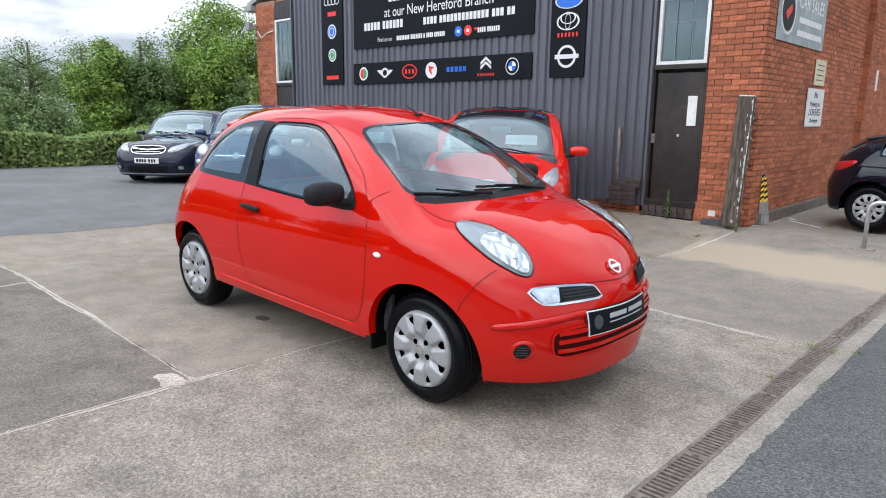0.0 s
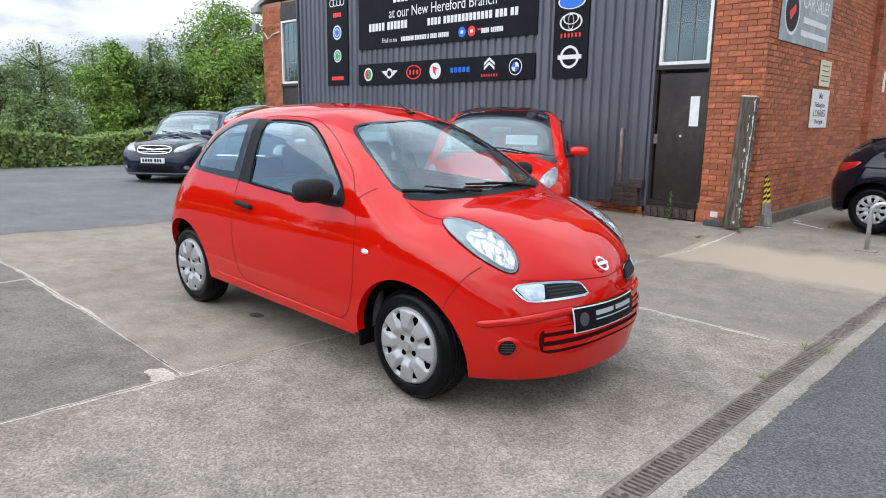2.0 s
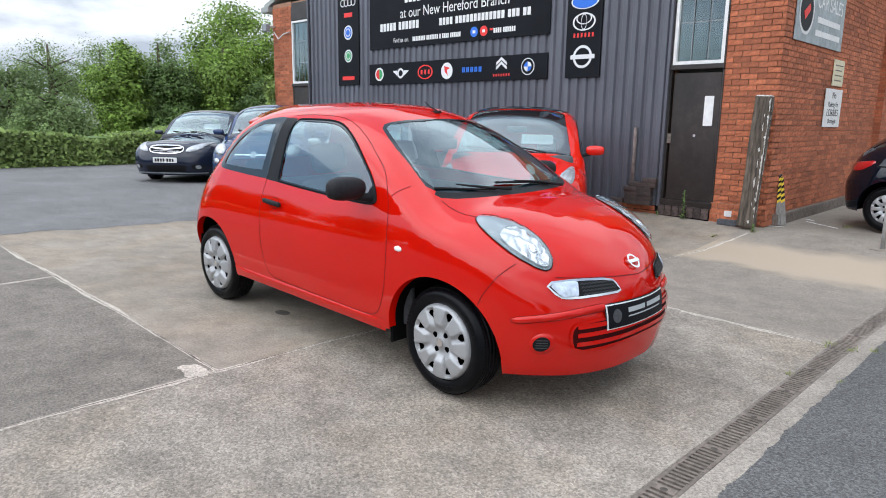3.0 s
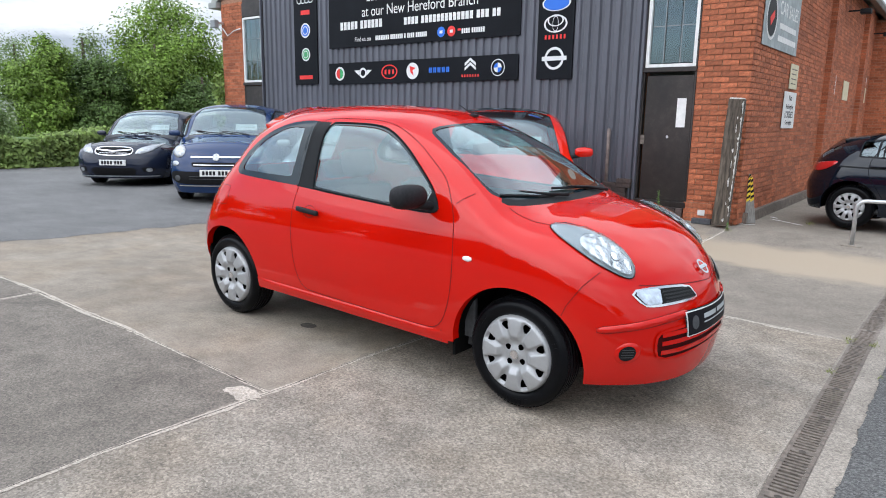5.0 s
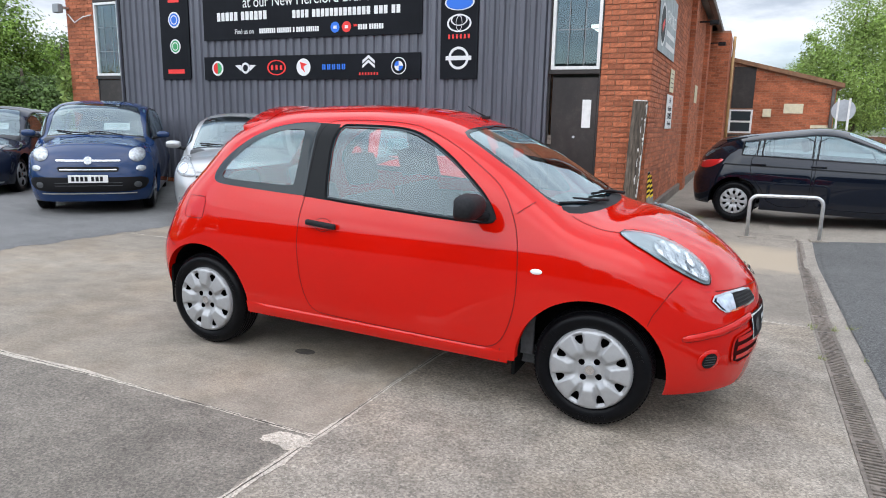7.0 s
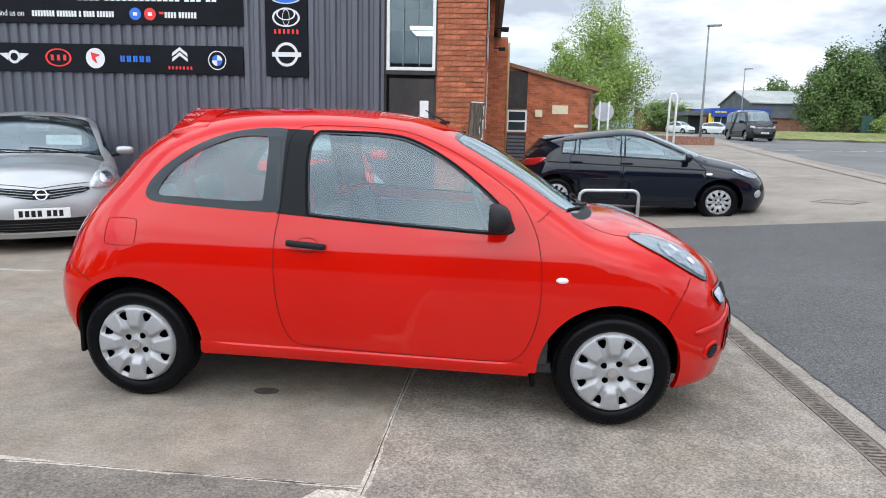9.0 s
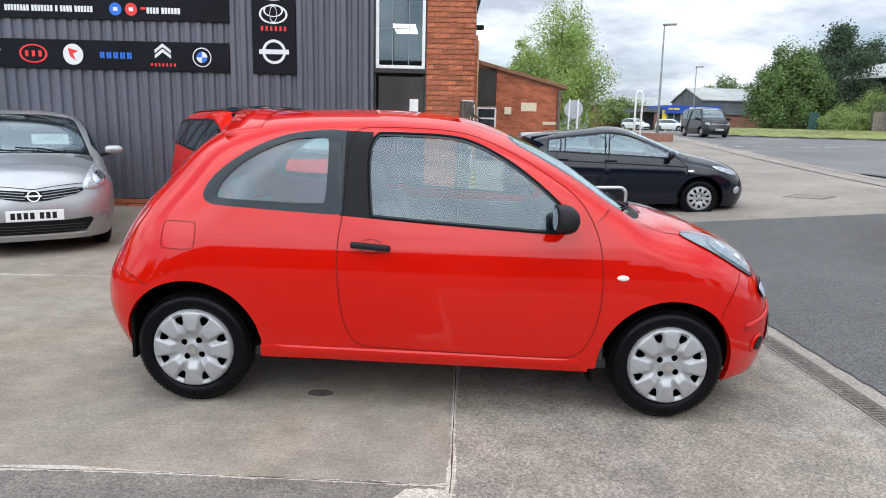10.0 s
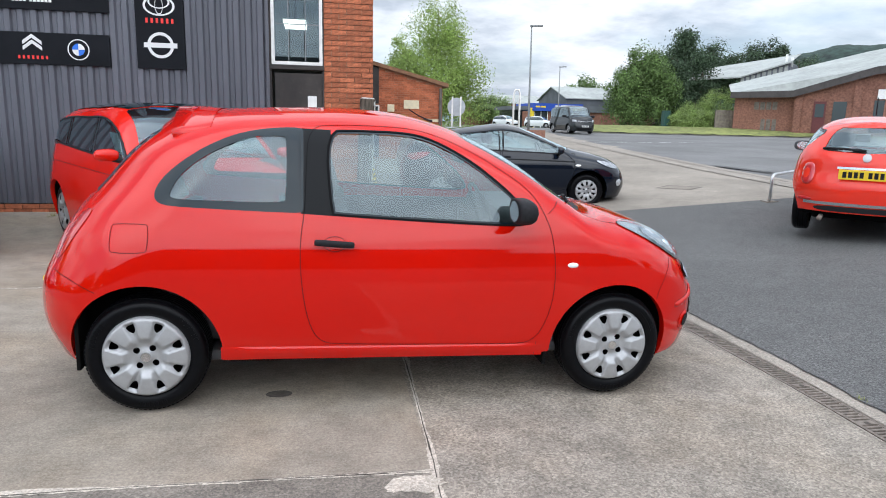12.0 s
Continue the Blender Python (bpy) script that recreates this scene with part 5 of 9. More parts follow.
class Shell:
    """Smooth car body. x forward, z up, y outwards from the middle."""

    def __init__(self, top, nose, tail, half, depth, df=0.95, dr=0.7, n=2.6, nf=2.4, seam=0.3, fseam=0.25):
        self.top, self.nose, self.tail, self.half, self.depth = [np.array(v, float).T for v in (top, nose, tail, half, depth)]
        self.df, self.dr, self.n, self.nf, self.seam, self.fseam = df, dr, n, nf, seam, fseam

    @staticmethod
    def curve(table, u):
        """Smooth cubic through the table's points."""
        x, y = table
        u = np.asarray(u, float)
        m = np.gradient(y, x)
        i = np.clip(np.searchsorted(x, u) - 1, 0, len(x) - 2)
        h = x[i + 1] - x[i]
        t = np.clip((u - x[i]) / h, 0, 1)
        return (2 * t**3 - 3 * t**2 + 1) * y[i] + (t**3 - 2 * t**2 + t) * h * m[i] + (3 * t**2 - 2 * t**3) * y[i + 1] + (t**3 - t**2) * h * m[i + 1]

    @staticmethod
    def swell(u, n):
        return (1 - (1 - np.clip(u, 0, 1)) ** n) ** (1 / n)

    def ztop(self, x):
        return self.curve(self.top, x)

    def w(self, x, z):
        x, z = np.asarray(x, float), np.asarray(z, float)
        a = self.swell((self.ztop(x) - z) / self.curve(self.depth, x), self.n)
        b = self.swell((self.curve(self.nose, z) - x) / self.df, self.nf)
        c = self.swell((x - self.curve(self.tail, z)) / self.dr, self.n)
        return self.curve(self.half, z) * a * b * c

    def zseam(self, x):
        return self.ztop(x) - self.seam * self.curve(self.depth, x)

    def xseam(self, z):
        return self.curve(self.nose, z) - self.fseam * self.df

    def solve(self, f, lo, hi, want):
        lo, hi = np.array(lo, float), np.array(hi, float)
        for _ in range(36):
            mid = (lo + hi) / 2
            over = f(mid) > want
            lo, hi = np.where(over, mid, lo), np.where(over, hi, mid)
        return (lo + hi) / 2

    def side(self, p):
        x, z = p[:, 0], p[:, 1]
        return np.stack([x, self.w(x, z), z], 1)

    def over(self, p):
        x, y = p[:, 0], p[:, 1]
        z1 = self.ztop(x)
        z = self.solve(lambda z: self.w(x, z), z1 - 0.55, z1, np.maximum(y, 1e-4))
        return np.stack([x, y, z], 1)

    def front(self, p):
        y, z = p[:, 0], p[:, 1]
        x1 = self.curve(self.nose, z)
        x = self.solve(lambda x: self.w(x, z), x1 - 0.9, x1, np.maximum(y, 1e-4))
        return np.stack([x, y, z], 1)

    def back(self, p):
        y, z = p[:, 0], p[:, 1]
        x1 = self.curve(self.tail, z)
        x = self.solve(lambda x: self.w(x, z), x1 + 0.7, x1, np.maximum(y, 1e-4))
        return np.stack([x, y, z], 1)

    def lay(self, view, p):
        """Points and outward normals for 2D points of a view: side (x, z), over (x, y), front and back (y, z)."""
        p = np.asarray(p, float).reshape(-1, 2)
        f, h = {"side": self.side, "over": self.over, "front": self.front, "back": self.back}[view], 0.004
        q = p.copy()
        if view != "side":
            k = 1 if view == "over" else 0
            q[:, k] = np.abs(q[:, k])
        base = f(q)
        du = f(q + (h, 0)) - f(np.stack([np.abs(q[:, 0] - h) if view in ("front", "back") else q[:, 0] - h, q[:, 1]], 1))
        dv = f(q + (0, h)) - f(np.stack([q[:, 0], np.abs(q[:, 1] - h) if view == "over" else q[:, 1] - h], 1))
        if view in ("front", "back"):
            small = q[:, 0] < h
            du[small] = (0, 2 * h, 0) + du[small] * (1, 0, 0) * 0
        if view == "over":
            small = q[:, 1] < h
            dv[small] = (0, 2 * h, 0)
        n = np.cross(du, dv)
        n /= np.linalg.norm(n, axis=1)[:, None] + 1e-12
        out = {"side": n[:, 1], "over": n[:, 2], "front": n[:, 0], "back": -n[:, 0]}[view]
        n *= np.where(out < 0, -1, 1)[:, None]
        if view != "side":
            sgn = np.where(p[:, k] < 0, -1.0, 1.0)
            base[:, 1] *= sgn
            n[:, 1] *= sgn
        return base, n


MICRA = dict(
    top=[(-2.2, 1.30), (-1.6, 1.385), (-1.41, 1.41), (-1.2, 1.452), (-0.9, 1.493), (-0.57, 1.514), (-0.17, 1.519), (0.16, 1.488), (0.40, 1.415), (0.71, 1.272), (0.95, 1.115), (1.07, 1.04), (1.15, 1.01), (1.3, 0.985), (1.45, 0.95), (1.60, 0.895), (1.73, 0.825), (1.83, 0.745), (1.90, 0.67), (1.97, 0.56), (2.1, 0.3)],
    nose=[(0.1, 1.875), (0.2, 1.92), (0.3, 1.94), (0.4, 1.95), (0.5, 1.948), (0.6, 1.932), (0.7, 1.91), (0.8, 1.895), (1.0, 1.885), (1.6, 1.885)],
    tail=[(0.1, -1.68), (0.25, -1.76), (0.4, -1.82), (0.52, -1.83), (0.62, -1.815), (0.72, -1.77), (0.9, -1.68), (1.0, -1.61), (1.1, -1.52), (1.3, -1.345), (1.42, -1.20), (1.6, -1.10)],
    half=[(0.1, 0.70), (0.2, 0.775), (0.3, 0.803), (0.45, 0.822), (0.6, 0.828), (0.75, 0.820), (0.9, 0.792), (1.0, 0.760), (1.2, 0.690), (1.4, 0.612), (1.55, 0.56)],
    depth=[(-2.0, 0.26), (-1.2, 0.22), (0.0, 0.20), (0.4, 0.20), (0.8, 0.21), (1.0, 0.19), (1.15, 0.19), (1.3, 0.22), (1.5, 0.27), (1.7, 0.33), (2.0, 0.4)],
    df=0.93, dr=0.62, nf=2.45)


def inside(poly, p):
    """Which 2D points lie in a polygon."""
    poly, p = np.asarray(poly, float), np.asarray(p, float)
    x, y, c = p[:, 0], p[:, 1], np.zeros(len(p), bool)
    for (x0, y0), (x1, y1) in zip(poly, np.roll(poly, -1, 0)):
        hit = (y0 > y) != (y1 > y)
        with np.errstate(divide="ignore", invalid="ignore"):
            c ^= hit & (x < (x1 - x0) * (y - y0) / (y1 - y0) + x0)
    return c


def smooth_loop(poly, times=2, keep=()):
    """Chaikin corner cutting of a closed outline."""
    p = [tuple(q) for q in poly]
    for _ in range(times):
        out = []
        for i, a in enumerate(p):
            b = p[(i + 1) % len(p)]
            out += [(a[0] * 0.75 + b[0] * 0.25, a[1] * 0.75 + b[1] * 0.25), (a[0] * 0.25 + b[0] * 0.75, a[1] * 0.25 + b[1] * 0.75)]
        p = out
    return p


def inset(poly, d):
    """Shrinks an outline by d (good for smooth outlines)."""
    p = np.asarray(poly, float)
    t = np.roll(p, -1, 0) - np.roll(p, 1, 0)
    t /= np.linalg.norm(t, axis=1)[:, None] + 1e-9
    area = np.sum(p[:, 0] * np.roll(p[:, 1], -1) - np.roll(p[:, 0], -1) * p[:, 1])
    n = np.stack([-t[:, 1], t[:, 0]], 1) * (1 if area > 0 else -1)
    return (p + n * d).tolist()


def mesh_region(loops, grid, bounds):
    """Triangles of a 2D region with all loops as edges: points, triangles, centroids."""
    pts, edges = [], []
    for loop, closed in loops:
        s = len(pts)
        pts += [Vector(q) for q in loop]
        n = len(loop)
        edges += [(s + i, s + (i + 1) % n) for i in range(n if closed else n - 1)]
    x0, x1, y0, y1 = bounds
    row = 0
    y = y0 + grid / 2
    while y < y1:
        x = x0 + (grid / 2 if row % 2 else 0)
        while x < x1:
            pts.append(Vector((x, y)))
            x += grid
        y += grid * 0.866
        row += 1
    from mathutils.geometry import delaunay_2d_cdt
    v, _, f = delaunay_2d_cdt(pts, edges, [], 0, 1e-5)[:3]
    v = np.array([tuple(q) for q in v])
    f = np.array([t for t in f if len(t) == 3])
    return v, f, v[f].mean(1)


def shell_mesh(name, pieces, material, parent, label=""):
    """One mesh from (points, normals, triangles) pieces with their own smooth normals."""
    vs, ns, fs, n = [], [], [], 0
    for p, nm, f in pieces:
        used = np.unique(f)
        lut = np.zeros(len(p), int)
        lut[used] = np.arange(len(used))
        p, nm, f = p[used], nm[used], lut[f].copy()
        fn = np.cross(p[f[:, 1]] - p[f[:, 0]], p[f[:, 2]] - p[f[:, 0]])
        flip = (fn * nm[f[:, 0]]).sum(1) < 0
        f[flip] = f[flip][:, ::-1]
        vs.append(p), ns.append(nm), fs.append(f + n)
        n += len(p)
    vs, ns, fs = np.concatenate(vs), np.concatenate(ns), np.concatenate(fs)
    me = bpy.data.meshes.new(name)
    me.from_pydata(vs.tolist(), [], fs.tolist())
    me.materials.append(material)
    me.shade_smooth()
    me.normals_split_custom_set_from_vertices(ns.tolist())
    ob = new(name, me)
    ob.parent = parent
    if label:
        ob["label"] = label
    return ob


MIRROR = np.array([1.0, -1.0, 1.0])


def both(piece):
    p, n, f = piece
    return [(p, n, f), (p * MIRROR, n * MIRROR, f)]


def decal(sh, view, poly, off=0.003, bulge=0.0, grid=0.03, hole=None):
    """A patch that lies on the body within an outline, optionally swelling outwards."""
    poly = finer(poly, grid * 0.7)
    q = np.array(poly)
    loops = [(poly, True)] + ([(hole, True)] if hole is not None else [])
    v, f, c = mesh_region(loops, grid, (q[:, 0].min(), q[:, 0].max(), q[:, 1].min(), q[:, 1].max()))
    ok = inside(poly, c)
    if hole is not None:
        ok &= ~inside(hole, c)
    f = f[ok]
    used = np.unique(f)
    lut = np.zeros(len(v), int)
    lut[used] = np.arange(len(used))
    v, f = v[used], lut[f]
    p, n = sh.lay(view, v)
    if bulge:
        d = np.min(np.linalg.norm(v[:, None] - q[None], axis=2), axis=1)
        d = np.sqrt(np.clip(d / max(d.max(), 1e-6), 0, 1) * (2 - np.clip(d / max(d.max(), 1e-6), 0, 1)))
        p = p + n * (off + bulge * d)[:, None]
        fn = np.cross(p[f[:, 1]] - p[f[:, 0]], p[f[:, 2]] - p[f[:, 0]])
        fn *= np.where((fn * n[f[:, 0]]).sum(1) < 0, -1, 1)[:, None]
        m = np.zeros_like(p)
        for k in range(3):
            np.add.at(m, f[:, k], fn)
        n = m / (np.linalg.norm(m, axis=1)[:, None] + 1e-12)
    else:
        p = p + n * off
    return p, n, f


def ribbon(sh, view, line, width=0.005, off=0.0012, closed=False, step=0.025):
    """A narrow strip along a line on the body: shut lines and trims."""
    line = np.array(finer(line, step, closed))
    if closed:
        line = np.concatenate([line, line[:1]])
    p, n = sh.lay(view, line)
    t = np.gradient(p, axis=0)
    s = np.cross(n, t)
    s /= np.linalg.norm(s, axis=1)[:, None] + 1e-12
    v = np.concatenate([p + n * off + s * width / 2, p + n * off - s * width / 2])
    k = len(p)
    i = np.arange(k - 1)
    f = np.concatenate([np.stack([i, i + 1, i + k + 1], 1), np.stack([i, i + k + 1, i + k], 1)])
    return v, np.concatenate([n, n]), f


def paint(name, color, flake=0.0, coat=1.0, rough=0.35):
    m = mat(name, color, 0.5, var=0.03, scale=2.0, coat=coat, spec=0.0)
    m.node_tree.nodes["Principled BSDF"].inputs["Coat IOR"].default_value = 1.48
    return m


M_TYRE = mat("tyre_rubber", (0.0035, 0.0038, 0.0048), 0.32, var=0.25, scale=40, bump=0.1, bscale=200, spec=0.12)
M_WELL = mat("wheel_well", (0.006, 0.006, 0.006), 0.95, spec=0.05)
M_CAPS = mat("wheel_cover_silver", (0.37, 0.375, 0.38), 0.42, metal=0.4, var=0.05, scale=30)
M_CHROME = mat("chrome", (0.75, 0.76, 0.78), 0.12, metal=1.0)
M_SEAT = mat("seat_fabric", (0.075, 0.078, 0.084), 0.9, var=0.3, scale=60, bump=0.3, bscale=300)
M_TRIM = mat("cabin_plastic", (0.06, 0.063, 0.067), 0.7, var=0.2, scale=40, bump=0.2, bscale=300)
M_FRIT = mat("black_glass_edge", (0.007, 0.015, 0.020), 0.06, spec=0.34)
M_PILLAR = mat("satin_black_pillar", (0.012, 0.013, 0.014), 0.45, spec=0.1)
M_REFL = mat("lamp_reflector", (0.44, 0.46, 0.48), 0.25, metal=0.5, var=0.35, scale=25, bump=0.9, bscale=22)
M_FACET = mat("lamp_facets", (0.52, 0.53, 0.54), 0.16, metal=0.9)
M_LAMPGREY = mat("lamp_housing", (0.24, 0.265, 0.28), 0.3, metal=0.2, var=0.2, scale=10)
M_TAIL = mat("tail_lamp_red", (0.45, 0.012, 0.015), 0.15, coat=1.0)
M_PLATE = mat("white_plate", (0.78, 0.78, 0.76), 0.4)
M_PLATEY = mat("yellow_plate", (0.80, 0.55, 0.03), 0.4)
M_MESH = mat("grille_mesh", (0.008, 0.008, 0.009), 0.6, spec=0.15)
M_GAP = mat("dark_red_gap", (0.13, 0.004, 0.004), 0.6, spec=0.2)
M_SIDELAMP = mat("side_lamp_lens", (0.52, 0.60, 0.70), 0.2, var=0.25, scale=30, coat=0.6)
M_PRICE = mat("blue_grey_ink", (0.19, 0.24, 0.27), 0.6)
M_CARD = mat("price_card", (0.42, 0.45, 0.46), 0.6)
G_CAR = glass("car_glass", (0.68, 0.78, 0.77), 0.11)
G_SCREEN = glass("windscreen_glass", (0.74, 0.83, 0.81), 0.14)
G_TEAL = glass("blue_green_glass", (0.42, 0.53, 0.53), 0.13)
G_DARKCAR = glass("tinted_car_glass", (0.22, 0.24, 0.25), 0.08)
G_LENS = glass("lamp_lens", (0.95, 0.97, 0.98), 0.05)


def lathe(profile, m, name, material, parent, label="", n=48):
    """Turns (radius, across) pairs about the wheel's axle (y)."""
    vs, fs = [], []
    for i in range(n):
        a = math.tau * i / n
        vs += [m @ Vector((r * math.cos(a), o, r * math.sin(a))) for r, o in profile]
    k = len(profile)
    for i in range(n):
        j = (i + 1) % n
        fs += [(i * k + q, i * k + q + 1, j * k + q + 1, j * k + q) for q in range(k - 1)]
    return obj(name, vs, fs, material, parent, label, smooth=True)


WHEEL_CACHE = {}


def wheel(parent, x, y, out, r, rim, style, width=0.175):
    """Tyre and cover; out = -1 or 1 is the outer side along y."""
    w = empty("wheel", pose(x, y, r, 0, 0, 0 if out < 0 else 180))
    w.parent = parent
    key = (r, rim, style, width)
    if key in WHEEL_CACHE:
        for name, me in WHEEL_CACHE[key]:
            o = new(name, me)
            o.parent = w
        return w
    sh_ = r - rim
    I = Matrix.Identity(4)
    tp = [(rim - 0.012, 0.03), (rim - 0.004, 0.004), (rim + 0.012, -0.006), (rim + sh_ * 0.45, -0.014), (rim + sh_ * 0.72, -0.008), (r - 0.014, 0.008), (r - 0.004, 0.022)]
    for k in range(4):
        c = 0.022 + (width - 0.044) * (k + 1) / 5
        tp += [(r, c - 0.013), (r, c - 0.005), (r - 0.008, c - 0.004), (r - 0.008, c + 0.004), (r, c + 0.005)]
    tp += [(r - 0.004, width - 0.022), (r - 0.02, width - 0.006), (rim, width)]
    made = [lathe(tp, I, "tyre", M_TYRE, w, n=56), lathe([(0.001, 0.05), (rim - 0.012, 0.05), (rim - 0.006, 0.02)], I, "rim", M_WELL, w, n=32)]
    # tread blocks on the shoulders
    tb = bmesh.new()
    tb.from_mesh(made[0].data)
    for i in range(80):
        a = math.tau * i / 80
        for o_ in (0.018,):
            b0 = bmesh.ops.create_cube(tb, size=1.0)["verts"]
            bmesh.ops.transform(tb, verts=b0, matrix=Matrix.Rotation(-a, 4, "Y") @ Matrix.LocRotScale((r - 0.0068, o_ + 0.008, 0), None, (0.008, 0.018, 0.68 * math.tau * r / 80)))
    # raised lettering bars on the sidewall
    rt = rim + sh_ * 0.5
    for a0 in (0.35, 2.44, 4.54):
        for i in range(7):
            a = a0 + i * 0.085
            b0 = bmesh.ops.create_cube(tb, size=1.0)["verts"]
            bmesh.ops.transform(tb, verts=b0, matrix=Matrix.Rotation(-a, 4, "Y") @ Matrix.LocRotScale((rt, -0.0135, 0), None, (0.022, 0.003, 0.012)))
    tb.to_mesh(made[0].data)
    tb.free()
    # cover: a dished disc with cut-outs between the spokes
    n_sp, slots = style
    loops = [([(rim * math.cos(t_), rim * math.sin(t_)) for t_ in np.linspace(0, math.tau, 72, endpoint=False)], True)]
    holes = []
    for k in range(n_sp):
        a = math.tau * (k + 0.5) / n_sp
        r0, r1, hw0, hw1 = slots
        pl = [(r0 * rim, -0.35 * hw0), (r0 * rim, 0.35 * hw0), ((r0 + 0.35 * (r1 - r0)) * rim, hw0), (r1 * rim, hw1), (r1 * rim * 1.01, 0), (r1 * rim, -hw1), ((r0 + 0.35 * (r1 - r0)) * rim, -hw0)]
        pl = [(px * math.cos(a) - py * rim * math.sin(a), px * math.sin(a) + py * rim * math.cos(a)) for px, py in ((px, py) for px, py in pl)]
        holes.append(smooth_loop(pl, 1))
    for k in range(4):
        a = math.tau * (k + 0.6) / 4
        holes.append([(0.26 * rim * math.cos(a) + 0.078 * rim * math.cos(t_), 0.26 * rim * math.sin(a) + 0.078 * rim * math.sin(t_)) for t_ in np.linspace(0, math.tau, 12, endpoint=False)])
    loops += [(h, True) for h in holes]
    v, f, c = mesh_region(loops, rim * 0.045, (-rim, rim, -rim, rim))
    ok = (np.linalg.norm(c, axis=1) < rim * 0.999)
    for h in holes:
        ok &= ~inside(h, c)
    f = f[ok]
    rr, aa = np.linalg.norm(v, axis=1) / rim, np.arctan2(v[:, 1], v[:, 0])
    ridge = np.clip((np.cos(aa * n_sp) + 0.80) / 0.45, 0, 1)
    ridge = ridge * ridge * (3 - 2 * ridge)
    ridge = np.maximum(ridge, np.clip((rr - 0.86) / 0.06, 0, 1))
    dish = 0.012 - 0.022 * np.sqrt(np.clip(1 - rr**2, 0, 1)) - 0.022 * ridge * np.clip((rr - 0.36) / 0.14, 0, 1) * np.clip((1.0 - rr) / 0.06, 0, 1) + 0.010 * np.exp(-((rr - 0.26) / 0.1) ** 2)
    me_v = np.stack([v[:, 0], dish - 0.004, v[:, 1]], 1)
    fn = np.cross(me_v[f[:, 1]] - me_v[f[:, 0]], me_v[f[:, 2]] - me_v[f[:, 0]])
    f[fn[:, 1] > 0] = f[fn[:, 1] > 0][:, ::-1]
    cov = obj("wheel_cover", me_v.tolist(), f.tolist(), M_CAPS, w, "silver multi-spoke wheel cover", smooth=True)
    made.append(cov)
    made.append(part("centre_badge", ring(0, 0.11 * rim, Matrix.Translation((0, -0.016, 0)) @ pose(0, 0, 0, 90), n=24), M_CHROME, w))
    made.append(lathe([(0.11 * rim, -0.012), (0.125 * rim, -0.019), (0.14 * rim, -0.012)], I, "badge_ring", M_CAPS, w, n=24))
    WHEEL_CACHE[key] = [(o.name.split(".")[0], o.data) for o in made]
    return w


def seat(parent, x, y, h=0.62, back=0.62, w=0.46, zf=0.30, head=True, lean=14):
    """A car seat: cushion, back and head rest."""
    s = empty("seat", pose(x, y, zf))
    s.parent = parent
    part("cushion", box(-0.25, 0.27, -w / 2, w / 2, 0.0, 0.20, 0.06), M_SEAT, s, smooth=True)
    part("backrest", box(-0.09, 0.07, -w / 2, w / 2, 0, back, 0.055), M_SEAT, s, smooth=True, at=pose(-0.25, 0, 0.12, 0, -lean, 0))
    if head:
        part("head_rest", box(-0.05, 0.05, -0.13, 0.13, 0, 0.19, 0.045), M_SEAT, s, smooth=True, at=pose(-0.25 - math.sin(radians(lean)) * (back + 0.07), 0, 0.12 + (back + 0.05) * math.cos(radians(lean)), 0, -lean, 0))
    return s


def cabin(parent, xd, zd, w, xs, zf=0.28, rear=None, belt=0.95):
    """Dashboard, wheel, seats and dark floor."""
    c = empty("cabin")
    c.parent = parent
    part("dashboard", box(xd - 0.35, xd + 0.12, -w, w, zd - 0.35, zd, 0.07), M_TRIM, c, smooth=True)
    part("cabin_floor", box(xs - 1.2, xd, -w, w, zf - 0.06, zf, 0.02), M_TRIM, c)
    for sy in (-1, 1):
        part("door_lining", box(xs - 0.75, xd - 0.1, sy * w, sy * (w + 0.03), zf, belt - 0.03, 0.01), M_TRIM, c)
    st_ = lathe([(0.17, 0.0), (0.185, 0.012), (0.195, 0.0), (0.185, -0.012), (0.17, 0.0)], pose(xd - 0.45, -0.34, zd - 0.02, 0, 0, 90) @ pose(0, 0, 0, -24), "steering_wheel", M_TRIM, c, n=32)
    part("wheel_hub", box(-0.03, 0.06, -0.06, 0.06, -0.05, 0.05, 0.02), M_TRIM, c, at=pose(xd - 0.43, -0.34, zd - 0.02, 0, 24, 0))
    part("wheel_spoke", box(-0.015, 0.015, -0.18, 0.18, -0.02, 0.02), M_TRIM, c, at=pose(xd - 0.44, -0.34, zd - 0.02, 0, 24, 0))
    for sy in (-0.34, 0.34):
        seat(c, xs, sy, zf=zf)
    if rear is not None:
        seat(c, rear, 0, w=2 * w - 0.12, back=0.52, zf=zf + 0.02, head=False, lean=20)
        for sy in (-0.32, 0.32):
            part("head_rest", box(-0.05, 0.05, -0.12, 0.12, 0, 0.15, 0.04), M_SEAT, c, smooth=True, at=pose(rear - 0.46, sy, zf + 0.64, 0, -20, 0))
    part("inner_mirror", box(-0.02, 0.02, -0.12, 0.12, -0.035, 0.035, 0.015), M_TRIM, c, at=pose(xd - 0.54, 0, zd + 0.28))


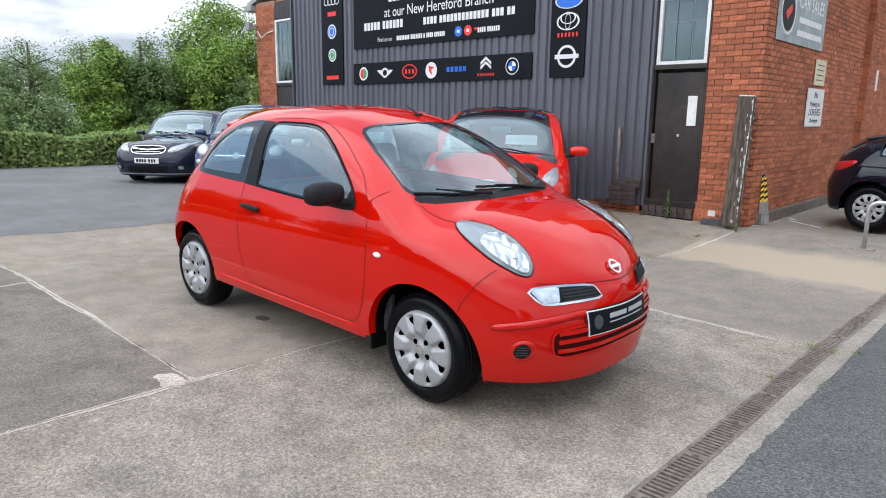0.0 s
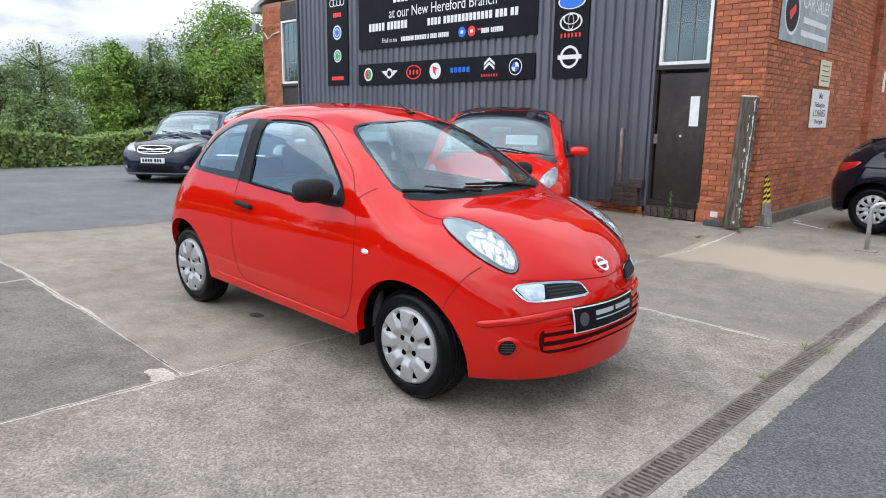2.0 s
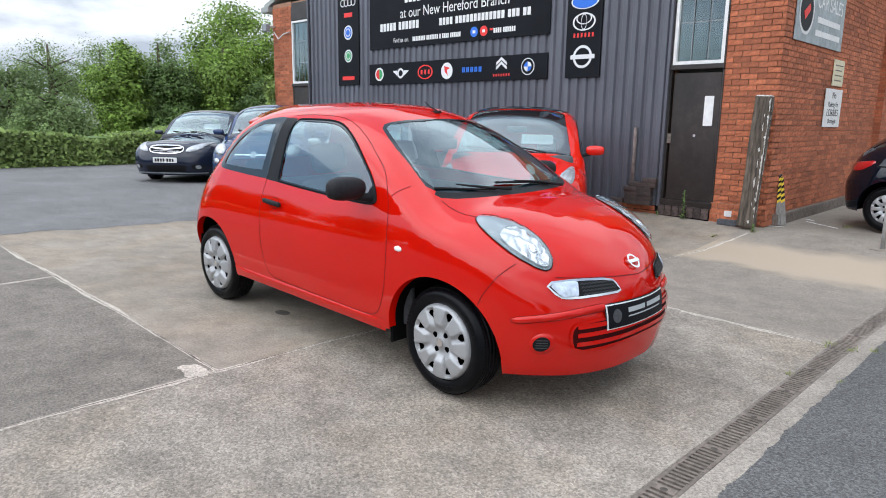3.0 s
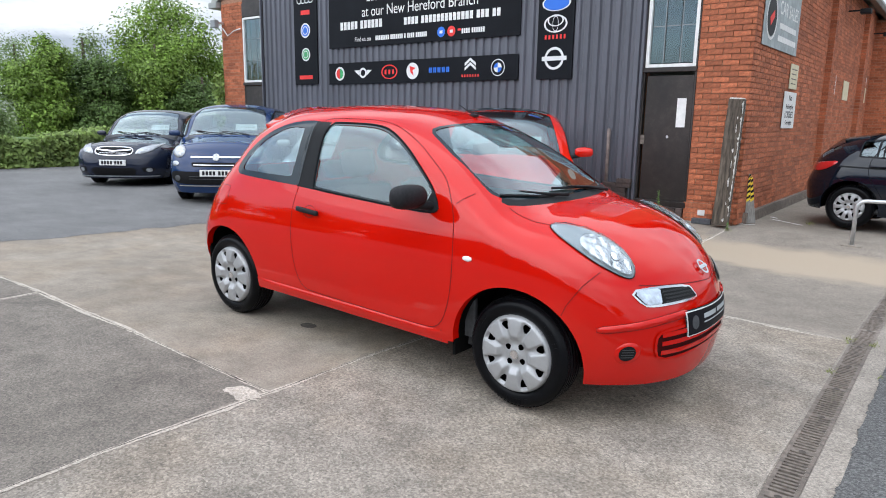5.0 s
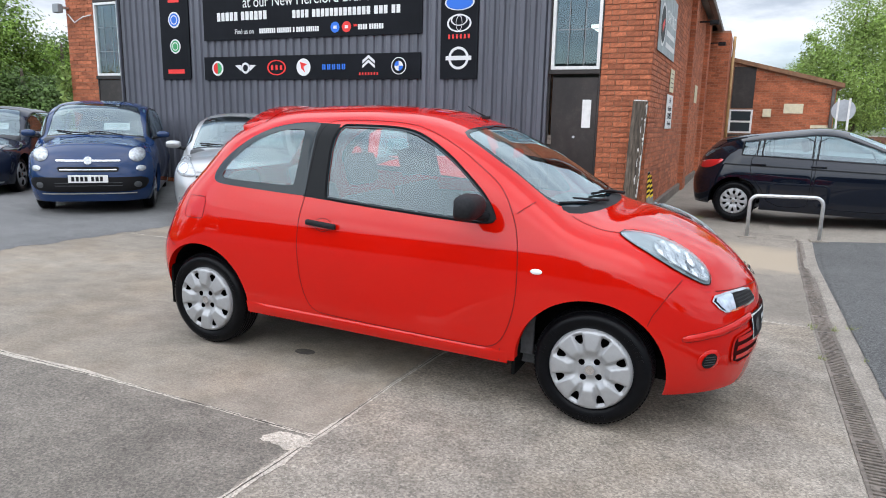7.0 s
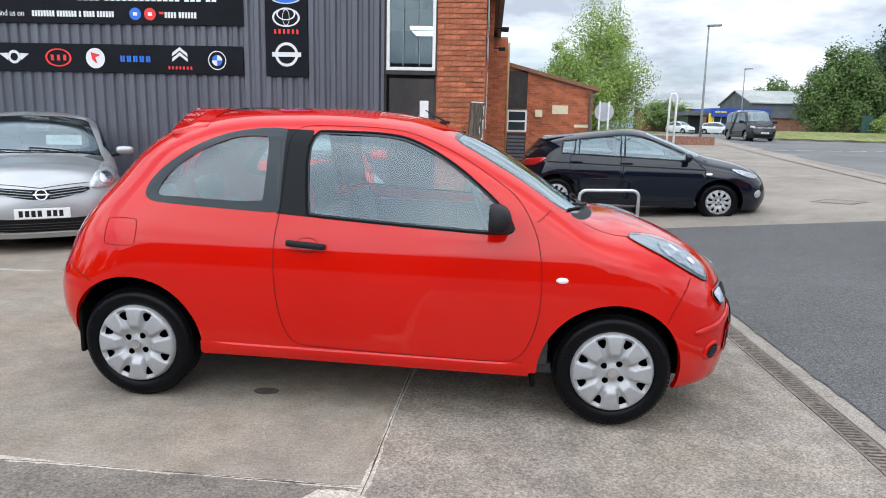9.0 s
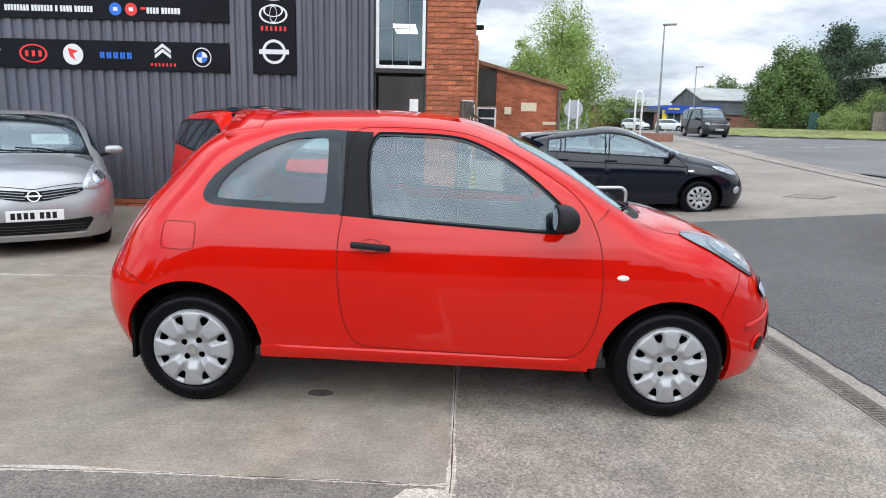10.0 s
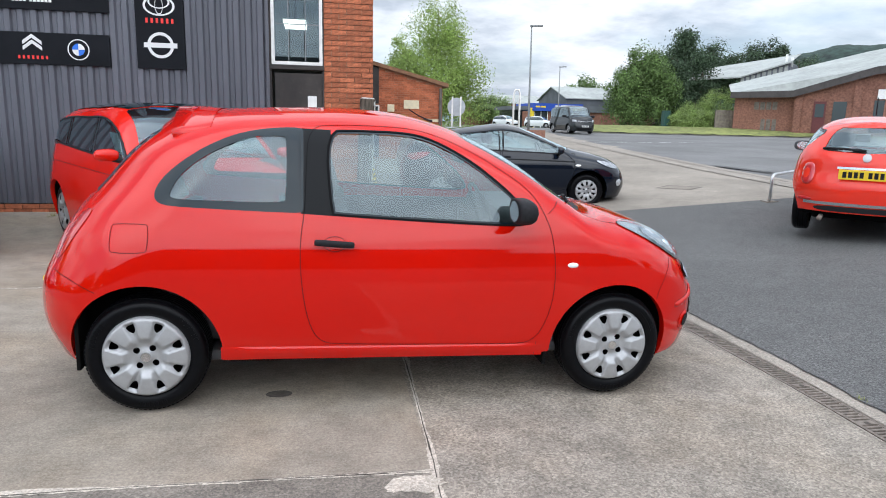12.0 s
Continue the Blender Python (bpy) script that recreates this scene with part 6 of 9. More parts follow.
def wing_mirror(parent, x, y, z, material, s=1.0, sy=-1):
    m = empty("wing_mirror", pose(x, y, z))
    m.parent = parent
    bm = bmesh.new()
    bmesh.ops.create_uvsphere(bm, u_segments=20, v_segments=12, radius=1.0)
    for v in bm.verts:
        k = v.co.copy()
        k.y = math.copysign(abs(k.y) ** 0.75, k.y)
        v.co = Vector((math.copysign(abs(k.x) ** 0.6, k.x) * 0.056 * s + (0.02 if k.x > 0 else 0) * (1 - abs(k.z)), sy * 0.12 * s + k.y * 0.125 * s, math.copysign(abs(k.z) ** 0.6, k.z) * 0.068 * s))
        if v.co.x < -0.035 * s:
            v.co.x = -0.035 * s
    part("shell", bm, material, m, smooth=True)
    part("mirror_glass", ring(0, 0.054 * s, pose(-0.038 * s, sy * 0.125 * s, 0, 90, 0, -90), sx=1.5, n=28), M_CHROME, m)
    tube([(0.0, sy * 0.05, -0.05 * s), (0.02, sy * -0.01, -0.06 * s), (0.05, sy * -0.06, -0.07 * s)], 0.028 * s, M_BLACK, "stalk", m)
    return m


def car_body(car, sh, material, bottom, arches, windows, screen, grid=0.045, cuts=(), cowl=None, glass_m=None, rear_open=None, frit=0.025):
    """Body skin with window openings, glass, arches and lips.
    windows: list of (outline, kind, inner) in side view; cuts: (name, outline, label) regions that become parts (doors)."""
    glass_m = glass_m or G_CAR
    # corner where side, top and nose surfaces meet
    xs_ = np.linspace(0.6, sh.nose[1].max(), 500)
    k = np.argmax(xs_ > sh.xseam(sh.zseam(xs_)))
    xc, zc = float(xs_[k]), float(sh.zseam(xs_[k]))
    xr = np.linspace(0, sh.tail[1].min(), 500)
    tails = lambda z: sh.curve(sh.tail, z) + 0.12 * sh.dr
    kr = np.argmax(xr < tails(sh.zseam(xr)))
    xb, zb_ = float(xr[kr]), float(sh.zseam(xr[kr]))
    bot = lambda x: np.interp(x, *np.array(bottom).T)
    zf0 = float(bot(sh.xseam(0.25)))
    zr0 = float(bot(-1.6))
    # side region outline
    top_line = [(x, float(sh.zseam(x))) for x in np.linspace(xb, xc, 90)]
    nose_line = [(float(sh.xseam(z)), float(z)) for z in np.linspace(zc, zf0, 26)]
    tail_line = [(float(tails(z)), float(z)) for z in np.linspace(zr0, zb_, 26)]
    low = [(x, float(bot(x))) for x in np.linspace(nose_line[-1][0], tail_line[0][0], 70)[1:-1]]
    rim_ = top_line + nose_line[1:] + low + tail_line[:-1]
    loops = [(rim_, True)]
    arch_loops = []
    for ax, az, ar in arches:
        lp = [(ax + ar * math.cos(t_), az + ar * math.sin(t_)) for t_ in np.linspace(-0.9, math.pi + 0.9, 50)]
        arch_loops.append(lp)
        loops.append((lp, True))
    for w_, kind, inner in windows:
        loops.append((w_, True))
        if inner is not None:
            loops.append((inner, True))
    for nm, cl, lb in cuts:
        loops.append((cl, True))
    p2 = np.array(rim_)
    v, f, c = mesh_region(loops, grid, (p2[:, 0].min(), p2[:, 0].max(), p2[:, 1].min(), p2[:, 1].max()))
    ok = inside(rim_, c)
    for lp in arch_loops:
        ok &= ~inside(lp, c)
    f, c = f[ok], c[ok]
    pos, nor = sh.lay("side", v)
    kind_of = np.array(["body"] * len(f), dtype=object)
    for i, (nm, cl, lb) in enumerate(cuts):
        kind_of[inside(cl, c)] = "cut%d" % i
    for i, (w_, kind, inner) in enumerate(windows):
        hit = inside(w_, c)
        if inner is None:
            kind_of[hit] = kind
        else:
            kind_of[hit] = "seal"
            kind_of[inside(inner, c)] = kind + str(i)
    body = [q for q in both((pos, nor, f[kind_of == "body"]))] if (kind_of == "body").any() else []
    for sgn in (1, -1):
        flip = MIRROR if sgn < 0 else np.ones(3)
        for i, (nm, cl, lb) in enumerate(cuts):
            fs = f[kind_of == "cut%d" % i]
            if len(fs):
                shell_mesh(nm, [(pos * flip, nor * flip, fs)], material, car, lb)
        for i, (w_, kind, inner) in enumerate(windows):
            key = kind if inner is None else kind + str(i)
            fs = f[kind_of == key]
            if len(fs):
                gl = kind.startswith("glass")
                ob = shell_mesh("side_window" if gl else "pillar_trim", [(pos * flip - nor * flip * (0.004 if gl else -0.001), nor * flip, fs)], glass_m if gl else M_PILLAR, car)
        fs = f[kind_of == "seal"]
        if len(fs):
            shell_mesh("window_seal", [(pos * flip, nor * flip, fs)], M_FRIT, car, "black rubber window surround")
    # top surface
    yl = sh.w(np.array([q[0] for q in top_line]), np.array([q[1] for q in top_line]))
    z0 = float(sh.ztop(xc)) - 0.02
    yc = float(yl[-1])
    edge_y = np.linspace(yc, 0, 24)
    # front seam from the corner to the middle of the bonnet edge
    zmid = zc - 0.02
    fz = zmid + (zc - zmid) * (edge_y / yc) ** 2
    fx = sh.front(np.stack([edge_y, fz], 1))[:, 0]
    zbm = zb_ + 0.0
    bz = np.full(24, zbm)
    by = np.linspace(0, float(yl[0]), 24)
    bx = sh.back(np.stack([by, bz], 1))[:, 0]
    outline = [(q[0], float(y_)) for q, y_ in zip(top_line, yl)] + [(float(a), float(b)) for a, b in zip(fx[1:], edge_y[1:])]
    outline += [(x, 0.0) for x in np.linspace(fx[-1], bx[0], 70)[1:-1]] + [(float(a), float(b)) for a, b in zip(bx[:-1], by[:-1])]
    loops = [(outline, True), (screen, True)]
    scr_in = None
    if frit:
        q = np.array(inset(screen, frit))
        q[:, 1] = np.where(np.array(screen)[:, 1] < 0.001, 0.0, q[:, 1])
        scr_in = q.tolist()
        loops.append((scr_in, True))
    if cowl is not None:
        loops.append((cowl, True))
    o2 = np.array(outline)
    v, f, c = mesh_region(loops, grid, (o2[:, 0].min(), o2[:, 0].max(), 0.0, o2[:, 1].max()))
    ok = inside(outline, c)
    f, c = f[ok], c[ok]
    v[:, 1] = np.maximum(v[:, 1], 0)
    pos, nor = sh.lay("over", v)
    kinds = np.array(["body"] * len(f), dtype=object)
    if cowl is not None:
        kinds[inside(cowl, c)] = "cowl"
    kinds[inside(screen, c)] = "frit" if frit else "screen"
    if frit:
        kinds[inside(scr_in, c)] = "screen"
    body += both((pos, nor, f[kinds == "body"]))
    shell_mesh("windscreen", both((pos - nor * 0.004, nor, f[kinds == "screen"])), G_SCREEN, car)
    if (kinds == "frit").any():
        shell_mesh("screen_edge", both((pos, nor, f[kinds == "frit"])), M_FRIT, car)
    if cowl is not None:
        shell_mesh("cowl", both((pos, nor, f[kinds == "cowl"])), M_BLACK, car, "black plastic scuttle")
    # nose
    nl = sh.w(np.array([q[0] for q in nose_line]), np.array([q[1] for q in nose_line]))
    out = [(float(y_), q[1]) for q, y_ in zip(nose_line, nl)]
    out += [(y_, zf0) for y_ in np.linspace(float(nl[-1]), 0, 16)[1:]] + [(0.0, z_) for z_ in np.linspace(zf0, float(fz[-1]), 20)[1:]]
    out += [(float(a), float(b)) for a, b in zip(edge_y[::-1], fz[::-1])][1:-1]
    o2 = np.array(out)
    v, f, c = mesh_region([(out, True)], grid, (0.0, o2[:, 0].max(), o2[:, 1].min(), o2[:, 1].max()))
    f = f[inside(out, c)]
    v[:, 0] = np.maximum(v[:, 0], 0)
    pos, nor = sh.lay("front", v)
    body += both((pos, nor, f))
    # tail, with an opening for the rear window
    tl = sh.w(np.array([q[0] for q in tail_line]), np.array([q[1] for q in tail_line]))
    out = [(float(y_), q[1]) for q, y_ in zip(tail_line, tl)] + [(float(a), float(b)) for a, b in zip(by[::-1], bz)][1:]
    out += [(0.0, z_) for z_ in np.linspace(zbm, zr0, 20)[1:]] + [(y_, zr0) for y_ in np.linspace(0, float(tl[0]), 16)[1:-1]]
    loops = [(out, True)] + ([(rear_open, True)] if rear_open is not None else [])
    o2 = np.array(out)
    v, f, c = mesh_region(loops, grid, (0.0, o2[:, 0].max(), o2[:, 1].min(), o2[:, 1].max()))
    ok = inside(out, c)
    f, c = f[ok], c[ok]
    v[:, 0] = np.maximum(v[:, 0], 0)
    pos, nor = sh.lay("back", v)
    if rear_open is not None:
        g_ = inside(rear_open, c)
        shell_mesh("rear_window", both((pos - nor * 0.004, nor, f[g_])), G_DARKCAR if glass_m is G_DARKCAR else glass_m, car)
        f = f[~g_]
    body += both((pos, nor, f))
    # arch lips
    for lp in arch_loops:
        q, n_ = sh.lay("side", np.array([a for a in lp if a[1] > bot(a[0]) - 0.01]))
        k = len(q)
        v = np.concatenate([q, q - (0, 0.05, 0)])
        i = np.arange(k - 1)
        f = np.concatenate([np.stack([i, i + 1, i + k + 1], 1), np.stack([i, i + k + 1, i + k], 1)])
        ctr = q.mean(0)
        nn = ctr - q
        nn[:, 1] = 0
        nn /= np.linalg.norm(nn, axis=1)[:, None]
        body += both((v, np.concatenate([nn, nn]), f))
    shell_mesh("body", body, material, car)
    # dark wells and floor pan
    for ax, az, ar in arches:
        for sy in (-1, 1):
            wv, wf = [], []
            for i in range(25):
                a = -0.12 + (math.pi + 0.24) * i / 24
                wx, wz = ax + (ar + 0.012) * math.cos(a), az + (ar + 0.012) * math.sin(a)
                yo = float(sh.w(wx, wz)) - 0.035
                wv += [(wx, sy * yo, wz), (wx, sy * min(yo - 0.05, 0.46), wz)]
            wf = [(2 * i, 2 * i + 1, 2 * i + 3, 2 * i + 2) for i in range(24)] + [tuple(2 * i + 1 for i in range(25))]
            obj("wheel_well", wv, wf, M_WELL, car)
    x0, x1 = arches[1][0], arches[0][0]
    part("floor_pan", box(x0 - 0.35, x1 + 0.45, -0.52, 0.52, 0.20, 0.32, 0.03), M_WELL, car)
    part("floor_pan", box(x0 + 0.36, x1 - 0.36, -0.70, 0.70, 0.22, 0.30, 0.03), M_WELL, car)


def plate_bars(parent, m, w, h, material, bars_mat, label="number plate", name="number_plate"):
    """A plate whose characters are plain bars. m: its centre, facing local -y."""
    pl = part(name, box(-w / 2, w / 2, -0.006, 0.006, -h / 2, h / 2, 0.004), material, parent, label, at=m)
    x, n = -w * 0.42, 7
    for k in range(n):
        bw = w * 0.075
        part("plate_mark", box(x, x + bw, -0.0085, -0.006, -h * 0.30, h * 0.30), bars_mat, pl)
        x += bw + w * (0.035 if k != 3 else 0.09)
    return pl

# ---- the red hatchback ----
P_RED = paint("red_car_paint", (0.515, 0.005, 0.0008))
P_RED2 = paint("orange_red_car_paint", (0.60, 0.010, 0.003))
P_CORAL = paint("coral_car_paint", (0.66, 0.032, 0.016))
P_NAVY = paint("dark_navy_paint", (0.014, 0.018, 0.034))
P_BLUE = paint("dark_blue_paint", (0.014, 0.036, 0.105))
P_SILVER = mat("silver_car_paint", (0.36, 0.37, 0.375), 0.34, metal=0.5, var=0.03, scale=3, coat=1.0)
P_BLACKCAR = paint("black_car_paint", (0.004, 0.0065, 0.013))
P_VAN = paint("charcoal_van_paint", (0.016, 0.019, 0.021))


def sym(poly):
    """A half outline given from the middle outwards, closed over both sides (front and back views)."""
    return [tuple(p) for p in poly] + [(-y_, z_) for y_, z_ in reversed(poly) if y_ > 1e-6]


car = tagged(empty("hatchback_car", Matrix.Translation((-0.0039, 0.0043, -0.0050)) @ pose(0, 0, 0, 0.86, 0.778, 0)), "glossy red three-door hatchback with silver wheel covers on concrete", "car")
sh = Shell(**MICRA)
door_loop = smooth_loop([(0.70, 1.14), (0.775, 1.03), (0.825, 0.90), (0.842, 0.65), (0.81, 0.46), (0.74, 0.335), (0.60, 0.325), (-0.25, 0.348), (-0.38, 0.36), (-0.44, 0.47), (-0.474, 0.68), (-0.478, 0.88), (-0.455, 1.02), (-0.45, 1.2), (-0.44, 1.42), (-0.30, 1.437), (0.05, 1.435), (0.22, 1.40), (0.42, 1.315), (0.57, 1.225)], 2)
fg = smooth_loop([(-0.355, 1.405), (-0.20, 1.41), (0.05, 1.408), (0.19, 1.38), (0.38, 1.285), (0.54, 1.165), (0.635, 1.08), (0.70, 0.985), (0.66, 0.958), (0.40, 0.965), (-0.30, 1.0), (-0.327, 1.01)], 2)
rg = smooth_loop([(-1.165, 1.085), (-1.135, 1.15), (-1.06, 1.225), (-0.93, 1.315), (-0.78, 1.382), (-0.62, 1.412), (-0.468, 1.418), (-0.463, 1.39), (-0.462, 1.05), (-0.462, 1.012), (-0.52, 1.008), (-1.05, 1.03), (-1.14, 1.042)], 2)
pil = [(-0.475, 1.412), (-0.33, 1.409), (-0.30, 0.996), (-0.475, 1.006)]
scr = [(0.385, 0.0), (0.383, 0.13), (0.378, 0.26), (0.37, 0.36), (0.372, 0.43), (0.41, 0.475), (0.5, 0.512), (0.6, 0.545), (0.7, 0.575), (0.8, 0.598), (0.87, 0.608), (0.93, 0.603), (0.975, 0.58), (1.02, 0.50), (1.05, 0.38), (1.07, 0.25), (1.082, 0.12), (1.086, 0.0)]
cowl = [(1.086, 0.0), (1.082, 0.12), (1.07, 0.25), (1.05, 0.38), (1.02, 0.50), (0.975, 0.58), (0.99, 0.604), (1.022, 0.59), (1.065, 0.515), (1.108, 0.38), (1.132, 0.25), (1.144, 0.12), (1.148, 0.0)]
bottom = [(-1.8, 0.25), (-1.45, 0.24), (-0.85, 0.275), (0.75, 0.264), (0.85, 0.278), (1.5, 0.188), (2.0, 0.206)]
car_body(car, sh, P_RED, bottom, [(1.2, 0.285, 0.362), (-1.21, 0.30, 0.362)],
         [(pil, "pillar", None), (fg, "glass_front", inset(fg, 0.014)), (rg, "glass_rear", smooth_loop([(-1.09, 1.09), (-1.05, 1.17), (-0.94, 1.265), (-0.80, 1.335), (-0.70, 1.37), (-0.56, 1.375), (-0.545, 1.36), (-0.545, 1.08), (-0.56, 1.055), (-1.04, 1.065), (-1.08, 1.07)], 2))],
         scr, grid=0.042, cuts=[("door", door_loop, "red door panel")], cowl=cowl,
         rear_open=[(0.0, 1.38), (0.40, 1.36), (0.50, 1.30), (0.56, 1.12), (0.55, 1.06), (0.0, 1.04)])


def dark(*strips, material=M_DARK):
    for v in strips:
        for piece in both(v):
            shell_mesh("shut_line", [piece], material, car)


upper = [k for k, q in enumerate(door_loop) if q[0] < -0.40 and q[1] > 1.0]
turn_ = door_loop[upper[-1]:] + door_loop[:upper[0] + 1]
dark(ribbon(sh, "side", turn_, 0.0045), material=M_GAP)
dark(ribbon(sh, "side", door_loop[upper[0]:upper[-1] + 1], 0.004))
dark(ribbon(sh, "side", fg, 0.012, 0.003, closed=True))
dark(ribbon(sh, "side", smooth_loop([(-1.35, 0.93), (-1.335, 0.945), (-1.19, 0.95), (-1.175, 0.935), (-1.18, 0.833), (-1.195, 0.818), (-1.34, 0.815), (-1.355, 0.83)], 1), 0.0035, closed=True), material=M_GAP)
dark(ribbon(sh, "over", [(1.04, 0.60), (1.10, 0.602), (1.2, 0.592), (1.27, 0.57)], 0.005), ribbon(sh, "front", [(0.505, 0.695), (0.40, 0.685), (0.207, 0.673), (0.0, 0.662)], 0.005), material=M_GAP)
dark(ribbon(sh, "side", [(1.585, 0.76), (1.538, 0.70), (1.478, 0.6), (1.46, 0.55)], 0.004), ribbon(sh, "side", [(-1.66, 0.70), (-1.55, 0.675), (-1.42, 0.625)], 0.004), material=M_GAP)
dark(ribbon(sh, "side", [(0.76, 0.335), (0.755, 0.26)], 0.004), ribbon(sh, "side", [(0.80, 1.02), (0.87, 1.075)], 0.004), material=M_GAP)
# sill: a stepped ledge under the door
xs_ = np.linspace(-0.86, 0.80, 40)
zs_ = 0.337 - 0.022 * (xs_ + 0.84) / 1.56
for sy in (1, -1):
    rows_ = []
    for dz, out in ((0.009, 0.0), (0.002, 0.006), (-0.005, 0.0085), (-0.03, 0.006), (-0.06, 0.0005)):
        p_, n_ = sh.lay("side", np.stack([xs_, zs_ + dz], 1))
        rows_.append(p_ + n_ * out * np.clip(np.minimum(xs_ + 0.86, 0.80 - xs_) / 0.14, 0, 1)[:, None])
    v_ = np.concatenate(rows_) * (1, sy, 1)
    k_ = len(xs_)
    f_ = [(r * k_ + q, r * k_ + q + 1, (r + 1) * k_ + q + 1, (r + 1) * k_ + q) for r in range(4) for q in range(k_ - 1)]
    obj("sill_trim", v_.tolist(), f_, P_RED, car, "stepped red sill edge", smooth=True)
# lamps
hl = smooth_loop([(1.262, 0.578), (1.30, 0.528), (1.39, 0.478), (1.50, 0.448), (1.60, 0.444), (1.675, 0.462), (1.705, 0.497), (1.69, 0.537), (1.64, 0.578), (1.546, 0.628), (1.43, 0.643), (1.32, 0.622)], 2)
for sy in (1, -1):
    fl = np.array([1, sy, 1.0])
    lamp = empty("headlamp")
    lamp.parent = car
    p, n, f = decal(sh, "over", hl, 0.004, 0.0, 0.025)
    shell_mesh("lamp_housing", [(p * fl, n * fl, f)], M_LAMPGREY, lamp, "grey lamp housing")
    r_ = smooth_loop([(1.43, 0.495), (1.55, 0.458), (1.655, 0.466), (1.692, 0.50), (1.675, 0.54), (1.60, 0.585), (1.50, 0.618), (1.43, 0.60)], 2)
    p, n, f = decal(sh, "over", r_, 0.009, 0.0, 0.012)
    jit = (0.0030 * np.sin(p[:, 0] * 95 + 2.2 * np.sin(p[:, 1] * 70)) + 0.0022 * np.sin(p[:, 1] * 120 + 1.7 * np.sin(p[:, 0] * 60)))[:, None]
    obj("reflector", ((p + n * jit) * fl).tolist(), f.tolist(), M_FACET, lamp, "bright faceted reflector")
    p, n, f = ribbon(sh, "over", r_, 0.007, 0.012, closed=True)
    shell_mesh("reflector_rim", [(p * fl, n * fl, f)], M_LAMPGREY, lamp)
    r_ = ellipse(0.022, 0.018, 20, 1.60, 0.525)
    p, n, f = decal(sh, "over", r_, 0.016, 0.012, 0.012)
    shell_mesh("bulb", [(p * fl, n * fl, f)], M_CHROME, lamp)
    p, n, f = decal(sh, "over", hl, 0.010, 0.026, 0.022)
    shell_mesh("lens", [(p * fl, n * fl, f)], G_LENS, lamp, "clear lens")
    p, n, f = ribbon(sh, "over", hl, 0.006, 0.005, closed=True)
    shell_mesh("lamp_seal", [(p * fl, n * fl, f)], M_DARK, lamp)
    # upper grille openings with chrome rims
    g_ = smooth_loop([(0.572, 0.676), (0.42, 0.684), (0.215, 0.670), (0.190, 0.635), (0.175, 0.596), (0.30, 0.594), (0.47, 0.592), (0.53, 0.602)], 1)
    gr = empty("grille")
    gr.parent = car
    p, n, f = decal(sh, "front", g_, 0.006, 0, 0.03)
    shell_mesh("chrome_rim", [(p * fl, n * fl, f)], M_CHROME, gr, "chrome grille surround")
    gi = inset(g_, 0.011)
    p, n, f = decal(sh, "front", gi, 0.009, 0, 0.03)
    shell_mesh("mesh_panel", [(p * fl, n * fl, f)], M_MESH, gr, "black honeycomb mesh")
    gb = smooth_loop([(0.553, 0.667), (0.48, 0.673), (0.412, 0.673), (0.424, 0.640), (0.434, 0.604), (0.46, 0.603), (0.505, 0.604), (0.522, 0.613)], 1)
    p, n, f = decal(sh, "front", gb, 0.012, 0.004, 0.02)
    shell_mesh("side_lamp", [(p * fl, n * fl, f)], M_SIDELAMP, gr, "clear side lamp")
    for k in range(4):
        line = [(float(y_), 0.610 + 0.015 * k) for y_ in np.linspace(0.410, 0.215, 20)]
        line = [(y_, z_ + (0.004 if i % 2 else -0.004)) for i, (y_, z_) in enumerate(line)]
        p, n, f = ribbon(sh, "front", line, 0.004, 0.013)
        shell_mesh("mesh_bar", [(p * fl, n * fl, f)], M_TRIM, gr)
    # fog lamp blank
    p, n, f = decal(sh, "front", ellipse(0.044, 0.056, 28, 0.597, 0.378), 0.001, 0.012, 0.012)
    shell_mesh("fog_recess", [(p * fl, n * fl, f)], P_RED, car)
    p, n, f = decal(sh, "front", ellipse(0.028, 0.038, 24, 0.602, 0.382), 0.0145, 0, 0.015)
    shell_mesh("fog_blank", [(p * fl, n * fl, f)], M_MESH, car, "black fog lamp blank")
    for k in range(4):
        p, n, f = ribbon(sh, "front", [(0.582, 0.363 + 0.013 * k), (0.622, 0.363 + 0.013 * k)], 0.004, 0.0165)
        shell_mesh("fog_slat", [(p * fl, n * fl, f)], M_TRIM, car)
    # bumper rub strip, repeater, tail lamp
    band = smooth_loop([(0.700, 0.508), (0.63, 0.523), (0.55, 0.536), (0.42, 0.552), (0.27, 0.560), (0.27, 0.524), (0.42, 0.516), (0.55, 0.500), (0.63, 0.488), (0.696, 0.475)], 1)
    p, n, f = decal(sh, "front", band, 0.001, 0.012, 0.018)
    shell_mesh("bumper_strip", [(p * fl, n * fl, f)], P_RED, car, "raised red bumper strip")
    p, n, f = ribbon(sh, "front", band, 0.004, 0.0015, closed=True)
    shell_mesh("shut_line", [(p * fl, n * fl, f)], M_GAP, car)
    p, n, f = decal(sh, "side", ellipse(0.030, 0.014, 24, 0.932, 0.757), 0.003, 0.007, 0.010)
    shell_mesh("side_repeater", [(p * fl, n * fl, f)], M_PLATE, car, "small clear side repeater")
    p, n, f = decal(sh, "back", smooth_loop([(0.52, 0.98), (0.60, 1.0), (0.63, 0.86), (0.61, 0.74), (0.54, 0.75)], 2), 0.003, 0.004, 0.03)
    shell_mesh("tail_lamp", [(p * fl, n * fl, f)], M_TAIL, car, "red tail lamp")
    # handle
    hd = empty("door_handle")
    hd.parent = car
    p, n, f = decal(sh, "side", ellipse(0.055, 0.036, 28, -0.31, 0.863), 0.0015, 0, 0.015)
